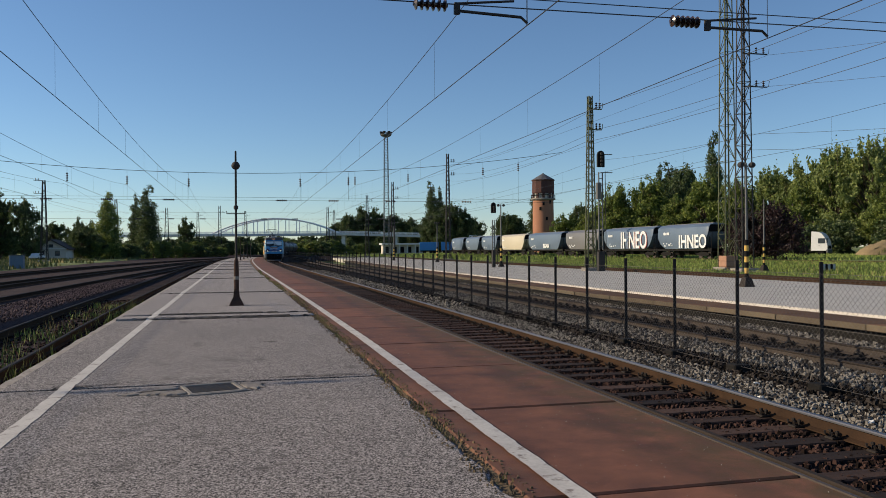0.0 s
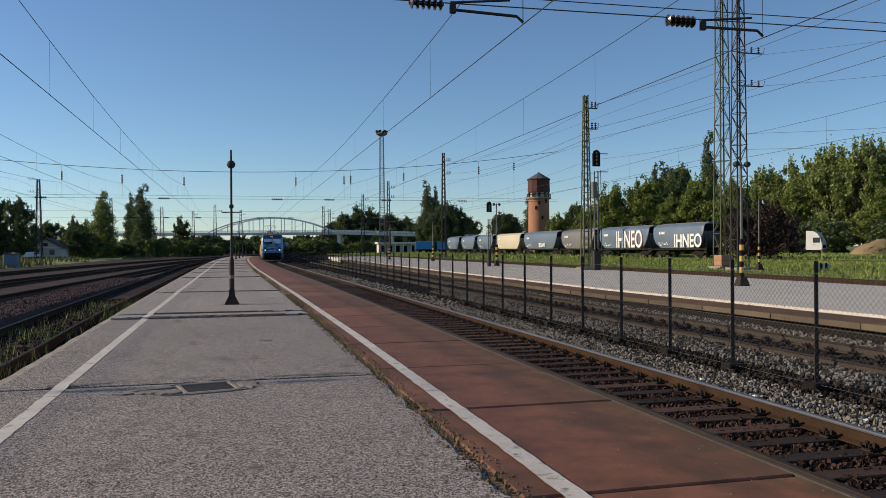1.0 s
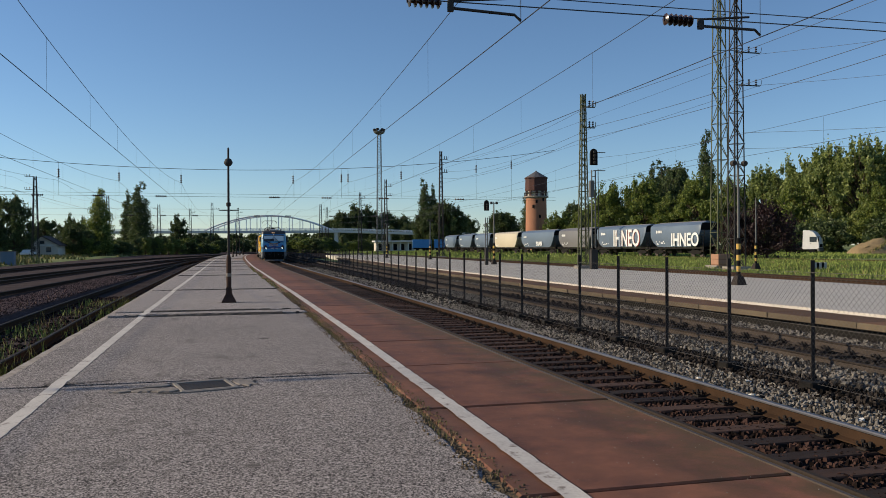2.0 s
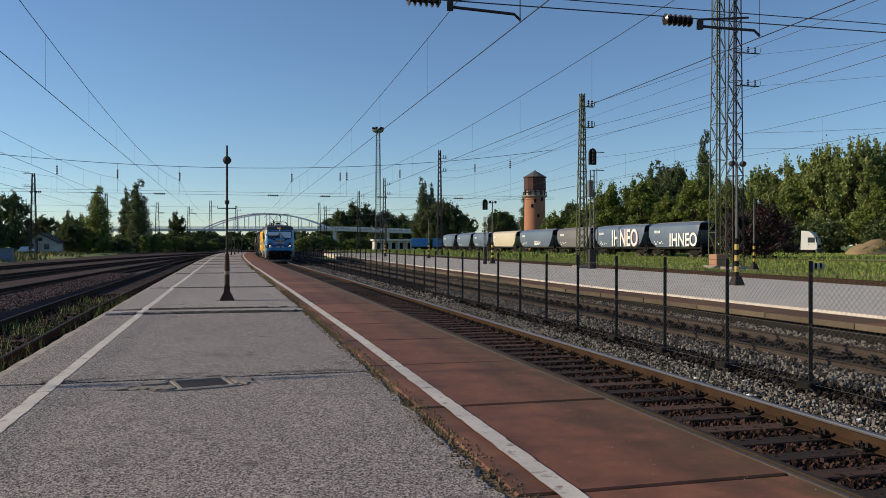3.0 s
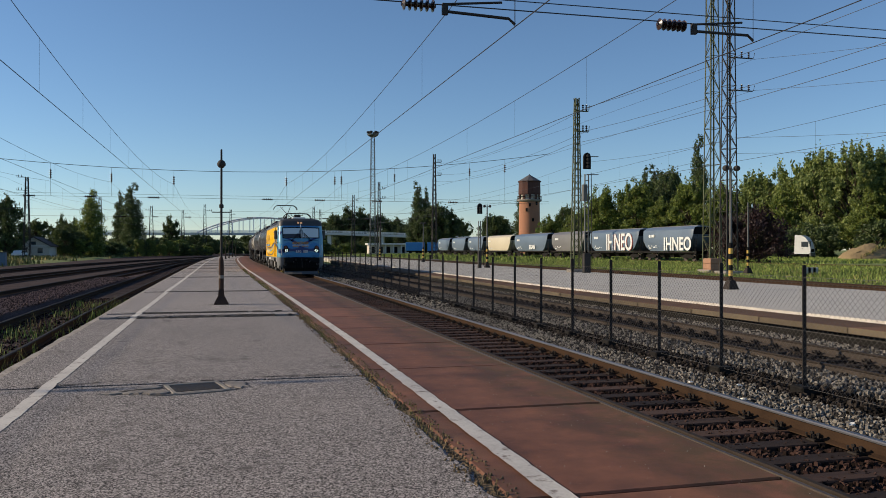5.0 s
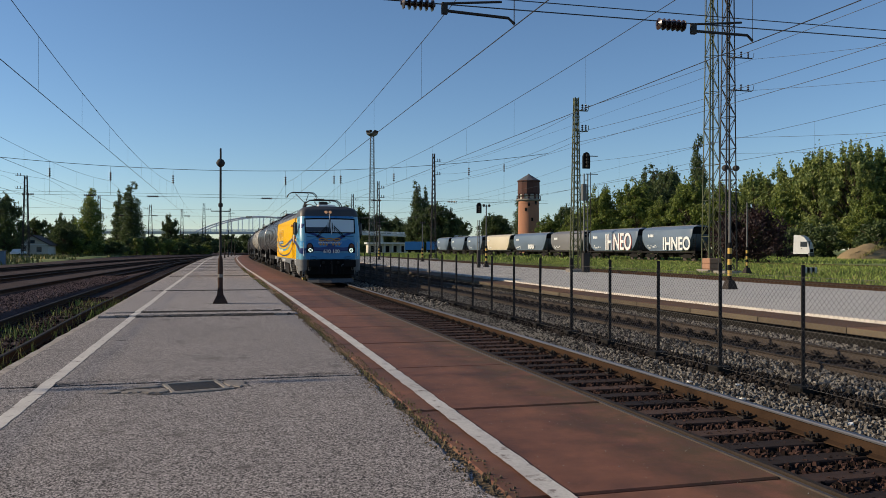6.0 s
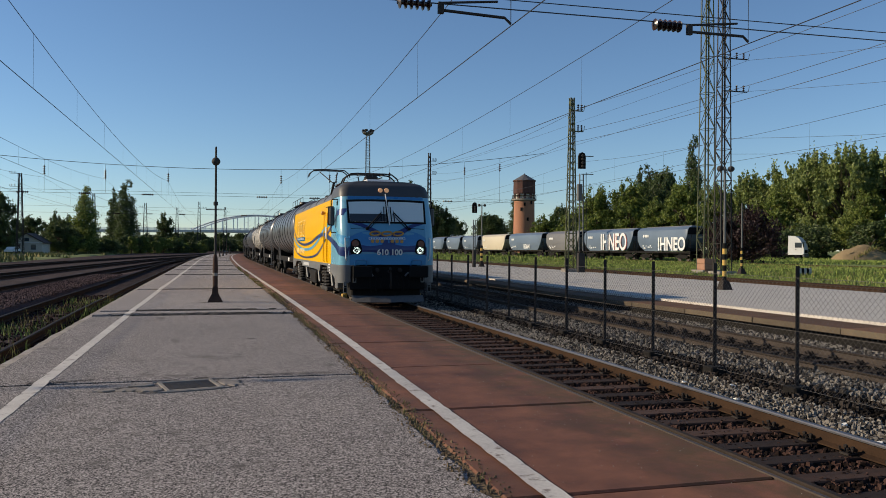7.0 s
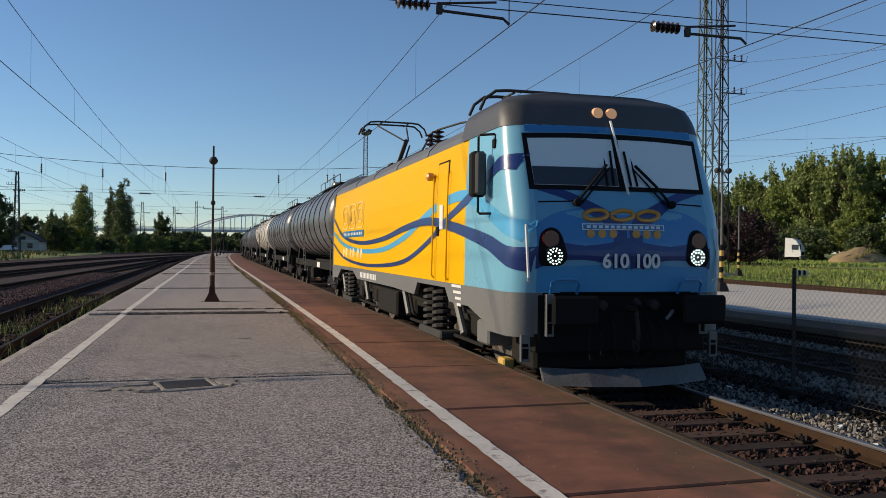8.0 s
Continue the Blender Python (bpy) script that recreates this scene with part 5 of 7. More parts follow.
def shed():
    root = thing("shed", "low white flat-roofed shed with dark openings", "shed", at=(58, 296, 0))
    part("wall", Geo().box(-7.5, 7.5, 0.4, 5, 0, 3.3), STUCCO, root)
    part("roof", Geo().box(-8.2, 8.2, -1.2, 5.5, 3.3, 3.9, 0.05), WHITEPAINT, root, "white roof slab")
    for k in range(5):
        part("opening", Geo().box(-6.6 + 2.8 * k, -5.2 + 2.8 * k, 0.36, 0.5, 0.3, 2.6), BLACK, root)
        part("column", Geo().box(-7.6 + 3.0 * k, -7.3 + 3.0 * k, -0.9, -0.6, 0, 3.3), WHITEPAINT, root)


shed()


def house():
    root = thing("house", "small plastered house with a dark tiled gable roof", "house", at=(-40.3, 190, -0.2))
    g = Geo().loft([[(-3.1, y, 0), (3.1, y, 0), (3.1, y, 2.5), (0, y, 4.3), (-3.1, y, 2.5)] for y in (0, 8)])
    part("wall", g, STUCCO, root)
    g = Geo()
    for s in (-1, 1):
        g.loft([[(0, y, 4.3), (0, y, 4.5), (s * 3.6, y, 2.42), (s * 3.6, y, 2.22)] for y in (-0.4, 8.4)])
    part("roof", g, ROOFTILE, root)
    w = part("window", Geo().box(-0.45, 0.45, -0.05, 0.05, 2.7, 3.4, 0.02), GLASS_DARK, root, "dark gable window")
    part("window", Geo().box(0.8, 1.8, -0.05, 0.05, 0.9, 2.0, 0.02), GLASS_DARK, root, "dark window")
    part("door", Geo().box(-2.2, -1.3, -0.05, 0.05, 0.0, 2.0, 0.02), ROOFTILE, root)
    part("cornice", Geo().box(-3.3, 3.3, -0.15, 0.0, 2.35, 2.55), WHITEPAINT, root)


house()


def parked_car():
    root = thing("car", "small pale car parked beside the house", "car", at=pose(-41.0, 181, -0.15, 0, 0, 80))
    body = [(-2.0, 0.45), (-2.05, 0.8), (-1.3, 0.95), (-0.7, 1.42), (0.8, 1.45), (1.5, 0.98), (2.0, 0.85), (2.05, 0.45)]
    b = part("body", Geo().loft([[(x, y * k, z) for x, z in body] for y, k in ((-0.85, 0.95), (-0.7, 1), (0.7, 1), (0.85, 0.95))]), WHITEPAINT, root, "pale body", smooth=30)
    part("windows", Geo().loft([[(-1.1, y, 1.02), (-0.62, y, 1.36), (0.72, y, 1.38), (1.3, y, 1.02)] for y in (-0.83, 0.83)]), GLASS_DARK, b)
    for x in (-1.25, 1.3):
        for s in (-1, 1):
            part("wheel", Geo().lathe([(0.03, -0.1), (0.31, -0.09), (0.31, 0.09), (0.03, 0.1)], 14, (x, s * 0.75, 0.31), "y"), BLACK, root)


parked_car()


def cabinet():
    root = thing("relay_cabinet", "blue-grey metal relay cabinet at the track side", "cabinet", at=(-25.6, 103.5, -0.45))
    part("body", Geo().box(-0.75, 0.75, -0.4, 0.4, 0.1, 1.6, 0.04), mat("cabinet_blue", (0.10, 0.16, 0.24), (0.07, 0.12, 0.18), scale=4, rough=0.5), root)
    part("plinth", Geo().box(-0.8, 0.8, -0.45, 0.45, -0.2, 0.12), CONCRETE, root)
    part("roof", Geo().box(-0.82, 0.82, -0.47, 0.47, 1.6, 1.68, 0.02), GREYSTEEL, root)


cabinet()


def water_tower():
    root = thing("water_tower", "old brick water tower with a dark tank storey and pointed roof", "water tower", at=(88.4, 230.4, 0))
    part("shaft", Geo().lathe([(3.25, 0), (3.2, 8), (3.1, 16.2)], 36), BRICK, root, "warm brick shaft", smooth=40)
    part("collar", Geo().lathe([(3.1, 16.0), (3.7, 16.3), (3.7, 16.7), (3.2, 16.7)], 36), CONCRETE, root, "projecting concrete gallery")
    g = Geo()
    for k in range(20):
        a = 2 * math.pi * k / 20
        g.tube([(3.62 * math.cos(a), 3.62 * math.sin(a), 16.7), (3.62 * math.cos(a), 3.62 * math.sin(a), 17.7)], 0.05, 4)
    g.lathe([(3.58, 17.65), (3.66, 17.65), (3.66, 17.75), (3.58, 17.75)], 36)
    part("railing", g, DARKSTEEL, root)
    part("gallery_wall", Geo().lathe([(2.9, 16.6), (2.9, 18.3)], 36), STUCCO, root, "pale wall behind the gallery")
    for k in range(10):
        a = 2 * math.pi * k / 10
        m = Matrix.Rotation(a, 4, "Z")
        pl = Geo().box(2.9, 3.25, -0.35, 0.35, 16.7, 18.3)
        pl.v = [tuple(m @ Vector(p)) for p in pl.v]
        part("pier", pl, BRICK_DARK, root)
    part("tank_storey", Geo().lathe([(3.3, 18.2), (3.4, 18.5), (3.3, 21.9), (3.55, 22.0), (3.55, 22.3)], 12), BRICK_DARK, root, "dark panelled tank storey")
    part("roof", Geo().lathe([(3.6, 22.25), (2.0, 23.2), (0.3, 24.2), (0.05, 24.5)], 12), SLATE, root, "low pointed slate roof")
    for k, (a, z) in enumerate(((-2.0, 5), (-1.6, 10), (-2.2, 13), (-1.2, 15), (-1.9, 14.5))):
        m = Matrix.Rotation(a, 4, "Z")
        b = Geo().box(3.05, 3.28, -0.3, 0.3, z, z + 1.0)
        b.v = [tuple(m @ Vector(p)) for p in b.v]
        part("window", b, BLACK, root, "small dark slit window")


water_tower()


def bridge():
    root = thing("road_bridge", "long pale road bridge with a steel tied arch over the tracks", "bridge", at=pose(17.2, 428.4, 0, 0, 0, -13.9))
    part("deck", Geo().box(-190, 38, -6, 6, 9.0, 10.2), BRIDGEC, root, "pale concrete deck")
    part("approach", Geo().loft([[(x, -6, z), (x, 6, z), (x, 6, z + 1.2), (x, -6, z + 1.2)] for x, z in ((38, 9.0), (80, 7.6), (130, 4.6))]), BRIDGEC, root, "sloping approach deck")
    for s in (-1, 1):
        rail = Geo()
        for z in (10.7, 11.2):
            rail.tube([(-190, s * 5.9, z), (38, s * 5.9, z), (80, s * 5.9, z - 1.4), (130, s * 5.9, z - 4.4)], 0.10, 4)
        for k in range(100):
            x = -190 + 3.1 * k
            zz = float(np.interp(x, [38, 80, 130], [0, -1.4, -4.4]))
            rail.box(x - 0.08, x + 0.08, s * 5.9 - 0.08, s * 5.9 + 0.08, 10.1 + zz, 11.3 + zz)
        part("railing", rail, BRIDGES, root, "pale railing")
        pts = [(-33 + 66 * i / 32, s * 4.5, 9.9 + 8.0 * (1 - (2 * i / 32 - 1) ** 2)) for i in range(33)]
        part("arch", Geo().tube(pts, 0.42, 8), BRIDGES, root, "pale steel arch")
        for k in range(1, 12):
            x = -33 + 5.5 * k
            part("hanger", Geo().box(x - 0.17, x + 0.17, s * 4.5 - 0.15, s * 4.5 + 0.15, 10.1, 9.9 + 8.0 * (1 - (x / 33) ** 2)), BRIDGES, root)
    for x in (-180, -150, -120, -90, -62, -35, 35, 62, 86, 108):
        zz = float(np.interp(x, [38, 80, 130], [9.0, 7.6, 4.6]))
        part("pier", Geo().box(x - 0.9, x + 0.9, -4.5, 4.5, -0.5, zz + 0.05, 0.1), BRIDGEC, root, "concrete pier")


bridge()


# ---------------------------------------------------------------- plants
def leaf_cloud(blobs, count, size, seed, squash=1.0):
    """Small folded leaf clumps spread through ellipsoids (x, y, z, rx, ry, rz)."""
    rng = np.random.default_rng(seed)
    vol = np.array([b[3] * b[4] * b[5] for b in blobs]) ** 0.75
    pick = rng.choice(len(blobs), count, p=vol / vol.sum())
    B = np.array(blobs)[pick]
    d = rng.normal(size=(count, 3))
    d /= np.linalg.norm(d, axis=1)[:, None]
    rad = rng.uniform(0.2, 1.0, count) ** 0.5 * (np.where(rng.random(count) < 0.10, 1.75, rng.uniform(0.75, 1.32, count)) if squash == 1.0 else rng.uniform(0.7, 1.08, count))
    c = B[:, :3] + d * B[:, 3:] * rad[:, None]
    # gaps
    gap = -0.16 if squash == 1.0 else -0.5
    keep = np.array([noise.noise(tuple(p * 0.75)) > gap for p in c])
    c, d = c[keep], d[keep]
    n = len(c)
    nrm = d * 0.7 + rng.normal(size=(n, 3)) * 0.6
    nrm /= np.linalg.norm(nrm, axis=1)[:, None]
    t = np.cross(nrm, rng.normal(size=(n, 3)))
    t /= np.linalg.norm(t, axis=1)[:, None]
    b = np.cross(nrm, t)
    s = size * rng.uniform(0.5, 1.25, (n, 1))
    v = np.stack([c - t * s - nrm * s * 0.15, c - b * s * 0.62 + nrm * s * 0.12, c + t * s - nrm * s * 0.2, c + b * s * 0.62 + nrm * s * 0.12], 1).reshape(-1, 3)
    return v, [(4 * i, 4 * i + 1, 4 * i + 2, 4 * i + 3) for i in range(n)]


def tree(name, label, h, w, leafm, seed, shape="broad", count=21000, size=0.19, category="tree"):
    rng = random.Random(seed)
    root = thing(name, label, category)
    tk = Geo()
    th = h * (0.9 if shape == "poplar" else 0.72)
    base_r = 0.018 * h + 0.08
    trunk = [(0.03 * h * noise.noise((seed, k * 0.7, 1)), 0.03 * h * noise.noise((seed, k * 0.7, 5)), th * k / 6 - 0.3) for k in range(7)]
    tk.tube(trunk, base_r, 8, base_r * 0.2)
    blobs = []
    if shape == "poplar":
        for k in range(16):
            z = h * (0.10 + 0.88 * k / 15)
            r = w / 2 * (0.55 + 0.55 * math.sin(math.pi * min(1, (k + 2) / 15) ** 0.9)) * (1 if k < 13 else 0.6)
            a = rng.random() * 6.28
            blobs.append((0.12 * w * math.cos(a), 0.12 * w * math.sin(a), z, r * 1.05, r * 1.05, h * 0.08))
            tk.tube([(0, 0, z - 0.06 * h), (0.4 * r * math.cos(a), 0.4 * r * math.sin(a), z + 0.04 * h)], base_r * 0.25, 5, 0.02)
    else:
        lowest = 0.05 if shape == "bush" else 0.14
        nb = 84 if shape != "bush" else 22
        for k in range(nb):
            t = (k + 0.5) / nb
            z = h * (lowest + (0.92 - lowest) * t)
            env = math.sin(math.pi * min(1, 0.22 + 0.74 * t)) ** 0.7
            a = k * 2.4 + rng.random()
            rr = w / 2 * env * (0.25 + 0.72 * rng.random())
            x, y = rr * math.cos(a), rr * math.sin(a)
            s = w * (0.05 + 0.085 * rng.random()) * (1 if shape != "bush" else 1.35)
            blobs.append((x, y, z, s, s, s * 0.85))
            j = min(5, int(6 * z / th * 0.75))
            p = trunk[j]
            tk.tube([p, ((p[0] + x) / 2, (p[1] + y) / 2, (p[2] + z) / 2 + 0.02 * h), (x, y, z)], base_r * 0.35, 5, 0.02)
    if shape == "broad":
        # leafy shoots that stand out of the crown
        for k in range(26):
            a, q = rng.random() * 6.28, rng.random()
            rr = w / 2 * (0.15 + 0.72 * q)
            z = h * (0.94 - 0.34 * q * q + 0.05 * rng.random())
            x, y, hh = rr * math.cos(a), rr * math.sin(a), h * (0.045 + 0.05 * rng.random())
            blobs.append((x, y, z, hh * 0.42, hh * 0.42, hh * 1.5))
            tk.tube([(x * 0.7, y * 0.7, z - hh * 2), (x, y, z + hh)], 0.025, 4, 0.008)
    part("trunk", tk, BARK, root, "", 40)
    v, f = leaf_cloud(blobs, count, size, seed, 0.8 if shape == 'poplar' else 1.0)
    me = bpy.data.meshes.new("crown")
    me.from_pydata(v.tolist(), [], f)
    part("crown", me, leafm, root)
    return root


def plant(proto, x, y, z, sx_, sz_, turn):
    ob = copy_thing(proto, pose(x, y, z, 0, 0, turn))
    ob.scale = (sx_, sx_, sz_)
    return ob


P_BROAD = [tree("tree", "broad green tree with uneven leafy crown", 10, 8, LEAF, 11), tree("tree", "broad green tree with uneven leafy crown", 10, 7, LEAF, 12),
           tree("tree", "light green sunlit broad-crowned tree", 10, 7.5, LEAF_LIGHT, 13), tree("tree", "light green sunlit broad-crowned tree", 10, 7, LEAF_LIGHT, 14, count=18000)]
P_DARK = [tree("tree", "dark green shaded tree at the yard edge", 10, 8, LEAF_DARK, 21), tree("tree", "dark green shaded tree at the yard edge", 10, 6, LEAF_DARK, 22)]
P_POP = [tree("poplar", "tall slender dark green poplar tree", 20, 5, LEAF_DARK, 31, "poplar", 10000, 0.235), tree("poplar", "tall slender dark green poplar tree", 20, 4.4, LEAF_DARK, 32, "poplar", 10000, 0.235),
         tree("poplar", "leafy green poplar tree with sunlit side", 16, 6, LEAF, 33, "poplar", 10000, 0.235)]
P_BUSH = [tree("bush", "rounded green bush among rough grass", 4, 4.5, LEAF, 41, "bush", 4200, 0.18, "bush"), tree("bush", "rounded dark green bush among rough grass", 4, 5, LEAF_DARK, 42, "bush", 4200, 0.18, "bush")]
for k, p in enumerate(P_BROAD + P_DARK + P_POP + P_BUSH):
    p.matrix_basis = pose(150 + 9 * k, 210 + 7 * k, 0.1, 0, 0, 40 * k)

RB = random.Random(9)
# wood behind the parked wagons
for x, y, h, w, kind in [(85.1, 174.7, 16.2, 12, 0), (90.4, 168.2, 17.2, 12.5, 1), (100.6, 172, 21.5, 10, 4), (97.4, 156.2, 16.9, 12, 1), (101.5, 150.0, 15.8, 11, 0), (105.3, 143.9, 18.0, 11, 2),
                         (107.5, 138.2, 18.9, 11, 3), (106.9, 128.1, 20.4, 11.5, 2), (109.2, 122.3, 20.8, 12, 3), (115.2, 120.9, 20.0, 12, 2), (112, 108, 19, 12, 2), (118, 100, 19, 12, 1),
                         (94, 162, 13, 10, 0), (103, 146, 13, 10, 5), (104.5, 133, 14, 10, 1), (110, 130, 17, 10, 0), (108, 116.5, 12, 9, 1), (88, 184, 13, 11, 0), (82, 181, 11, 9, 1), (79, 190, 10, 9, 0),
                         (113, 136, 21, 11, 2), (117, 128, 22, 11, 2), (98, 166, 19, 10, 5), (95, 176, 17, 11, 1), (120, 112, 20, 12, 3), (105.0, 139, 9, 9, 5), (102, 143, 8, 8, 5)]:
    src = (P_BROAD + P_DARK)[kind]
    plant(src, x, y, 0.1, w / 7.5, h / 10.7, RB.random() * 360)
plant(P_POP[0], 113.1, 178.0, 0.1, 1.05, 29.0 / 20, 20)
plant(P_POP[1], 105.5, 186.0, 0.1, 1.2, 22.5 / 20, 90)
plant(P_POP[1], 102.0, 184.0, 0.1, 1.1, 21.5 / 20, 190)
# by the tower and the trailers
plant(P_POP[0], 91.8, 246, 0.1, 0.95, 22.0 / 20, 70)
plant(P_POP[1], 63.2, 271.6, 0.1, 1.25, 24.0 / 20, 120)
plant(P_POP[1], 66.2, 272.4, 0.1, 1.0, 22.2 / 20, 20)
plant(P_DARK[0], 68.0, 266, 0.0, 1.7, 1.66, 33)
plant(P_DARK[1], 73.4, 267.0, 0.0, 1.6, 1.40, 210)
plant(P_DARK[0], 62.5, 268, 0.0, 1.25, 1.4, 99)
for x, y, h, w in ((106, 314, 15.5, 15), (120, 310, 14, 14), (94.9, 218.6, 14, 7.5), (98, 217, 12, 7), (112, 330, 15, 14), (127, 465, 17, 18), (112, 475, 16, 18), (97, 482, 16, 18)):
    plant(P_DARK[int(x) % 2], x, y, 0.0, w / 7.5, h / 10, RB.random() * 360)
for x, y, h, w in ((62, 476, 22, 18), (69, 474, 25, 19), (77, 477, 24, 19), (86, 474, 22, 18), (96, 470, 20, 18), (108, 467, 19, 18), (120, 462, 19, 18), (133, 456, 18, 18), (56, 480, 18, 16), (149, 446, 19, 18)):
    plant(P_DARK[int(x) % 2], x, y, 0.0, w / 7.5, h / 10, RB.random() * 360)
# left side
for x, y, sx_, h, k in ((-31.8, 208.8, 1.0, 15.6, 2), (-30.3, 249.6, 0.85, 17.8, 1), (-25.7, 238.1, 1.25, 19.4, 0)):
    plant(P_POP[k], x, y, -0.2, sx_, h / (16 if k == 2 else 20), 50 * k)
for x, y, h, w in ((-49.5, 186.8, 13.0, 9), (-44.2, 184, 12.5, 7), (-54, 190, 13, 10), (-60, 186, 12, 10), (-17, 261.7, 11, 8.5), (-48.9, 233.6, 9.3, 9), (-45, 240, 8.5, 8), (-41, 245, 9, 7), (-47.2, 259, 11, 5), (-43.5, 256, 10, 5),
                   (-36.0, 200, 6.5, 7), (-34.5, 204, 6, 7), (-12.5, 330, 7.5, 9), (-8, 340, 7, 9), (-22, 300, 6, 8), (-57, 215, 10, 10), (-66, 220, 11, 11), (-38, 215, 8, 7)):
    plant(P_DARK[int(abs(x)) % 2], x, y, -0.2, w / 7.5, h / 10, RB.random() * 360)
for k in range(22):
    x = -34 + 1.3 * k + RB.uniform(-0.8, 0.8)
    y = 205 + 3.2 * k + RB.uniform(-4, 4)
    plant(P_BUSH[k % 2], x, y, -0.3, RB.uniform(0.9, 1.5), RB.uniform(0.7, 1.25), RB.random() * 360)
for k in range(16):
    plant(P_BUSH[k % 2], 22 + 2.4 * k + RB.uniform(-1, 1), 262 + 5.0 * k + RB.uniform(-6, 6), -0.2, RB.uniform(1.0, 1.8), RB.uniform(0.8, 1.5), RB.random() * 360)
for k in range(12):
    plant(P_BUSH[k % 2], 17 + 1.3 * k + RB.uniform(-1, 1), 330 + RB.uniform(-15, 15), -0.2, RB.uniform(1.2, 2.0), RB.uniform(1.0, 1.7), RB.random() * 360)
for k in range(14):
    plant(P_BUSH[1], 100 + RB.uniform(-3, 12), 146 - 3.6 * k + RB.uniform(-2, 2), 0.0, RB.uniform(1.2, 1.9), RB.uniform(0.9, 1.5), RB.random() * 360)
for k in range(64):
    x = -150 + 4.4 * k + RB.uniform(-2, 2)
    y = 470 - 0.25 * x + RB.uniform(-12, 12)
    hh = RB.uniform(7.0, 10.5) if x < 45 else RB.uniform(9, 15)
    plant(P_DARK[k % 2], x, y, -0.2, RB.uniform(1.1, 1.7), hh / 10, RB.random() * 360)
for k in range(30):
    plant(P_BUSH[1], -120 + 3.6 * k + RB.uniform(-1.5, 1.5), 300 + 1.0 * k + RB.uniform(-10, 10), -0.2, RB.uniform(1.3, 2.0), RB.uniform(1.1, 1.8), RB.random() * 360)
for k in range(10):
    plant(P_BUSH[1], -10 + 2.6 * k + RB.uniform(-1, 1), 372 + RB.uniform(-10, 10), -0.2, RB.uniform(1.3, 2.0), RB.uniform(1.0, 1.5), RB.random() * 360)
red = tree("red_leaved_tree", "low spreading dark red-leaved tree in the grass", 6.2, 7.2, LEAF_RED, 51, "broad", 9000, 0.17)
red.matrix_basis = pose(57.6, 78.6, 0.0, 0, 0, 0)
red2 = plant(red, 55.4, 80.6, 0.0, 0.8, 0.85, 130)


def heap():
    g = Geo()
    n, m = 48, 16
    rings = []
    for j in range(m):
        t = j / (m - 1)
        ring = []
        for k in range(n):
            a = 2 * math.pi * k / n
            r = (1 - t) ** 0.8 + 0.02
            x, y = 5.2 * r * math.cos(a), 3.4 * r * math.sin(a)
            z = 2.5 * t ** 0.7
            q = 0.55 * noise.noise((x * 0.7, y * 0.7, z)) + 0.3 * noise.noise((x * 2.1, y * 2.1, z * 2))
            ring.append((x + q, y + q, max(-0.2, z + 0.5 * q)))
        rings.append(ring)
    g.loft(rings)
    ob = part("heap", g, HAY, None, "", 60, at=(93.0, 100.5, 0.0))
    tagged(ob, "tan heap of straw and earth before the trees", "heap")


heap()


def blades(name, label, region, count, h, w, material, seed, zf, density=None):
    rng = np.random.default_rng(seed)
    x = rng.uniform(region[0], region[1], count)
    y = rng.uniform(region[2], region[3], count)
    if density:
        keep = np.array([noise.noise((a * density, b * density, 3.0)) > -0.05 for a, b in zip(x, y)])
        x, y = x[keep], y[keep]
    n = len(x)
    z = np.array([zf(a) for a in x])
    hh = h * rng.uniform(0.35, 1.2, n)
    a = rng.uniform(0, 6.283, n)
    dx, dy = np.cos(a) * w * rng.uniform(0.6, 1.3, n), np.sin(a) * w * rng.uniform(0.6, 1.3, n)
    lx, ly = rng.normal(0, 0.25, n) * hh, rng.normal(0, 0.25, n) * hh
    v = np.stack([np.stack([x - dx, y - dy, z], 1), np.stack([x + dx, y + dy, z], 1), np.stack([x + dx * 0.5 + lx * 0.5, y + dy * 0.5 + ly * 0.5, z + hh * 0.6], 1), np.stack([x + lx, y + ly, z + hh], 1), np.stack([x - dx * 0.5 + lx * 0.5, y - dy * 0.5 + ly * 0.5, z + hh * 0.6], 1)], 1).reshape(-1, 3)
    me = bpy.data.meshes.new(name)
    me.from_pydata(v.tolist(), [], [(5 * i, 5 * i + 1, 5 * i + 2, 5 * i + 3, 5 * i + 4) for i in range(n)])
    tagged(part(name, me, material), label, "grass", "", "stuff")


def gz(x):
    return float(np.interp(x, [-60, -26, -24.3, 28.3, 30, 48, 60, 140], [-0.2, -0.3, -0.6, -0.6, -0.25, -0.02, 0.1, 0.1]))


blades("grass_field", "green grass strip behind the far platform", (29, 54, 30, 110), 46000, 0.20, 0.035, GRASS, 61, gz)
blades("grass_field_dry", "dry grass among the green", (29, 54, 30, 110), 9000, 0.28, 0.025, DRYGRASS, 62, gz, 0.12)
blades("grass_far", "grass around the sidings", (29, 110, 100, 260), 26000, 0.4, 0.1, GRASS, 63, gz)
blades("grass_field_near", "grass beyond the siding", (57, 104, 70, 140), 20000, 0.26, 0.06, GRASS, 64, gz)
blades("track_weeds", "green weeds growing along the yard track", (-5.0, -2.9, 8, 30), 2000, 0.24, 0.012, GRASS, 65, lambda x: -0.42, 0.55)
blades("track_weeds_dry", "dry stalks along the yard track", (-4.9, -2.72, 8, 30), 1100, 0.38, 0.006, DRYGRASS, 66, lambda x: -0.42, 0.5)
blades("seam_weeds", "tufts of dry weeds in the platform seam", (1.58, 1.74, 3, 30), 2600, 0.075, 0.005, DRYGRASS, 67, lambda x: -0.03, 1.4)
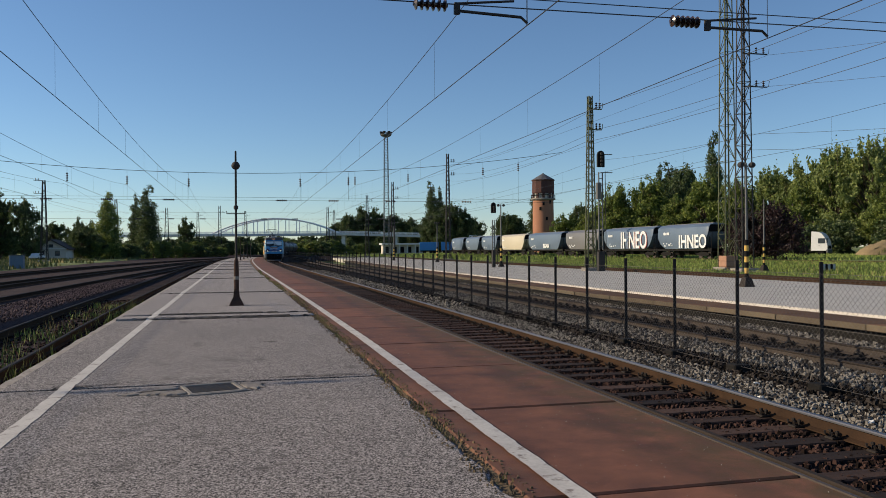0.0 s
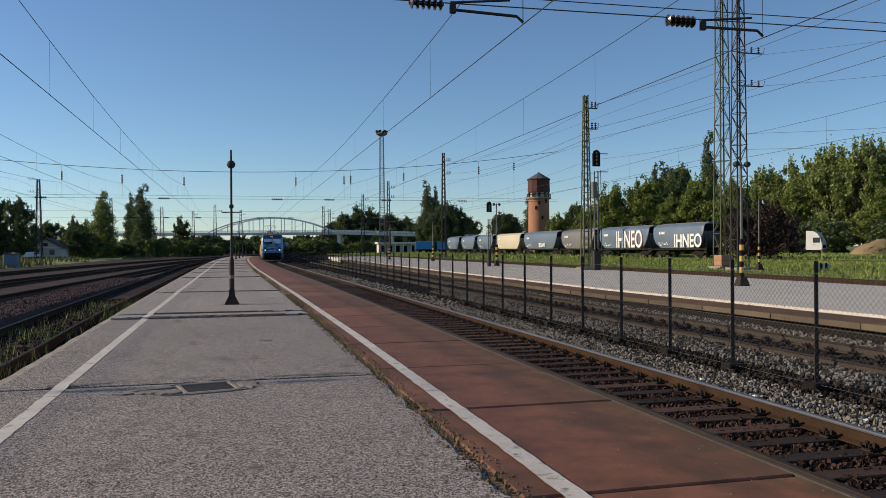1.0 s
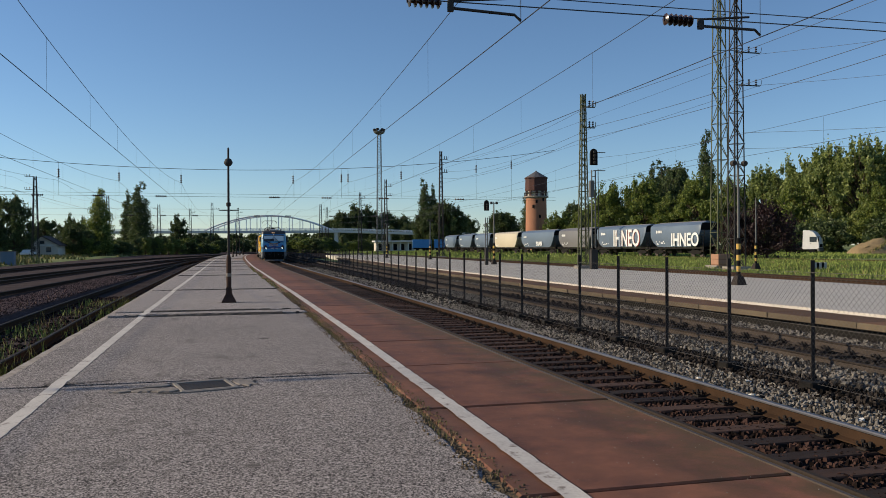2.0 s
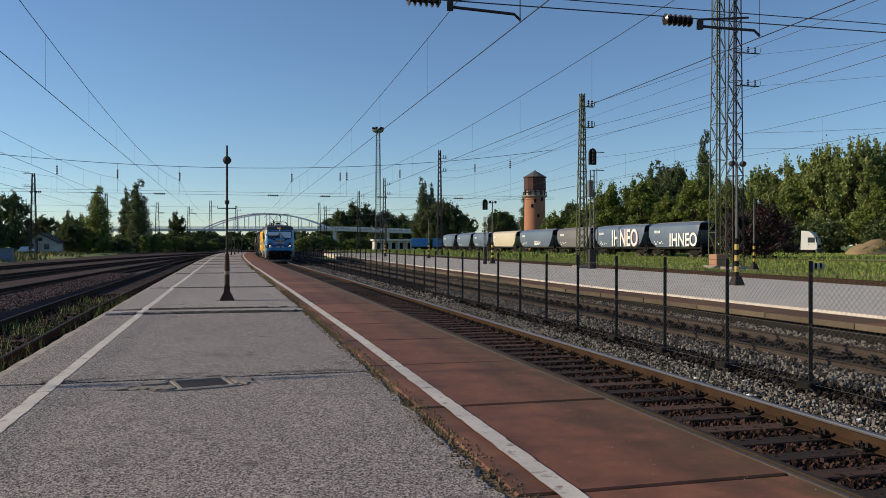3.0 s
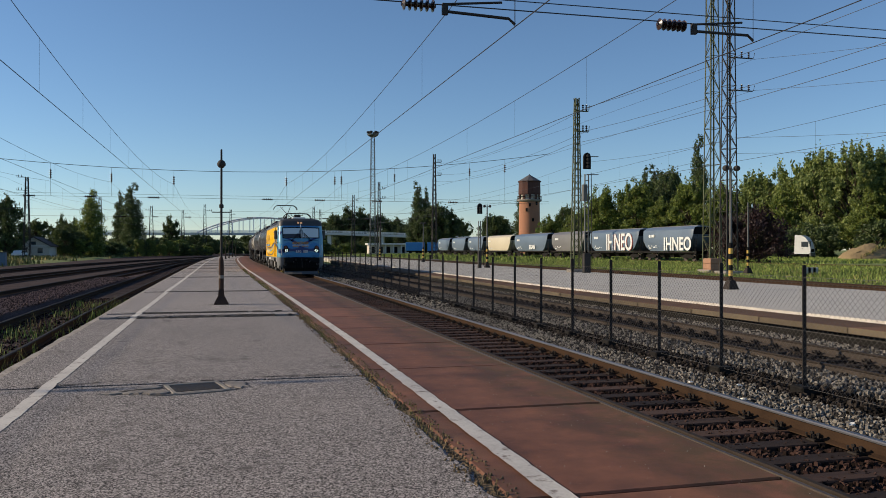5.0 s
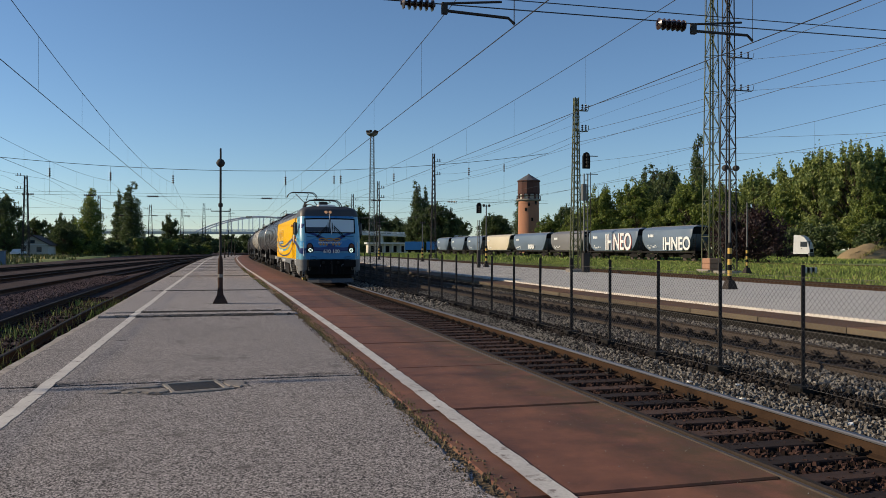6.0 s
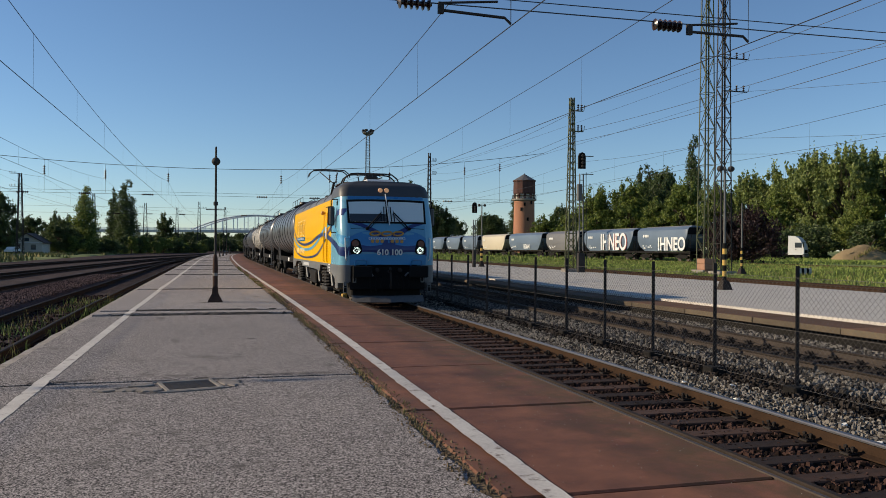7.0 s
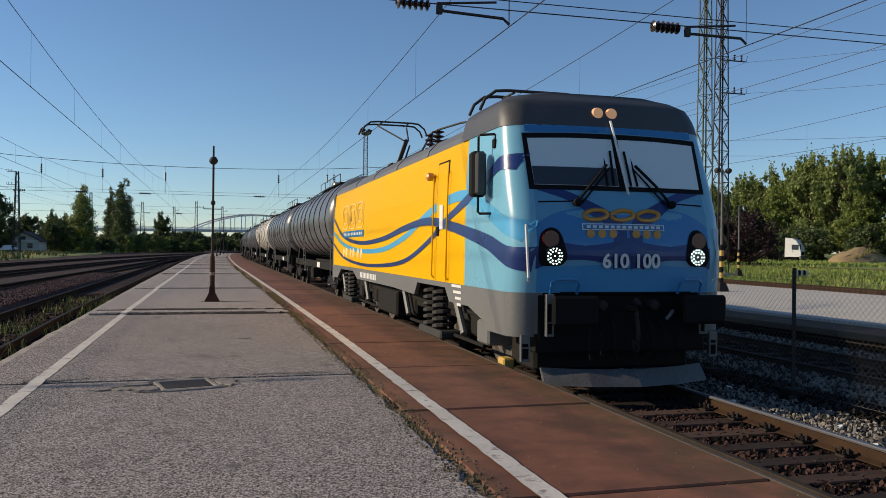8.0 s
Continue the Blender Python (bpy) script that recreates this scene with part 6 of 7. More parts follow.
for k, (y0, y1, x) in enumerate(((30, 40, 1.42), (40, 52, 1.27), (52, 66, 1.12))):
    blades("seam_weeds", "tufts of dry weeds in the platform seam", (x - 0.06, x + 0.16, y0, y1), 1300, 0.09, 0.008, DRYGRASS, 80 + k, lambda x: -0.03, 1.2)
stones("seam_crumbs", 1.5, 1.78, 3.5, 28, 420, 0.016, SEAM, "crumbs of dirt and broken asphalt along the seam", z=-0.004, rise=0.012, seed=21)
stones("slab_grit", 1.9, 3.5, 3.5, 20, 22, 0.0045, KERB, "pale grit scattered on the red slabs", z=0.004, rise=0.004, seed=22)
blades("left_verge", "rough grass beside the yard", (-60, -25, 90, 240), 16000, 0.6, 0.16, DRYGRASS, 68, gz, 0.06)


def litter():
    rng = random.Random(4)
    for k in range(5):
        x, y = rng.uniform(5.95, 6.9), rng.uniform(6.0, 10.5)
        g = Geo()
        g.loft([[(0.05 * math.cos(a) * (1 + 0.3 * math.sin(3 * a)), 0.04 * math.sin(a), z) for a in [i * 0.785 for i in range(8)]] for z in (0.0, 0.02)])
        ob = part("paper_scrap", g, WHITEPAINT, None, at=pose(x, y, -0.36, rng.uniform(-20, 20), rng.uniform(-20, 20), rng.uniform(0, 90)))
        tagged(ob, "small white scrap lying on the ballast", "litter", "scraps on the ballast")


litter()

blades("heap_straw", "loose straw on the heap", (89, 97, 98, 103), 2500, 0.5, 0.04, DRYGRASS, 71, lambda x: 0.2 + max(0.0, 1.7 - 0.42 * abs(x - 93)))
blades("kerb_weeds", "low weeds along the platform kerb", (-2.80, -2.62, 6, 60), 1800, 0.12, 0.008, DRYGRASS, 72, lambda x: -0.2, 0.6)


# ---------------------------------------------------------------- the train
TRAIN, WHEELS, WHEEL_MESH = [], [], {}


def wheelset(parent, y, r, group_gauge=0.7535):
    """Two wheels on an axle, turning together."""
    prof = [(0.09, -0.07), (0.12, -0.06), (0.13, -0.03), (r * 0.82, -0.012), (r * 0.86, -0.06), (r, -0.065), (r - 0.004, 0.055), (r + 0.03, 0.06), (r + 0.03, 0.085), (r * 0.86, 0.085), (r * 0.82, 0.02), (0.13, 0.03), (0.09, 0.05)]
    ax = part("axle", Geo().lathe([(0.08, -1.05), (0.08, 1.05)], 10, axis="x"), L_UNDER, parent, at=(0, y, r))
    for s in (-1, 1):
        key = (r, s)
        if key not in WHEEL_MESH:
            WHEEL_MESH[key] = Geo().lathe([(a, s * (group_gauge - b)) for a, b in prof], 28, axis="x").flipfix("wheel", 35)
            WHEEL_MESH[key].materials.append(WHEEL_M)
        part("wheel", WHEEL_MESH[key], None, ax, "steel wheel with a pale worn tread")
    WHEELS.append((ax, y, r))
    return ax


WHEEL_M = mat("wheel_steel", (0.16, 0.14, 0.125), (0.08, 0.065, 0.055), scale=10, fine=30, rough=0.5, metal=0.5)


def spring(g, x, y, z0, z1, r, turns=5, wire_r=0.028):
    pts = []
    n = turns * 10
    for i in range(n + 1):
        a = 2 * math.pi * i / 10
        pts.append((x + r * math.cos(a), y + r * math.sin(a), z0 + (z1 - z0) * i / n))
    g.tube(pts, wire_r, 5)


def front_y(x, z):
    """Front surface of the cab."""
    zs = [0.3, 1.22, 1.7, 2.2, 2.5, 3.25, 3.45, 3.7, 3.85]
    ys = [0.05, 0.0, -0.05, 0.04, 0.15, 0.43, 0.50, 0.64, 0.88]
    y = float(np.interp(z, zs, ys))
    return y + 0.09 * (x / 1.2) ** 2


def decal(name, upper, lower, material, parent, label="", off=0.006, n=16):
    """A thin painted shape on the front between two curves of (x, z)."""
    u, l = smooth_curve([(a, 0, b) for a, b in upper], n), smooth_curve([(a, 0, b) for a, b in lower], n)
    rows = []
    for p, q in zip(u, l):
        row = []
        for k in range(4):
            x, z = p.x + (q.x - p.x) * k / 3, p.z + (q.z - p.z) * k / 3
            row.append((x, front_y(x, z) - off, z))
        rows.append(row)
    g = Geo().loft(rows, caps=False, closed=False)
    return part(name, g, material, parent, label)


def side_x(y, z):
    """The left flank of the body, rounding into the front at the corner."""
    w, rc = width_at(z), 0.30
    yb = front_y(w - rc, z) + rc
    if y >= yb:
        return -w
    t = min(1.0, (yb - y) / rc)
    return -(w - rc) - rc * math.sqrt(max(0.0, 1 - t * t))


def side_band(name, pts, w, material, parent, label, off=0.004, n=360):
    c = smooth_curve([(0, y, z) for y, z in pts], n)
    rows = []
    for i, p in enumerate(c):
        d = (c[min(i + 1, n)] - c[max(i - 1, 0)]).normalized()
        nrm = Vector((0, -d.z, d.y))
        ww = w[0] + (w[1] - w[0]) * (i / n) ** 2
        row = []
        for k in (0.5, 0.25, 0.0, -0.25, -0.5):
            q = p + nrm * ww * k
            row.append((side_x(q.y, q.z) - off, q.y, q.z))
        rows.append(row)
    return part(name, Geo().loft(rows, caps=False, closed=False), material, parent, label, 60)


def cab_outline(z, w, back, full):
    """Plan outline of the cab at height z from one rear corner round the front to the other."""
    rc = 0.30
    pts = []
    if full in ("side_l", "all"):
        pts.append((-w, back, z))
        yb = front_y(w - rc, z) + rc
        pts.append((-w, yb, z))
        for k in range(1, 13):
            a = math.pi / 2 * k / 12
            pts.append((-w + rc - rc * math.cos(a), yb - rc * math.sin(a), z))
    if full == "front":
        for k in range(13):
            x = -(w - rc) + 2 * (w - rc) * k / 12
            pts.append((x, front_y(x, z), z))
    if full == "side_r":
        return [(-x, y, zz) for x, y, zz in cab_outline(z, w, back, "side_l")]
    if full == "all":
        pts += cab_outline(z, w, back, "front")[1:-1]
        pts += [(-x, y, zz) for x, y, zz in cab_outline(z, w, back, "side_l")][::-1]
    return pts


def width_at(z):
    return float(np.interp(z, [0.6, 1.2, 2.6, 3.3, 3.42, 3.58, 3.70, 3.80, 3.86], [1.5, 1.5, 1.49, 1.45, 1.44, 1.42, 1.36, 1.22, 0.9]))


def build_loco():
    lo = thing("locomotive", "glossy blue and yellow electric locomotive with lit headlights hauling tank wagons", "locomotive")
    BACK, END = 2.12, 16.15
    # cab
    cab = part("cab", Geo().loft([cab_outline(z, width_at(z), BACK, "side_l") for z in np.linspace(1.21, 3.36, 14)], caps=False, closed=False), L_LIGHT, lo, "light blue painted cab side", smooth=40)
    part("cab_side", Geo().loft([cab_outline(z, width_at(z), BACK, "side_r") for z in np.linspace(1.21, 3.36, 14)], caps=False, closed=False), L_LIGHT, lo, "light blue painted cab side", smooth=40)
    part("cab_front", Geo().loft([cab_outline(z, width_at(z), BACK, "front") for z in np.linspace(1.21, 3.36, 16)], caps=False, closed=False), L_STEEL, lo, "glossy steel-blue cab front", smooth=40)
    part("cab_roof", Geo().loft([cab_outline(z, width_at(z) + 0.012, BACK + 0.3, "all") for z in (3.345, 3.45, 3.54, 3.62, 3.7, 3.75, 3.80, 3.84, 3.86)]), L_ROOF, lo, "dark grey rounded cab roof", smooth=50)
    # skirt
    sk = []
    for z in (0.66, 0.75, 0.95, 1.212):
        sk.append(cab_outline(z, 1.505, 1.15, "side_l"))
    part("skirt", Geo().loft(sk, caps=False, closed=False), L_GREY, lo, "grey front skirt", smooth=40)
    part("skirt", Geo().loft([[(-x, y, z) for x, y, z in r] for r in sk], caps=False, closed=False), L_GREY, lo, "grey front skirt", smooth=40)
    g = Geo()
    low = [(1.15, 0.76), (1.9, 0.92), (2.9, 0.92), (3.15, 1.13), (5.0, 1.13), (5.25, 0.90), (7.1, 0.94), (11.6, 0.94), (12.3, 1.12), (14.5, 1.12), (15.2, 0.84), (END + 0.15, 0.82)]
    for s in (-1, 1):
        g.loft([[(s * 1.505, y, z), (s * 1.505, y, 1.212), (s * 1.44, y, 1.212), (s * 1.44, y, z)] for y, z in low])
    part("sill", g, L_GREY, lo, "grey side sill")
    # body
    g = Geo()
    prof = [(1.21, 1.5), (2.6, 1.49), (3.3, 1.44), (3.36, 1.43)]
    g.loft([[(-w, y, z) for z, w in prof] for y in (BACK, 9, END)], caps=False, closed=False)
    part("side_panel", g, L_YELLOW, lo, "glossy yellow body side")
    g = Geo().loft([[(w, y, z) for z, w in prof] for y in (BACK, 9, END)], caps=False, closed=False)
    part("side_panel", g, L_YELLOW, lo, "glossy yellow body side")
    rp = [(-1.435, 3.35), (-1.40, 3.45), (-1.26, 3.6), (-1.1, 3.68), (-1.0, 3.7), (1.0, 3.7), (1.1, 3.68), (1.26, 3.6), (1.40, 3.45), (1.435, 3.35)]
    part("roof", Geo().loft([[(x, y, z) for x, z in rp] for y in (BACK + 0.2, 9, END + 0.05)]), L_ROOFG, lo, "grey roof with sloped edges", smooth=20)
    part("end_wall", Geo().box(-1.46, 1.46, END - 0.05, END + 0.02, 0.9, 3.4), L_GREY, lo, "grey end wall")
    part("end_corner", Geo().box(-1.50, -1.40, END - 0.02, END + 0.14, 0.7, 3.36, 0.03), L_GREY, lo, "grey rear corner post")
    for y in (4.6, 7.2, 9.8, 12.4):
        part("roof_strap", Geo().loft([[(x * 1.008, yy, z + 0.012) for x, z in rp] for yy in (y, y + 0.09)]), L_GREY, lo, "grey roof joint strap")
    # livery
    N, C = L_NAVY, L_CYAN
    A = [(16.1, 2.62), (14.17, 2.08), (11.25, 1.87), (8.32, 1.94), (6.1, 2.13), (4.35, 2.21), (2.94, 2.1), (1.77, 1.95), (1.02, 1.83), (0.5, 1.70), (0.2, 1.64), (0.05, 1.62)]
    B = [(16.1, 2.20), (14.15, 1.85), (11.24, 1.67), (8.3, 1.71), (6.09, 1.96), (4.75, 2.25), (3.62, 2.44), (2.64, 2.53), (2.0, 2.50), (1.28, 2.33), (0.6, 2.10), (0.2, 2.0), (0.09, 1.97)]
    Cc = [(16.1, 1.85), (14.12, 1.48), (11.22, 1.33), (8.28, 1.36), (6.07, 1.5), (4.33, 1.84), (3.26, 2.16), (2.48, 2.35), (1.92, 2.49), (1.05, 2.74), (0.72, 2.84), (0.5, 2.86), (0.385, 2.86)]
    side_band("stripe", B, (0.10, 0.27), C, lo, "cyan wave stripe", 0.006)
    side_band("stripe", Cc, (0.07, 0.22), N, lo, "navy wave stripe", 0.009)
    side_band("stripe", A, (0.09, 0.31), N, lo, "navy wave stripe", 0.012)
    # side logo as plain outlined shapes
    for k in range(3):
        y = 13.75 - 1.22 * k
        g = Geo()
        for sc in (1.0, 0.52):
            loop = []
            for i in range(25):
                a = 2 * math.pi * i / 24
                ca, sa = math.cos(a), math.sin(a)
                loop.append((y + 0.52 * sc * abs(ca) ** 0.55 * (1 if ca > 0 else -1), 2.59 + 0.33 * sc * abs(sa) ** 0.55 * (1 if sa > 0 else -1)))
            g.tube([(side_x(8, zz) + 0.004, yy, zz) for yy, zz in loop], 0.022, 4)
        part("logo_shape", g, L_PALEY, lo, "pale outlined logo shape")
        for m in range(2):
            part("logo_ring", Geo().lathe([(0.12, -0.012), (0.14, 0.0), (0.12, 0.012)], 12, (-1.5, y - 0.25 + 0.5 * m, 1.60), "x"), L_PALEY, lo, "pale logo ring")
    part("logo_bar", Geo().box(-1.508, -1.49, 10.75, 14.1, 2.03, 2.2), L_BLUE, lo, "blue logo bar with white marks")
    g = Geo()
    for k in range(12):
        g.box(-1.514, -1.507, 10.95 + 0.26 * k, 11.1 + 0.26 * k, 2.08, 2.15)
    tagged(part("logo_marks", g, WHITEPAINT, lo), kind="stuff")
    g = Geo()
    for k in range(11):
        g.box(-1.512, -1.503, 9.0 + 0.2 * k, 9.13 + 0.2 * k, 1.0, 1.13)
    for k in range(4):
        g.box(-1.512, -1.503, 2.25, 2.75 - 0.1 * k, 1.16 - 0.09 * k, 1.2 - 0.09 * k)
    tagged(part("stencil_marks", g, WHITEPAINT, lo, "white stencilled marks"), kind="stuff")
    # door with rails
    dr = part("door", Geo().loft([[(side_x(4, z) - 0.008, 3.12, z), (side_x(4, z) - 0.008, 3.70, z), (side_x(4, z) + 0.03, 3.70, z), (side_x(4, z) + 0.03, 3.12, z)] for z in (1.24, 1.9, 2.6, 3.0, 3.12)]), L_YELLOW, lo, "yellow cab door with dark gaps")
    g = Geo()
    for y in (3.10, 3.72):
        g.loft([[(side_x(4, z) - 0.003, y - 0.012, z), (side_x(4, z) - 0.003, y + 0.012, z), (side_x(4, z) + 0.02, y + 0.012, z), (side_x(4, z) + 0.02, y - 0.012, z)] for z in (1.22, 2.6, 3.14)])
    g.box(side_x(4, 3.14) - 0.003, side_x(4, 3.14) + 0.02, 3.1, 3.72, 3.13, 3.15)
    part("door_gap", g, BLACK, dr)
    for y in (2.98, 3.84):
        part("handrail", Geo().tube([(-1.5, y, 1.25), (-1.55, y, 1.3), (-1.52, y, 2.9), (-1.46, y, 2.95)], 0.014, 6), L_YELLOW, dr)
    part("door_handle", Geo().box(-1.53, -1.5, 3.55, 3.66, 1.95, 2.1, 0.008), BLACK, dr)
    part("window_plate", Geo().box(-1.518, -1.5, 3.3, 3.5, 2.05, 2.45, 0.01), WHITEPAINT, dr, "small white notice plate")
    part("door_lamp", Geo().lathe([(0.02, 0), (0.07, 0.03), (0.07, 0.12), (0.02, 0.14)], 10, (-1.62, 4.0, 2.95), "x"), L_ORANGE, lo)
    # mirror
    for s in (-1, 1):
        mr = part("mirror", Geo().box(s * 1.63 - 0.10, s * 1.63 + 0.10, 1.05, 1.24, 2.44, 3.05, 0.035), BLACK, lo, "black mirror housing")
        part("mirror_shell", Geo().box(s * 1.63 - 0.075, s * 1.63 + 0.075, 0.97, 1.045, 2.46, 3.03, 0.03), L_ROOF, mr, "dark grey front shell")
        part("mirror_face", Geo().box(s * 1.63 - 0.085, s * 1.63 + 0.085, 1.242, 1.25, 2.48, 3.0), GLASS_DARK, mr)
        for z0, z1 in ((3.04, 3.24), (2.45, 2.24)):
            part("mirror_bow", Geo().tube([(s * 1.45, 0.92, z0 + 0.02), (s * 1.45, 0.92, z1), (s * 1.47, 0.93, z1 + (z1 - z0) * 0.12), (s * 1.62, 1.06, z1 + (z1 - z0) * 0.12), (s * 1.64, 1.08, z1), (s * 1.64, 1.08, z0)], 0.017, 6), BLACK, mr, "black tube bow")
            part("bow_bracket", Geo().box(s * 1.45 - 0.04, s * 1.45 + 0.04, 0.88, 0.97, (z0 + z1) / 2 - 0.06, (z0 + z1) / 2 + 0.06, 0.01), BLACK, mr)
    # windscreen
    ws = decal("windscreen_seal", [(-1.25, 3.24), (-0.5, 3.26), (0.5, 3.26), (1.25, 3.24)], [(-1.24, 2.50), (-0.5, 2.50), (0.5, 2.50), (1.24, 2.50)], BLACK, lo, "black windscreen seal", 0.008)
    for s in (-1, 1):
        decal("windscreen", [(s * 0.045, 3.19), (s * 0.6, 3.19), (s * 1.19, 3.17)], [(s * 0.045, 2.56), (s * 0.6, 2.56), (s * 1.17, 2.56)], SCREEN, ws, "windscreen pane with reflected sky and pale blind in its colour", 0.014)
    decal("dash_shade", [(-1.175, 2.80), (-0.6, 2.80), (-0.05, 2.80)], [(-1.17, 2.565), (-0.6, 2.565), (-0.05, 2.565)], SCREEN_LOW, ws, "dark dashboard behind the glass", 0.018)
    part("centre_pillar", Geo().tube([(-0.03, front_y(0, 3.44) - 0.05, 3.44), (0.04, front_y(0, 2.45) - 0.07, 2.45)], 0.017, 6), WHITEPAINT, lo, "white bar over the windscreen")
    for s in (-1, 1):
        wp = part("wiper", Geo().tube([(s * 0.66, front_y(0.6, 2.36) - 0.03, 2.34), (s * 0.45, front_y(0.4, 2.58) - 0.07, 2.58), (s * 0.20, front_y(0.2, 2.84) - 0.07, 2.84)], 0.020, 5), BLACK, lo, "black wiper arm")
        part("second_arm", Geo().tube([(s * 0.58, front_y(0.6, 2.36) - 0.03, 2.34), (s * 0.16, front_y(0.2, 2.80) - 0.07, 2.80)], 0.011, 5), BLACK, wp)
        for dx in (0.12, 0.21):
            part("blade", Geo().tube([(s * dx, front_y(0.2, 2.57) - 0.03, 2.57), (s * (dx - 0.02), front_y(0.2, 3.05) - 0.035, 3.03 - 0.9 * (dx - 0.12))], 0.016, 5), BLACK, wp)
        part("hub", Geo().lathe([(0.02, -0.09), (0.05, -0.08), (0.05, 0.0)], 10, (s * 0.66, front_y(0.66, 2.34), 2.34), "y"), BLACK, wp)
    # front livery
    decal("blue_field", [(-1.2, 2.06), (-0.95, 2.20), (-0.6, 2.27), (-0.25, 2.20), (0.25, 2.20), (0.6, 2.27), (0.95, 2.20), (1.2, 2.06)],
          [(-1.2, 1.60), (-0.9, 1.66), (-0.5, 1.64), (-0.2, 1.60), (0.2, 1.60), (0.5, 1.64), (0.9, 1.66), (1.2, 1.60)], L_BLUE, lo, "deep blue field", 0.0035, 28)
    for s in (-1, 1):
        decal("hourglass", [(s * 0.02, 2.03), (s * 0.10, 1.98), (s * 0.20, 1.93)], [(s * 0.02, 1.50), (s * 0.12, 1.53), (s * 0.22, 1.50)], N, lo, "navy mark", 0.0075, 8)
    decal("brow", [(-1.2, 3.35), (0, 3.36), (1.2, 3.35)], [(-1.2, 3.26), (0, 3.28), (1.2, 3.26)], L_BLUE, lo, "blue brow band", 0.004)
    for s in (-1, 1):
        decal("v_stripe", [(s * 1.16, 2.50), (s * 0.75, 2.36), (s * 0.42, 2.14), (s * 0.10, 1.96)], [(s * 0.80, 2.50), (s * 0.56, 2.40), (s * 0.24, 2.24), (s * 0.06, 2.10)], N, lo, "navy V stripe", 0.006)
        decal("wave", [(0.0, 1.90), (s * 0.25, 1.84), (s * 0.6, 1.80), (s * 0.95, 1.84), (s * 1.22, 1.78)], [(0.0, 1.62), (s * 0.25, 1.58), (s * 0.6, 1.62), (s * 0.95, 1.60), (s * 1.22, 1.50)], N, lo, "navy wave band", 0.005)
        decal("light_wave", [(s * 1.2, 1.54), (s * 0.8, 1.54), (s * 0.4, 1.56), (0, 1.56)], [(s * 1.2, 1.22), (s * 0.8, 1.22), (s * 0.4, 1.22), (0, 1.22)], L_MID, lo, "blue lower front", 0.003)
        part("fold_line", Geo().tube([(s * 1.15, front_y(1.1, 2.36) - 0.004, 2.34), (s * 0.55, front_y(0.6, 2.36) - 0.004, 2.36)], 0.012, 4), BLACK, lo)
        # lamp pod
        pod = decal("headlight_pod", [(s * 0.83, 1.70), (s * 0.90, 1.95), (s * 1.02, 2.02), (s * 1.15, 1.94), (s * 1.19, 1.74)], [(s * 0.83, 1.62), (s * 0.90, 1.555), (s * 1.02, 1.545), (s * 1.15, 1.55), (s * 1.19, 1.62)], BLACK, lo, "black headlight pod", 0.012)
        y = front_y(1.05, 1.66) - 0.02
        hl = part("headlight", Geo().lathe([(0.02, 0.0), (0.115, 0.0), (0.125, 0.03), (0.125, 0.06), (0.02, 0.06)], 20, (s * 0.995, y - 0.02, 1.665), "y"), BLACK, pod, "lit white headlight", smooth=40)
        g = Geo()
        for rr, cnt in ((0.095, 14), (0.062, 9), (0.0, 1)):
            for k in range(cnt):
                a = 2 * math.pi * k / cnt
                g.lathe([(0.003, -0.008), (0.0105, -0.006), (0.0105, 0.004)], 6, (s * 0.995 + rr * math.cos(a), y - 0.022, 1.665 + rr * math.sin(a)), "y")
        tagged(part("light_points", g, LED, pod, "glowing white light points"), kind="stuff")
        part("tail_light", Geo().lathe([(0.02, 0.0), (0.105, 0.0), (0.11, 0.05), (0.02, 0.05)], 18, (s * 1.03, front_y(1.03, 1.86) - 0.03, 1.875), "y"), RED_LENS, pod, "unlit red tail light", smooth=40)
        part("handle_bow", Geo().tube([(s * 0.70, -0.02, 1.2), (s * 0.70, -0.09, 1.34), (s * 0.76, -0.10, 1.38), (s * 0.98, -0.06, 1.38), (s * 1.04, -0.03, 1.34), (s * 1.04, 0.02, 1.2)], 0.018, 6), L_BLUE, lo, "blue shunter handle")
        part("grab_rail", Geo().tube([(s * 1.31, 0.17, 2.06), (s * 1.34, 0.08, 2.04), (s * 1.32, 0.03, 1.4), (s * 1.29, 0.1, 1.36)], 0.018, 6), WHITEPAINT, lo, "white grab rail")
        part("upper_lamp", Geo().lathe([(0.02, -0.02), (0.07, -0.015), (0.08, 0.04), (0.02, 0.05)], 14, ((-0.17 if s < 0 else 0.03), front_y(0, 3.55) - 0.02, 3.55), "y"), LAMP_WARM, lo, "small warm roof lamp", smooth=40)
    part("lower_groove", Geo().box(-0.9, 0.9, -0.012, 0.02, 1.205, 1.225), BLACK, lo)
    # front logo as plain shapes
    for k in range(3):
        x = -0.42 + 0.36 * k
        # plain open rings with rounded ends
        g = Geo()
        ring = [(x + 0.135 * math.cos(a) * (1.15 if abs(math.cos(a)) > 0.5 else 1) + 0.03 * math.sin(a), 2.185 + 0.062 * math.sin(a)) for a in [2 * math.pi * i / 20 for i in range(21)]]
        g.tube([(u, front_y(u, v) - 0.002, v) for u, v in ring], 0.031, 6)
        part("front_logo", g, L_ORANGE, lo, "orange logo shape", 60)
        for s in (-1, 1):
            xx = s * (0.16 + 0.15 * k) - 0.05
            part("logo_dot", Geo().lathe([(0.005, -0.012), (0.055, -0.01), (0.055, 0.0)], 12, (xx, front_y(xx, 1.95) - 0.006, 1.95), "y"), L_ORANGE, lo, "orange logo dot")
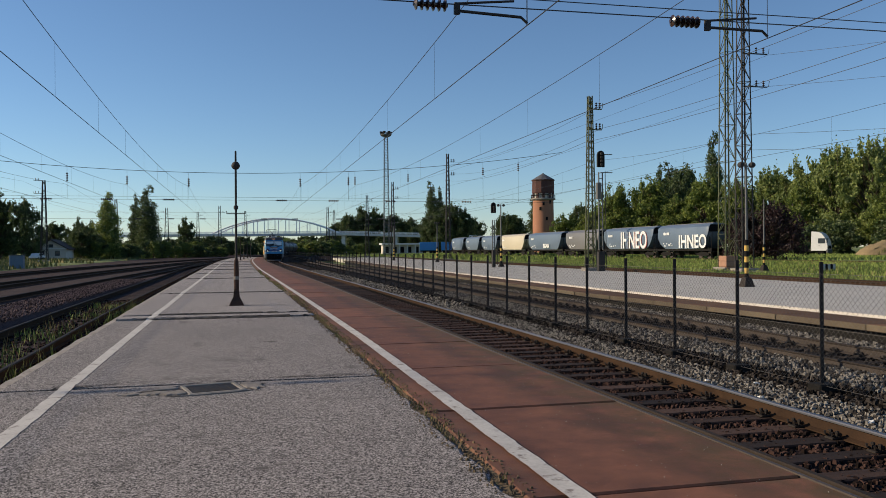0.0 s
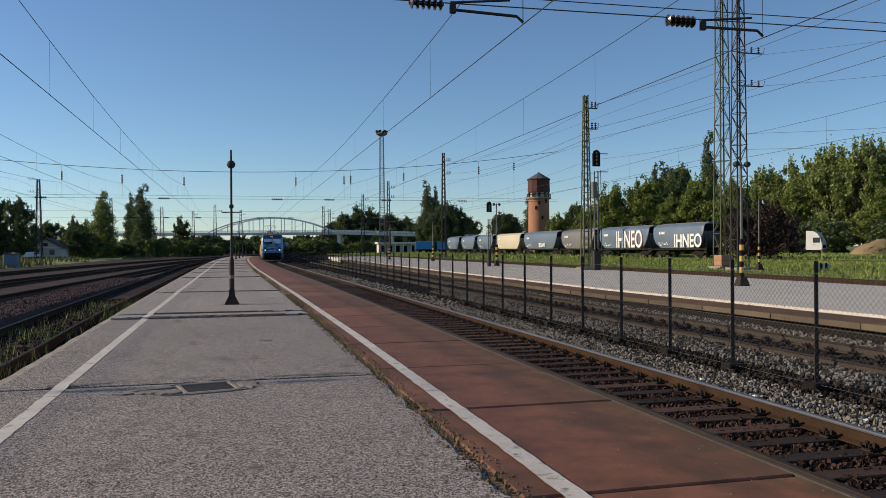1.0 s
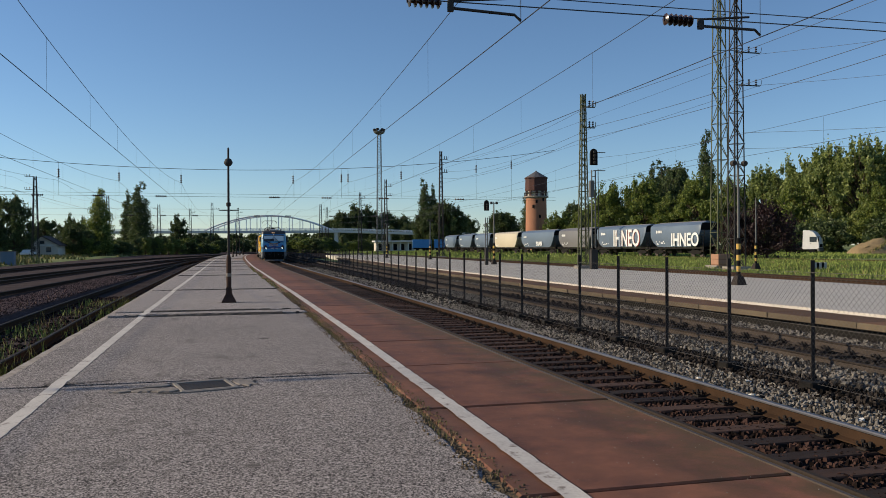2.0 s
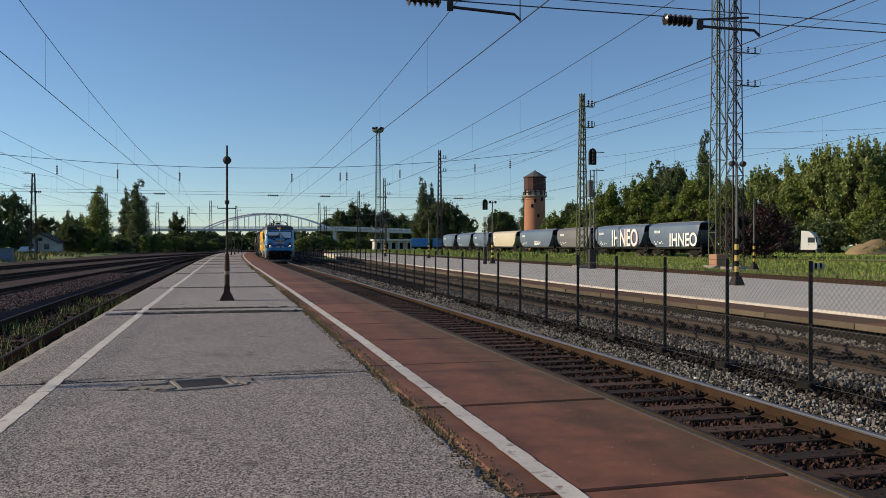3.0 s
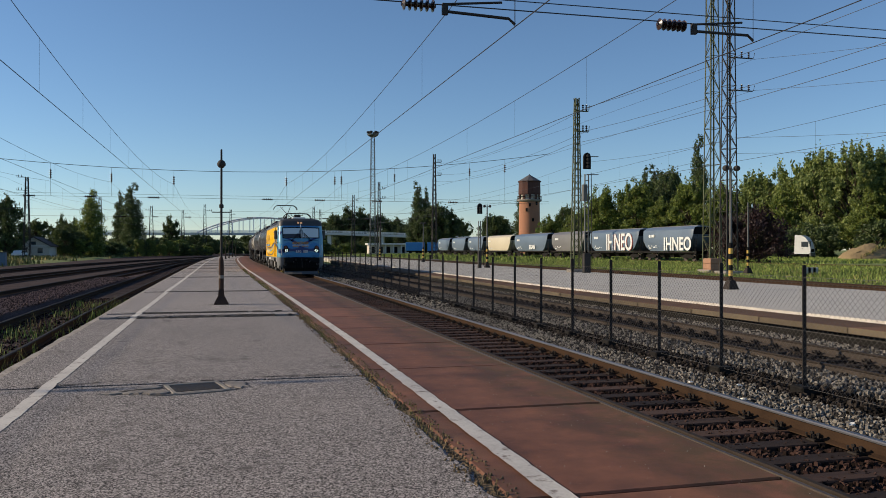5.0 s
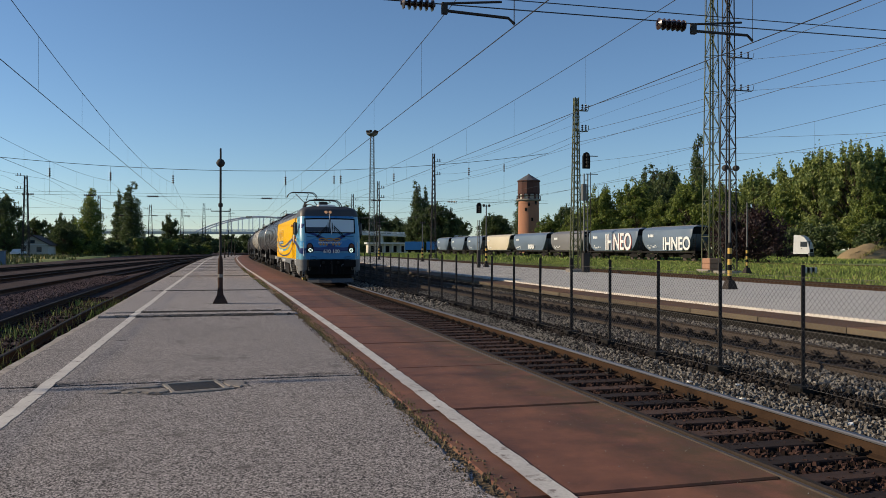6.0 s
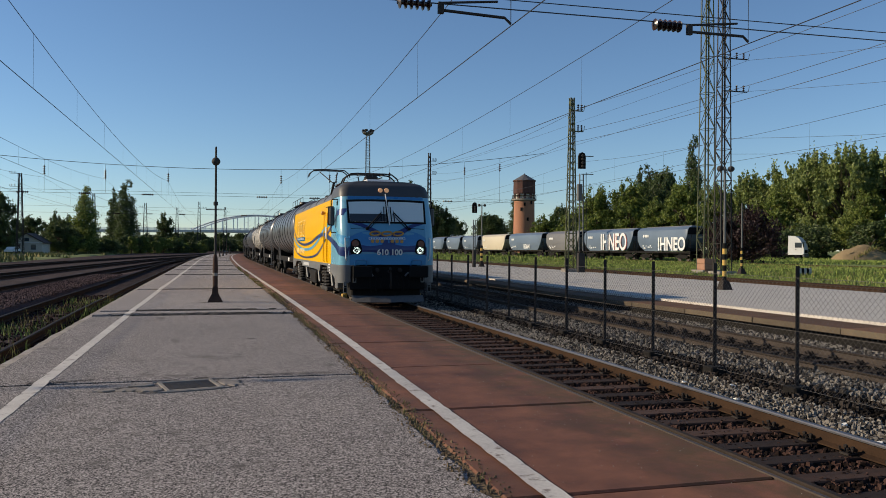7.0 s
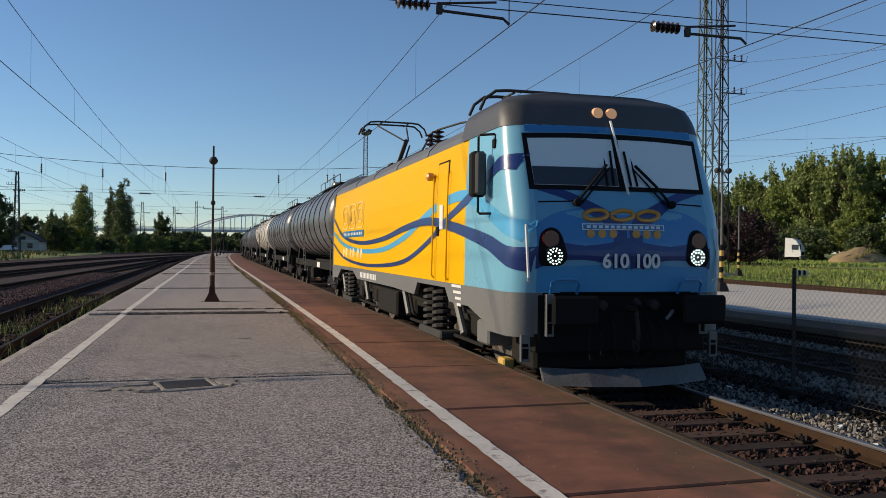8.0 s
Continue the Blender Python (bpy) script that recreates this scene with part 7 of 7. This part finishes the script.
    decal("logo_plate", [(-0.62, 2.075), (-0.05, 2.08), (0.52, 2.075)], [(-0.62, 1.995), (-0.05, 2.0), (0.52, 1.995)], WHITEPAINT, lo, "white-rimmed blue plate", 0.013, 8)
    decal("logo_plate_face", [(-0.605, 2.065), (-0.05, 2.07), (0.505, 2.065)], [(-0.605, 2.005), (-0.05, 2.01), (0.505, 2.005)], L_BLUE, lo, "", 0.017, 8)
    g = Geo()
    for k in range(13):
        x = -0.56 + 0.08 * k
        g.box(x, x + 0.05, front_y(x, 2.03) - 0.022, front_y(x, 2.03) - 0.018, 2.02, 2.055)
    tagged(part("plate_marks", g, WHITEPAINT, lo), kind="stuff")
    letters("running_number", "610 100", 0.245, WHITEPAINT, lo, Matrix.Translation((0.02, front_y(0, 1.6) - 0.03, 1.53)) @ pose(0, 0, 0, 90, 0, 0), "white running number", 0.004, 0.006)
    # buffer beam, buffers, hook, hoses, plough, steps
    part("buffer_beam", Geo().box(-1.18, 1.18, 0.08, 0.4, 0.45, 1.20, 0.03), BLACK, lo, "black buffer beam")
    for s in (-1, 1):
        bf = part("buffer", Geo().lathe([(0.13, 0.1), (0.13, -0.15), (0.09, -0.16), (0.09, -0.32), (0.02, -0.32)], 16, (s * 0.875, 0, 1.03), "y"), BLACK, lo, "black buffer", smooth=40)
        part("buffer_head", Geo().box(s * 0.875 - 0.30, s * 0.875 + 0.30, -0.40, -0.33, 0.84, 1.2, 0.05), BLACK, bf)
        for nm, px, y0, z0, z1, w in (("step_plate", 1.06, -0.05, 0.68, 1.20, 0.05), ("lower_step", 1.32, 0.10, 0.36, 0.70, 0.06)):
            st = part(nm, Geo().box(s * px - w, s * px + w, y0 + 0.02, y0 + 0.05, z0, z1), BLACK, lo, "dark step recess")
            fr = Geo()
            for dx in (-w, w - 0.018):
                fr.box(s * px + dx, s * px + dx + 0.018, y0, y0 + 0.06, z0, z1, 0.004)
            for zz, hz in ((z0, 0.03), (z0 + 0.16, 0.02), (z1 - 0.12, 0.12)):
                fr.box(s * px - w + 0.019, s * px + w - 0.019, y0 + 0.001, y0 + 0.058, zz, zz + hz, 0.004)
            part("step_frame", fr, L_GREY, st, "grey step frame")
        part("corner_skirt", Geo().loft([[(s * x, front_y(x, 1.0) + yy, z) for x in (1.21, 1.16, 1.11)] + [(s * x, front_y(x, 1.0) + yy + 0.03, z) for x in (1.11, 1.16, 1.21)] for z, yy in ((0.70, 0.0), (1.21, 0.0))]), L_GREY, lo, "grey skirt return")
        part("air_cock", Geo().tube([(s * 0.62, -0.05, 0.98), (s * 0.55, -0.12, 0.95), (s * 0.5, -0.1, 0.88)], 0.025, 6), L_GREY, lo)
        part("jumper_socket", Geo().lathe([(0.02, -0.08), (0.06, -0.07), (0.07, 0.0), (0.07, 0.06)], 12, (s * 0.36, 0.0, 1.06), "y"), IRON, lo, smooth=40)
        for k, x in enumerate((0.25, 0.42, 0.58)):
            part("hose", Geo().tube(smooth_curve([(s * x, 0, 0.88), (s * x, -0.14, 0.8), (s * (x + 0.02), -0.18, 0.55), (s * (x - 0.05), -0.1, 0.38)], 10), 0.022, 6), BLACK, lo, "brake hose")
    part("hook", Geo().tube([(0, 0.0, 1.02), (0, -0.22, 1.02), (0, -0.3, 1.08), (0, -0.22, 1.13)], 0.04, 6), IRON, lo)
    part("screw_coupling", Geo().tube(smooth_curve([(0.02, -0.2, 1.0), (0.03, -0.24, 0.7), (0.05, -0.16, 0.5), (0.03, -0.1, 0.62)], 12), 0.03, 6), IRON, lo)
    pg = Geo()
    top = [(-1.12, 0.02), (-0.6, -0.2), (0, -0.32), (0.6, -0.2), (1.12, 0.02)]
    pg.loft([[(x, y + 0.08, 0.28) for x, y in top] + [(x, y + 0.12, 0.28) for x, y in top[::-1]],
             [(x, y, 0.19) for x, y in top] + [(x, y + 0.06, 0.19) for x, y in top[::-1]],
             [(x, y - 0.08, 0.09) for x, y in top] + [(x, y + 0.02, 0.09) for x, y in top[::-1]]])
    part("plough", pg, PLOUGH, lo, "grey rail guard plough")
    part("under_box", Geo().box(-1.1, 1.1, 0.35, 1.2, 0.2, 0.7, 0.04), L_UNDER, lo)
    part("frame", Geo().box(-1.25, 1.25, 0.5, 16.2, 0.75, 1.2), L_UNDER, lo, "dark underframe")
    for s in (-1, 1):
        part("battery_box", Geo().box(s * 1.15 - 0.3, s * 1.15 + 0.3, 7.0, 9.0, 0.35, 0.85, 0.04), L_UNDER, lo)
        part("sand_box", Geo().box(s * 1.22 - 0.2, s * 1.22 + 0.18, 1.25, 1.75, 0.42, 0.75, 0.03), L_GREY, lo, "grey sand box")
        part("yellow_magnet", Geo().box(s * 1.2 - 0.08, s * 1.2 + 0.08, 1.0, 1.25, 0.12, 0.28, 0.02), YELLOWPAINT, lo, "yellow signal magnet")
    # bogies
    for y0 in (2.35, 10.45):
        for s in (-1, 1):
            fr = Geo()
            fr.box(s * 1.12 - 0.09, s * 1.12 + 0.09, y0 - 0.5, y0 + 4.6, 0.62, 0.84, 0.03)
            for k in range(3):
                ya = y0 + 2.05 * k
                fr.box(s * 1.12 - 0.13, s * 1.12 + 0.13, ya - 0.26, ya + 0.26, 0.42, 0.78, 0.05)
            bf = part("bogie_frame", fr, L_UNDER, lo, "dark bogie frame")
            for ya in (y0 + 2.0 + (0.0 if y0 < 5 else 1.2),):
                sp = Geo()
                spring(sp, s * 1.28, ya - 0.31, 0.38, 1.06, 0.16, 6, 0.040)
                spring(sp, s * 1.28, ya + 0.31, 0.38, 1.06, 0.16, 6, 0.040)
                part("coil_spring", sp, SPRING, bf, "heavy coil springs")
                part("spring_seat", Geo().box(s * 1.25 - 0.2, s * 1.25 + 0.2, ya - 0.75, ya + 0.75, 0.24, 0.38, 0.03), SPRING, bf)
                for dy in (-0.31, 0.31):
                    part("spring_core", Geo().lathe([(0.07, 0.38), (0.07, 1.0)], 10, (s * 1.28, ya + dy, 0)), L_UNDER, bf)
            for ya in (y0 + 0.2, y0 + 3.9):
                part("damper", Geo().tube([(s * 1.36, ya, 0.45), (s * 1.36, ya + 0.5, 1.0)], 0.055, 8), L_GREY, bf)
            part("brake_rod", Geo().tube([(s * 1.2, y0 - 0.3, 0.32), (s * 1.2, y0 + 4.4, 0.32)], 0.03, 6), L_UNDER, bf)
        for k in range(3):
            wheelset(lo, y0 + 2.05 * k, 0.61)
    # roof gear
    part("roof_unit", Geo().box(-0.5, 0.45, 1.45, 2.3, 3.78, 3.98, 0.08), WHITEPAINT, lo, "white roof housing")

    def pantograph(y, up):
        base = Geo()
        for sx_ in (-0.5, 0.5):
            base.tube([(sx_, y - 0.9, 3.98), (sx_, y + 0.9, 3.98)], 0.035, 6)
        for dy in (-0.9, 0.0, 0.9):
            base.tube([(-0.5, y + dy, 3.98), (0.5, y + dy, 3.98)], 0.03, 6)
        pn = part("pantograph", base, DARKSTEEL, lo, "raised pantograph" if up else "folded pantograph")
        for sx_ in (-0.5, 0.5):
            for dy in (-0.8, 0.8):
                part("roof_insulator", insulator(Geo(), (sx_, y + dy, 3.69), 0.27, 0.09, 3), CERAMIC, pn, smooth=40)
        head = 5.46 if up else 4.3
        foot, knee = ((y + 0.6, 4.0), (y - 0.75, 4.72)) if up else ((y - 0.75, 4.0), (y + 1.25, 4.12))
        hy = y + 1.1 if up else y - 0.6
        arm = Geo()
        arm.tube([(0, *foot), (0, *knee)], 0.06, 6)
        arm.tube([(0.12, foot[0] - 0.2, 4.0), (0.12, knee[0] + 0.1, knee[1] - 0.12)], 0.025, 5)
        arm.box(-0.22, 0.22, foot[0] - 0.2, foot[0] + 0.15, 3.98, 4.22, 0.04)
        for dy in (-0.75, -0.3, 0.3):
            arm.box(-0.1, 0.1, y + dy - 0.08, y + dy + 0.08, 3.98, 4.2, 0.03)
        for sx_ in (-1, 1):
            arm.tube([(sx_ * 0.06, knee[0], knee[1]), (sx_ * 0.42, hy, head - 0.1)], 0.024, 5)
        part("arm", arm, DARKSTEEL, pn)
        hd = Geo()
        for dy in (-0.28, 0.28):
            pts = [(-0.98, hy + dy, head - 0.34), (-0.9, hy + dy, head - 0.16), (-0.72, hy + dy, head - 0.02), (-0.5, hy + dy, head), (0.5, hy + dy, head), (0.72, hy + dy, head - 0.02), (0.9, hy + dy, head - 0.16), (0.98, hy + dy, head - 0.34)]
            hd.tube(pts, 0.026, 6)
        for sx_ in (-0.4, 0.4):
            hd.tube([(sx_, hy - 0.28, head - 0.03), (sx_, hy + 0.28, head - 0.03)], 0.02, 5)
        part("collector_head", hd, DARKSTEEL, pn)
    pantograph(3.95, False)
    pantograph(13.4, True)
    for y in (7.4, 8.0):
        part("roof_insulator", insulator(Geo(), (-0.5, y, 3.69), 0.58, 0.14, 6), CERAMIC, lo, "large ribbed roof insulator", smooth=40)
    part("breaker", Geo().box(-0.35, 0.4, 5.5, 6.2, 3.69, 4.1, 0.06), L_GREY, lo)
    for y in (5.4, 6.0, 9.4, 10.6):
        part("roof_insulator", insulator(Geo(), (-0.35, y, 3.69), 0.35, 0.09, 4), CERAMIC, lo, smooth=40)
    part("roof_bar", Geo().tube([(-0.35, 4.6, 4.07), (-0.35, 6.2, 4.25), (-0.5, 7.4, 4.27), (-0.5, 8.0, 4.27), (-0.35, 9.4, 4.07), (-0.35, 13.6, 4.05)], 0.022, 6), DARKSTEEL, lo, "high-voltage roof bar")
    part("horn", Geo().lathe([(0.03, 0.4), (0.05, 0.1), (0.1, 0.0), (0.09, 0.0)], 10, (0.85, 1.6, 3.82), "y"), DARKSTEEL, lo)
    TRAIN.append((lo, 0.0, 2.0, 12.0))
    return lo


def freight_bogie(w, y, label="dark freight bogie"):
    for s in (-1, 1):
        g = Geo()
        g.loft([[(s * 1.02 - 0.07, y + a, b), (s * 1.02 + 0.07, y + a, b), (s * 1.02 + 0.07, y + a, b + c), (s * 1.02 - 0.07, y + a, b + c)]
                for a, b, c in ((-1.25, 0.5, 0.14), (-0.7, 0.5, 0.2), (-0.4, 0.34, 0.4), (0.4, 0.34, 0.4), (0.7, 0.5, 0.2), (1.25, 0.5, 0.14))])
        for dy in (-0.9, 0.9):
            g.box(s * 1.04 - 0.1, s * 1.04 + 0.1, y + dy - 0.17, y + dy + 0.17, 0.33, 0.58, 0.04)
        b = part("bogie_frame", g, L_UNDER, w, label)
        sp = Geo()
        for dy in (-0.62, 0.62):
            spring(sp, s * 1.04, y + dy, 0.42, 0.62, 0.075, 3, 0.02)
        part("coil_spring", sp, L_UNDER, b)
    part("bolster", Geo().box(-1.05, 1.05, y - 0.2, y + 0.2, 0.5, 0.9, 0.04), L_UNDER, w)


def tank_wagon(material, label, L=16.9, r=1.47, hoops=8, band=BLACK):
    w = thing("tank_wagon", label, "tank wagon", "tank wagons of the train")
    zc = 1.28 + r
    prof = [(0.02, 0.72), (0.5, 0.73), (0.95, 0.80), (1.25, 0.93), (r - 0.06, 1.1), (r, 1.3), (r, L - 1.3), (r - 0.06, L - 1.1), (1.25, L - 0.93), (0.95, L - 0.80), (0.5, L - 0.73), (0.02, L - 0.72)]
    tank = part("tank", Geo().lathe(prof, 40, (0, 0, zc), "y"), material, w, smooth=35)
    for k in range(hoops):
        y = 1.75 + (L - 3.5) * k / (hoops - 1)
        part("hoop", Geo().lathe([(r - 0.01, -0.04), (r + 0.022, -0.035), (r + 0.022, 0.035), (r - 0.01, 0.04)], 40, (0, y, zc), "y"), band, tank)
    part("dome", Geo().lathe([(0.02, 0.34), (0.3, 0.33), (0.33, 0.28), (0.33, 0)], 16, (0, L / 2, zc + r - 0.04), "z"), material, tank, smooth=40)
    # top walkway with rail
    part("walkway", Geo().box(-0.42, 0.42, L * 0.32, L * 0.68, zc + r + 0.05, zc + r + 0.09), L_UNDER, w, "top walkway grating")
    g = Geo()
    for s in (-0.42, 0.42):
        g.tube([(s, L * 0.32, zc + r + 0.4), (s, L * 0.68, zc + r + 0.4)], 0.016, 5)
        for k in range(5):
            y = L * (0.32 + 0.09 * k)
            g.tube([(s, y, zc + r - 0.03), (s, y, zc + r + 0.4)], 0.014, 5)
    part("walkway_rail", g, L_UNDER, w)
    # frame
    g = Geo()
    for s in (-1, 1):
        g.box(s * 1.05 - 0.06, s * 1.05 + 0.06, 0.62, L - 0.62, 0.92, 1.2)
    g.box(-1.3, 1.3, 0.6, 0.78, 0.85, 1.25)
    g.box(-1.3, 1.3, L - 0.78, L - 0.6, 0.85, 1.25)
    g.box(-0.3, 0.3, 0.7, L - 0.7, 0.9, 1.2)
    part("frame", g, L_UNDER, w, "dark wagon frame")
    for y in (2.4, L - 2.4):
        g = Geo()
        n = 12
        g.loft([[(1.3 * math.sin(a), yy, zc - (r + 0.01) * math.cos(a) if True else 0) for a in [(-0.95 + 1.9 * i / n) for i in range(n + 1)]] + [(1.15, yy, 1.0), (-1.15, yy, 1.0)] for yy in (y - 0.2, y + 0.2)])
        part("saddle", g, L_UNDER, w, "tank saddle")
        freight_bogie(w, y)
        for dy in (-0.9, 0.9):
            wheelset(w, y + dy, 0.46)
    for s in (-1, 1):
        for y, d in ((0.6, -1), (L - 0.6, 1)):
            bf = part("buffer", Geo().lathe([(0.12, 0), (0.12, d * 0.3), (0.08, d * 0.31), (0.08, d * 0.5), (0.22, d * 0.51), (0.22, d * 0.55), (0.02, d * 0.56)], 12, (s * 0.875, y, 1.05), "y"), L_UNDER, w, smooth=40)
        # ladder and end platform
        for y in (L / 2 - 0.3,):
            g = Geo()
            for dy in (0, 0.6):
                g.tube([(s * 1.42, y + dy, 0.75), (s * 1.53, y + dy, zc), (s * 1.1, y + dy, zc + r - 0.35), (s * 0.45, y + dy, zc + r + 0.08)], 0.02, 5)
            for k in range(7):
                z = 0.8 + 0.3 * k
                x = float(np.interp(z, [0.75, zc], [1.42, 1.53]))
                g.tube([(s * x, y, z), (s * x, y + 0.6, z)], 0.014, 5)
            part("ladder", g, L_GREY, w, "grey side ladder")
        part("valve_box", Geo().box(s * 1.1 - 0.22, s * 1.1 + 0.22, L / 2 - 1.9, L / 2 - 1.2, 0.55, 0.95, 0.04), L_UNDER, w)
        g = Geo()
        for y in (0.72, 1.5):
            g.tube([(s * 1.3, y, 0.5), (s * 1.3, y, 2.1)], 0.02, 5)
        g.tube([(s * 1.3, 0.72, 2.1), (s * 1.3, 1.5, 2.1)], 0.02, 5)
        g.box(s * 1.3 - 0.12, s * 1.3 + 0.12, 0.7, 1.1, 0.5, 0.53)
        part("end_step", g, L_GREY, w, "pale end step and rail")
        part("data_plate", Geo().box(s * 1.11 - 0.008, s * 1.11 + 0.008, 6.0, 6.9, 0.95, 1.16), WHITEPAINT, w, "small pale data plate")
    part("end_platform", Geo().box(-1.25, 1.25, 0.62, 1.15, 1.24, 1.28), L_UNDER, w)
    return w


def build_train():
    build_loco()
    kinds = [(TANK, "dark grey tank wagon with black hoops", 9), (TANK, "dark grey tank wagon with black hoops", 9), (TANK_PALE, "pale dusty tank wagon with dark hoops", 7),
             (TANK_DARK, "black tank wagon with hoops", 6), (TANK, "dark grey tank wagon with black hoops", 8), (TANK_DARK, "black tank wagon with hoops", 6),
             (TANK, "dark grey tank wagon with black hoops", 9), (TANK, "dark grey tank wagon with black hoops", 9)]
    back = 16.85
    for m, lab, h in kinds:
        TRAIN.append((tank_wagon(m, lab, hoops=h, band=BLACK if m is not TANK_DARK else HOPPER_G), back, 2.4, 14.5))
        back += 16.9 + 0.15


build_train()


# ---------------------------------------------------------------- motion
FRONT_END, SPEED = 9.2, 15.3


def vehicle_pose(y, da, db):
    """Pose on the main track for a vehicle whose bogies stand da and db behind its front at y."""
    a, b = y + da, y + db
    ang = math.atan2(MAIN(b) - MAIN(a), b - a)
    return pose(MAIN(a) - da * math.sin(ang) - 0.04, y, RAILTOP, 0, 0, -math.degrees(ang))


def motions():
    for ob, back, da, db in TRAIN:
        walk(ob, [(0.5 * k, vehicle_pose(FRONT_END + back + SPEED * (8.0 - 0.5 * k), da, db)) for k in range(17)])
    for ob, y, r in WHEELS:
        turn = math.degrees(SPEED / FPS / r)
        walk(ob, [(k / FPS, pose(0, y, r, turn * k, 0, 0)) for k in range(241)])


motions()
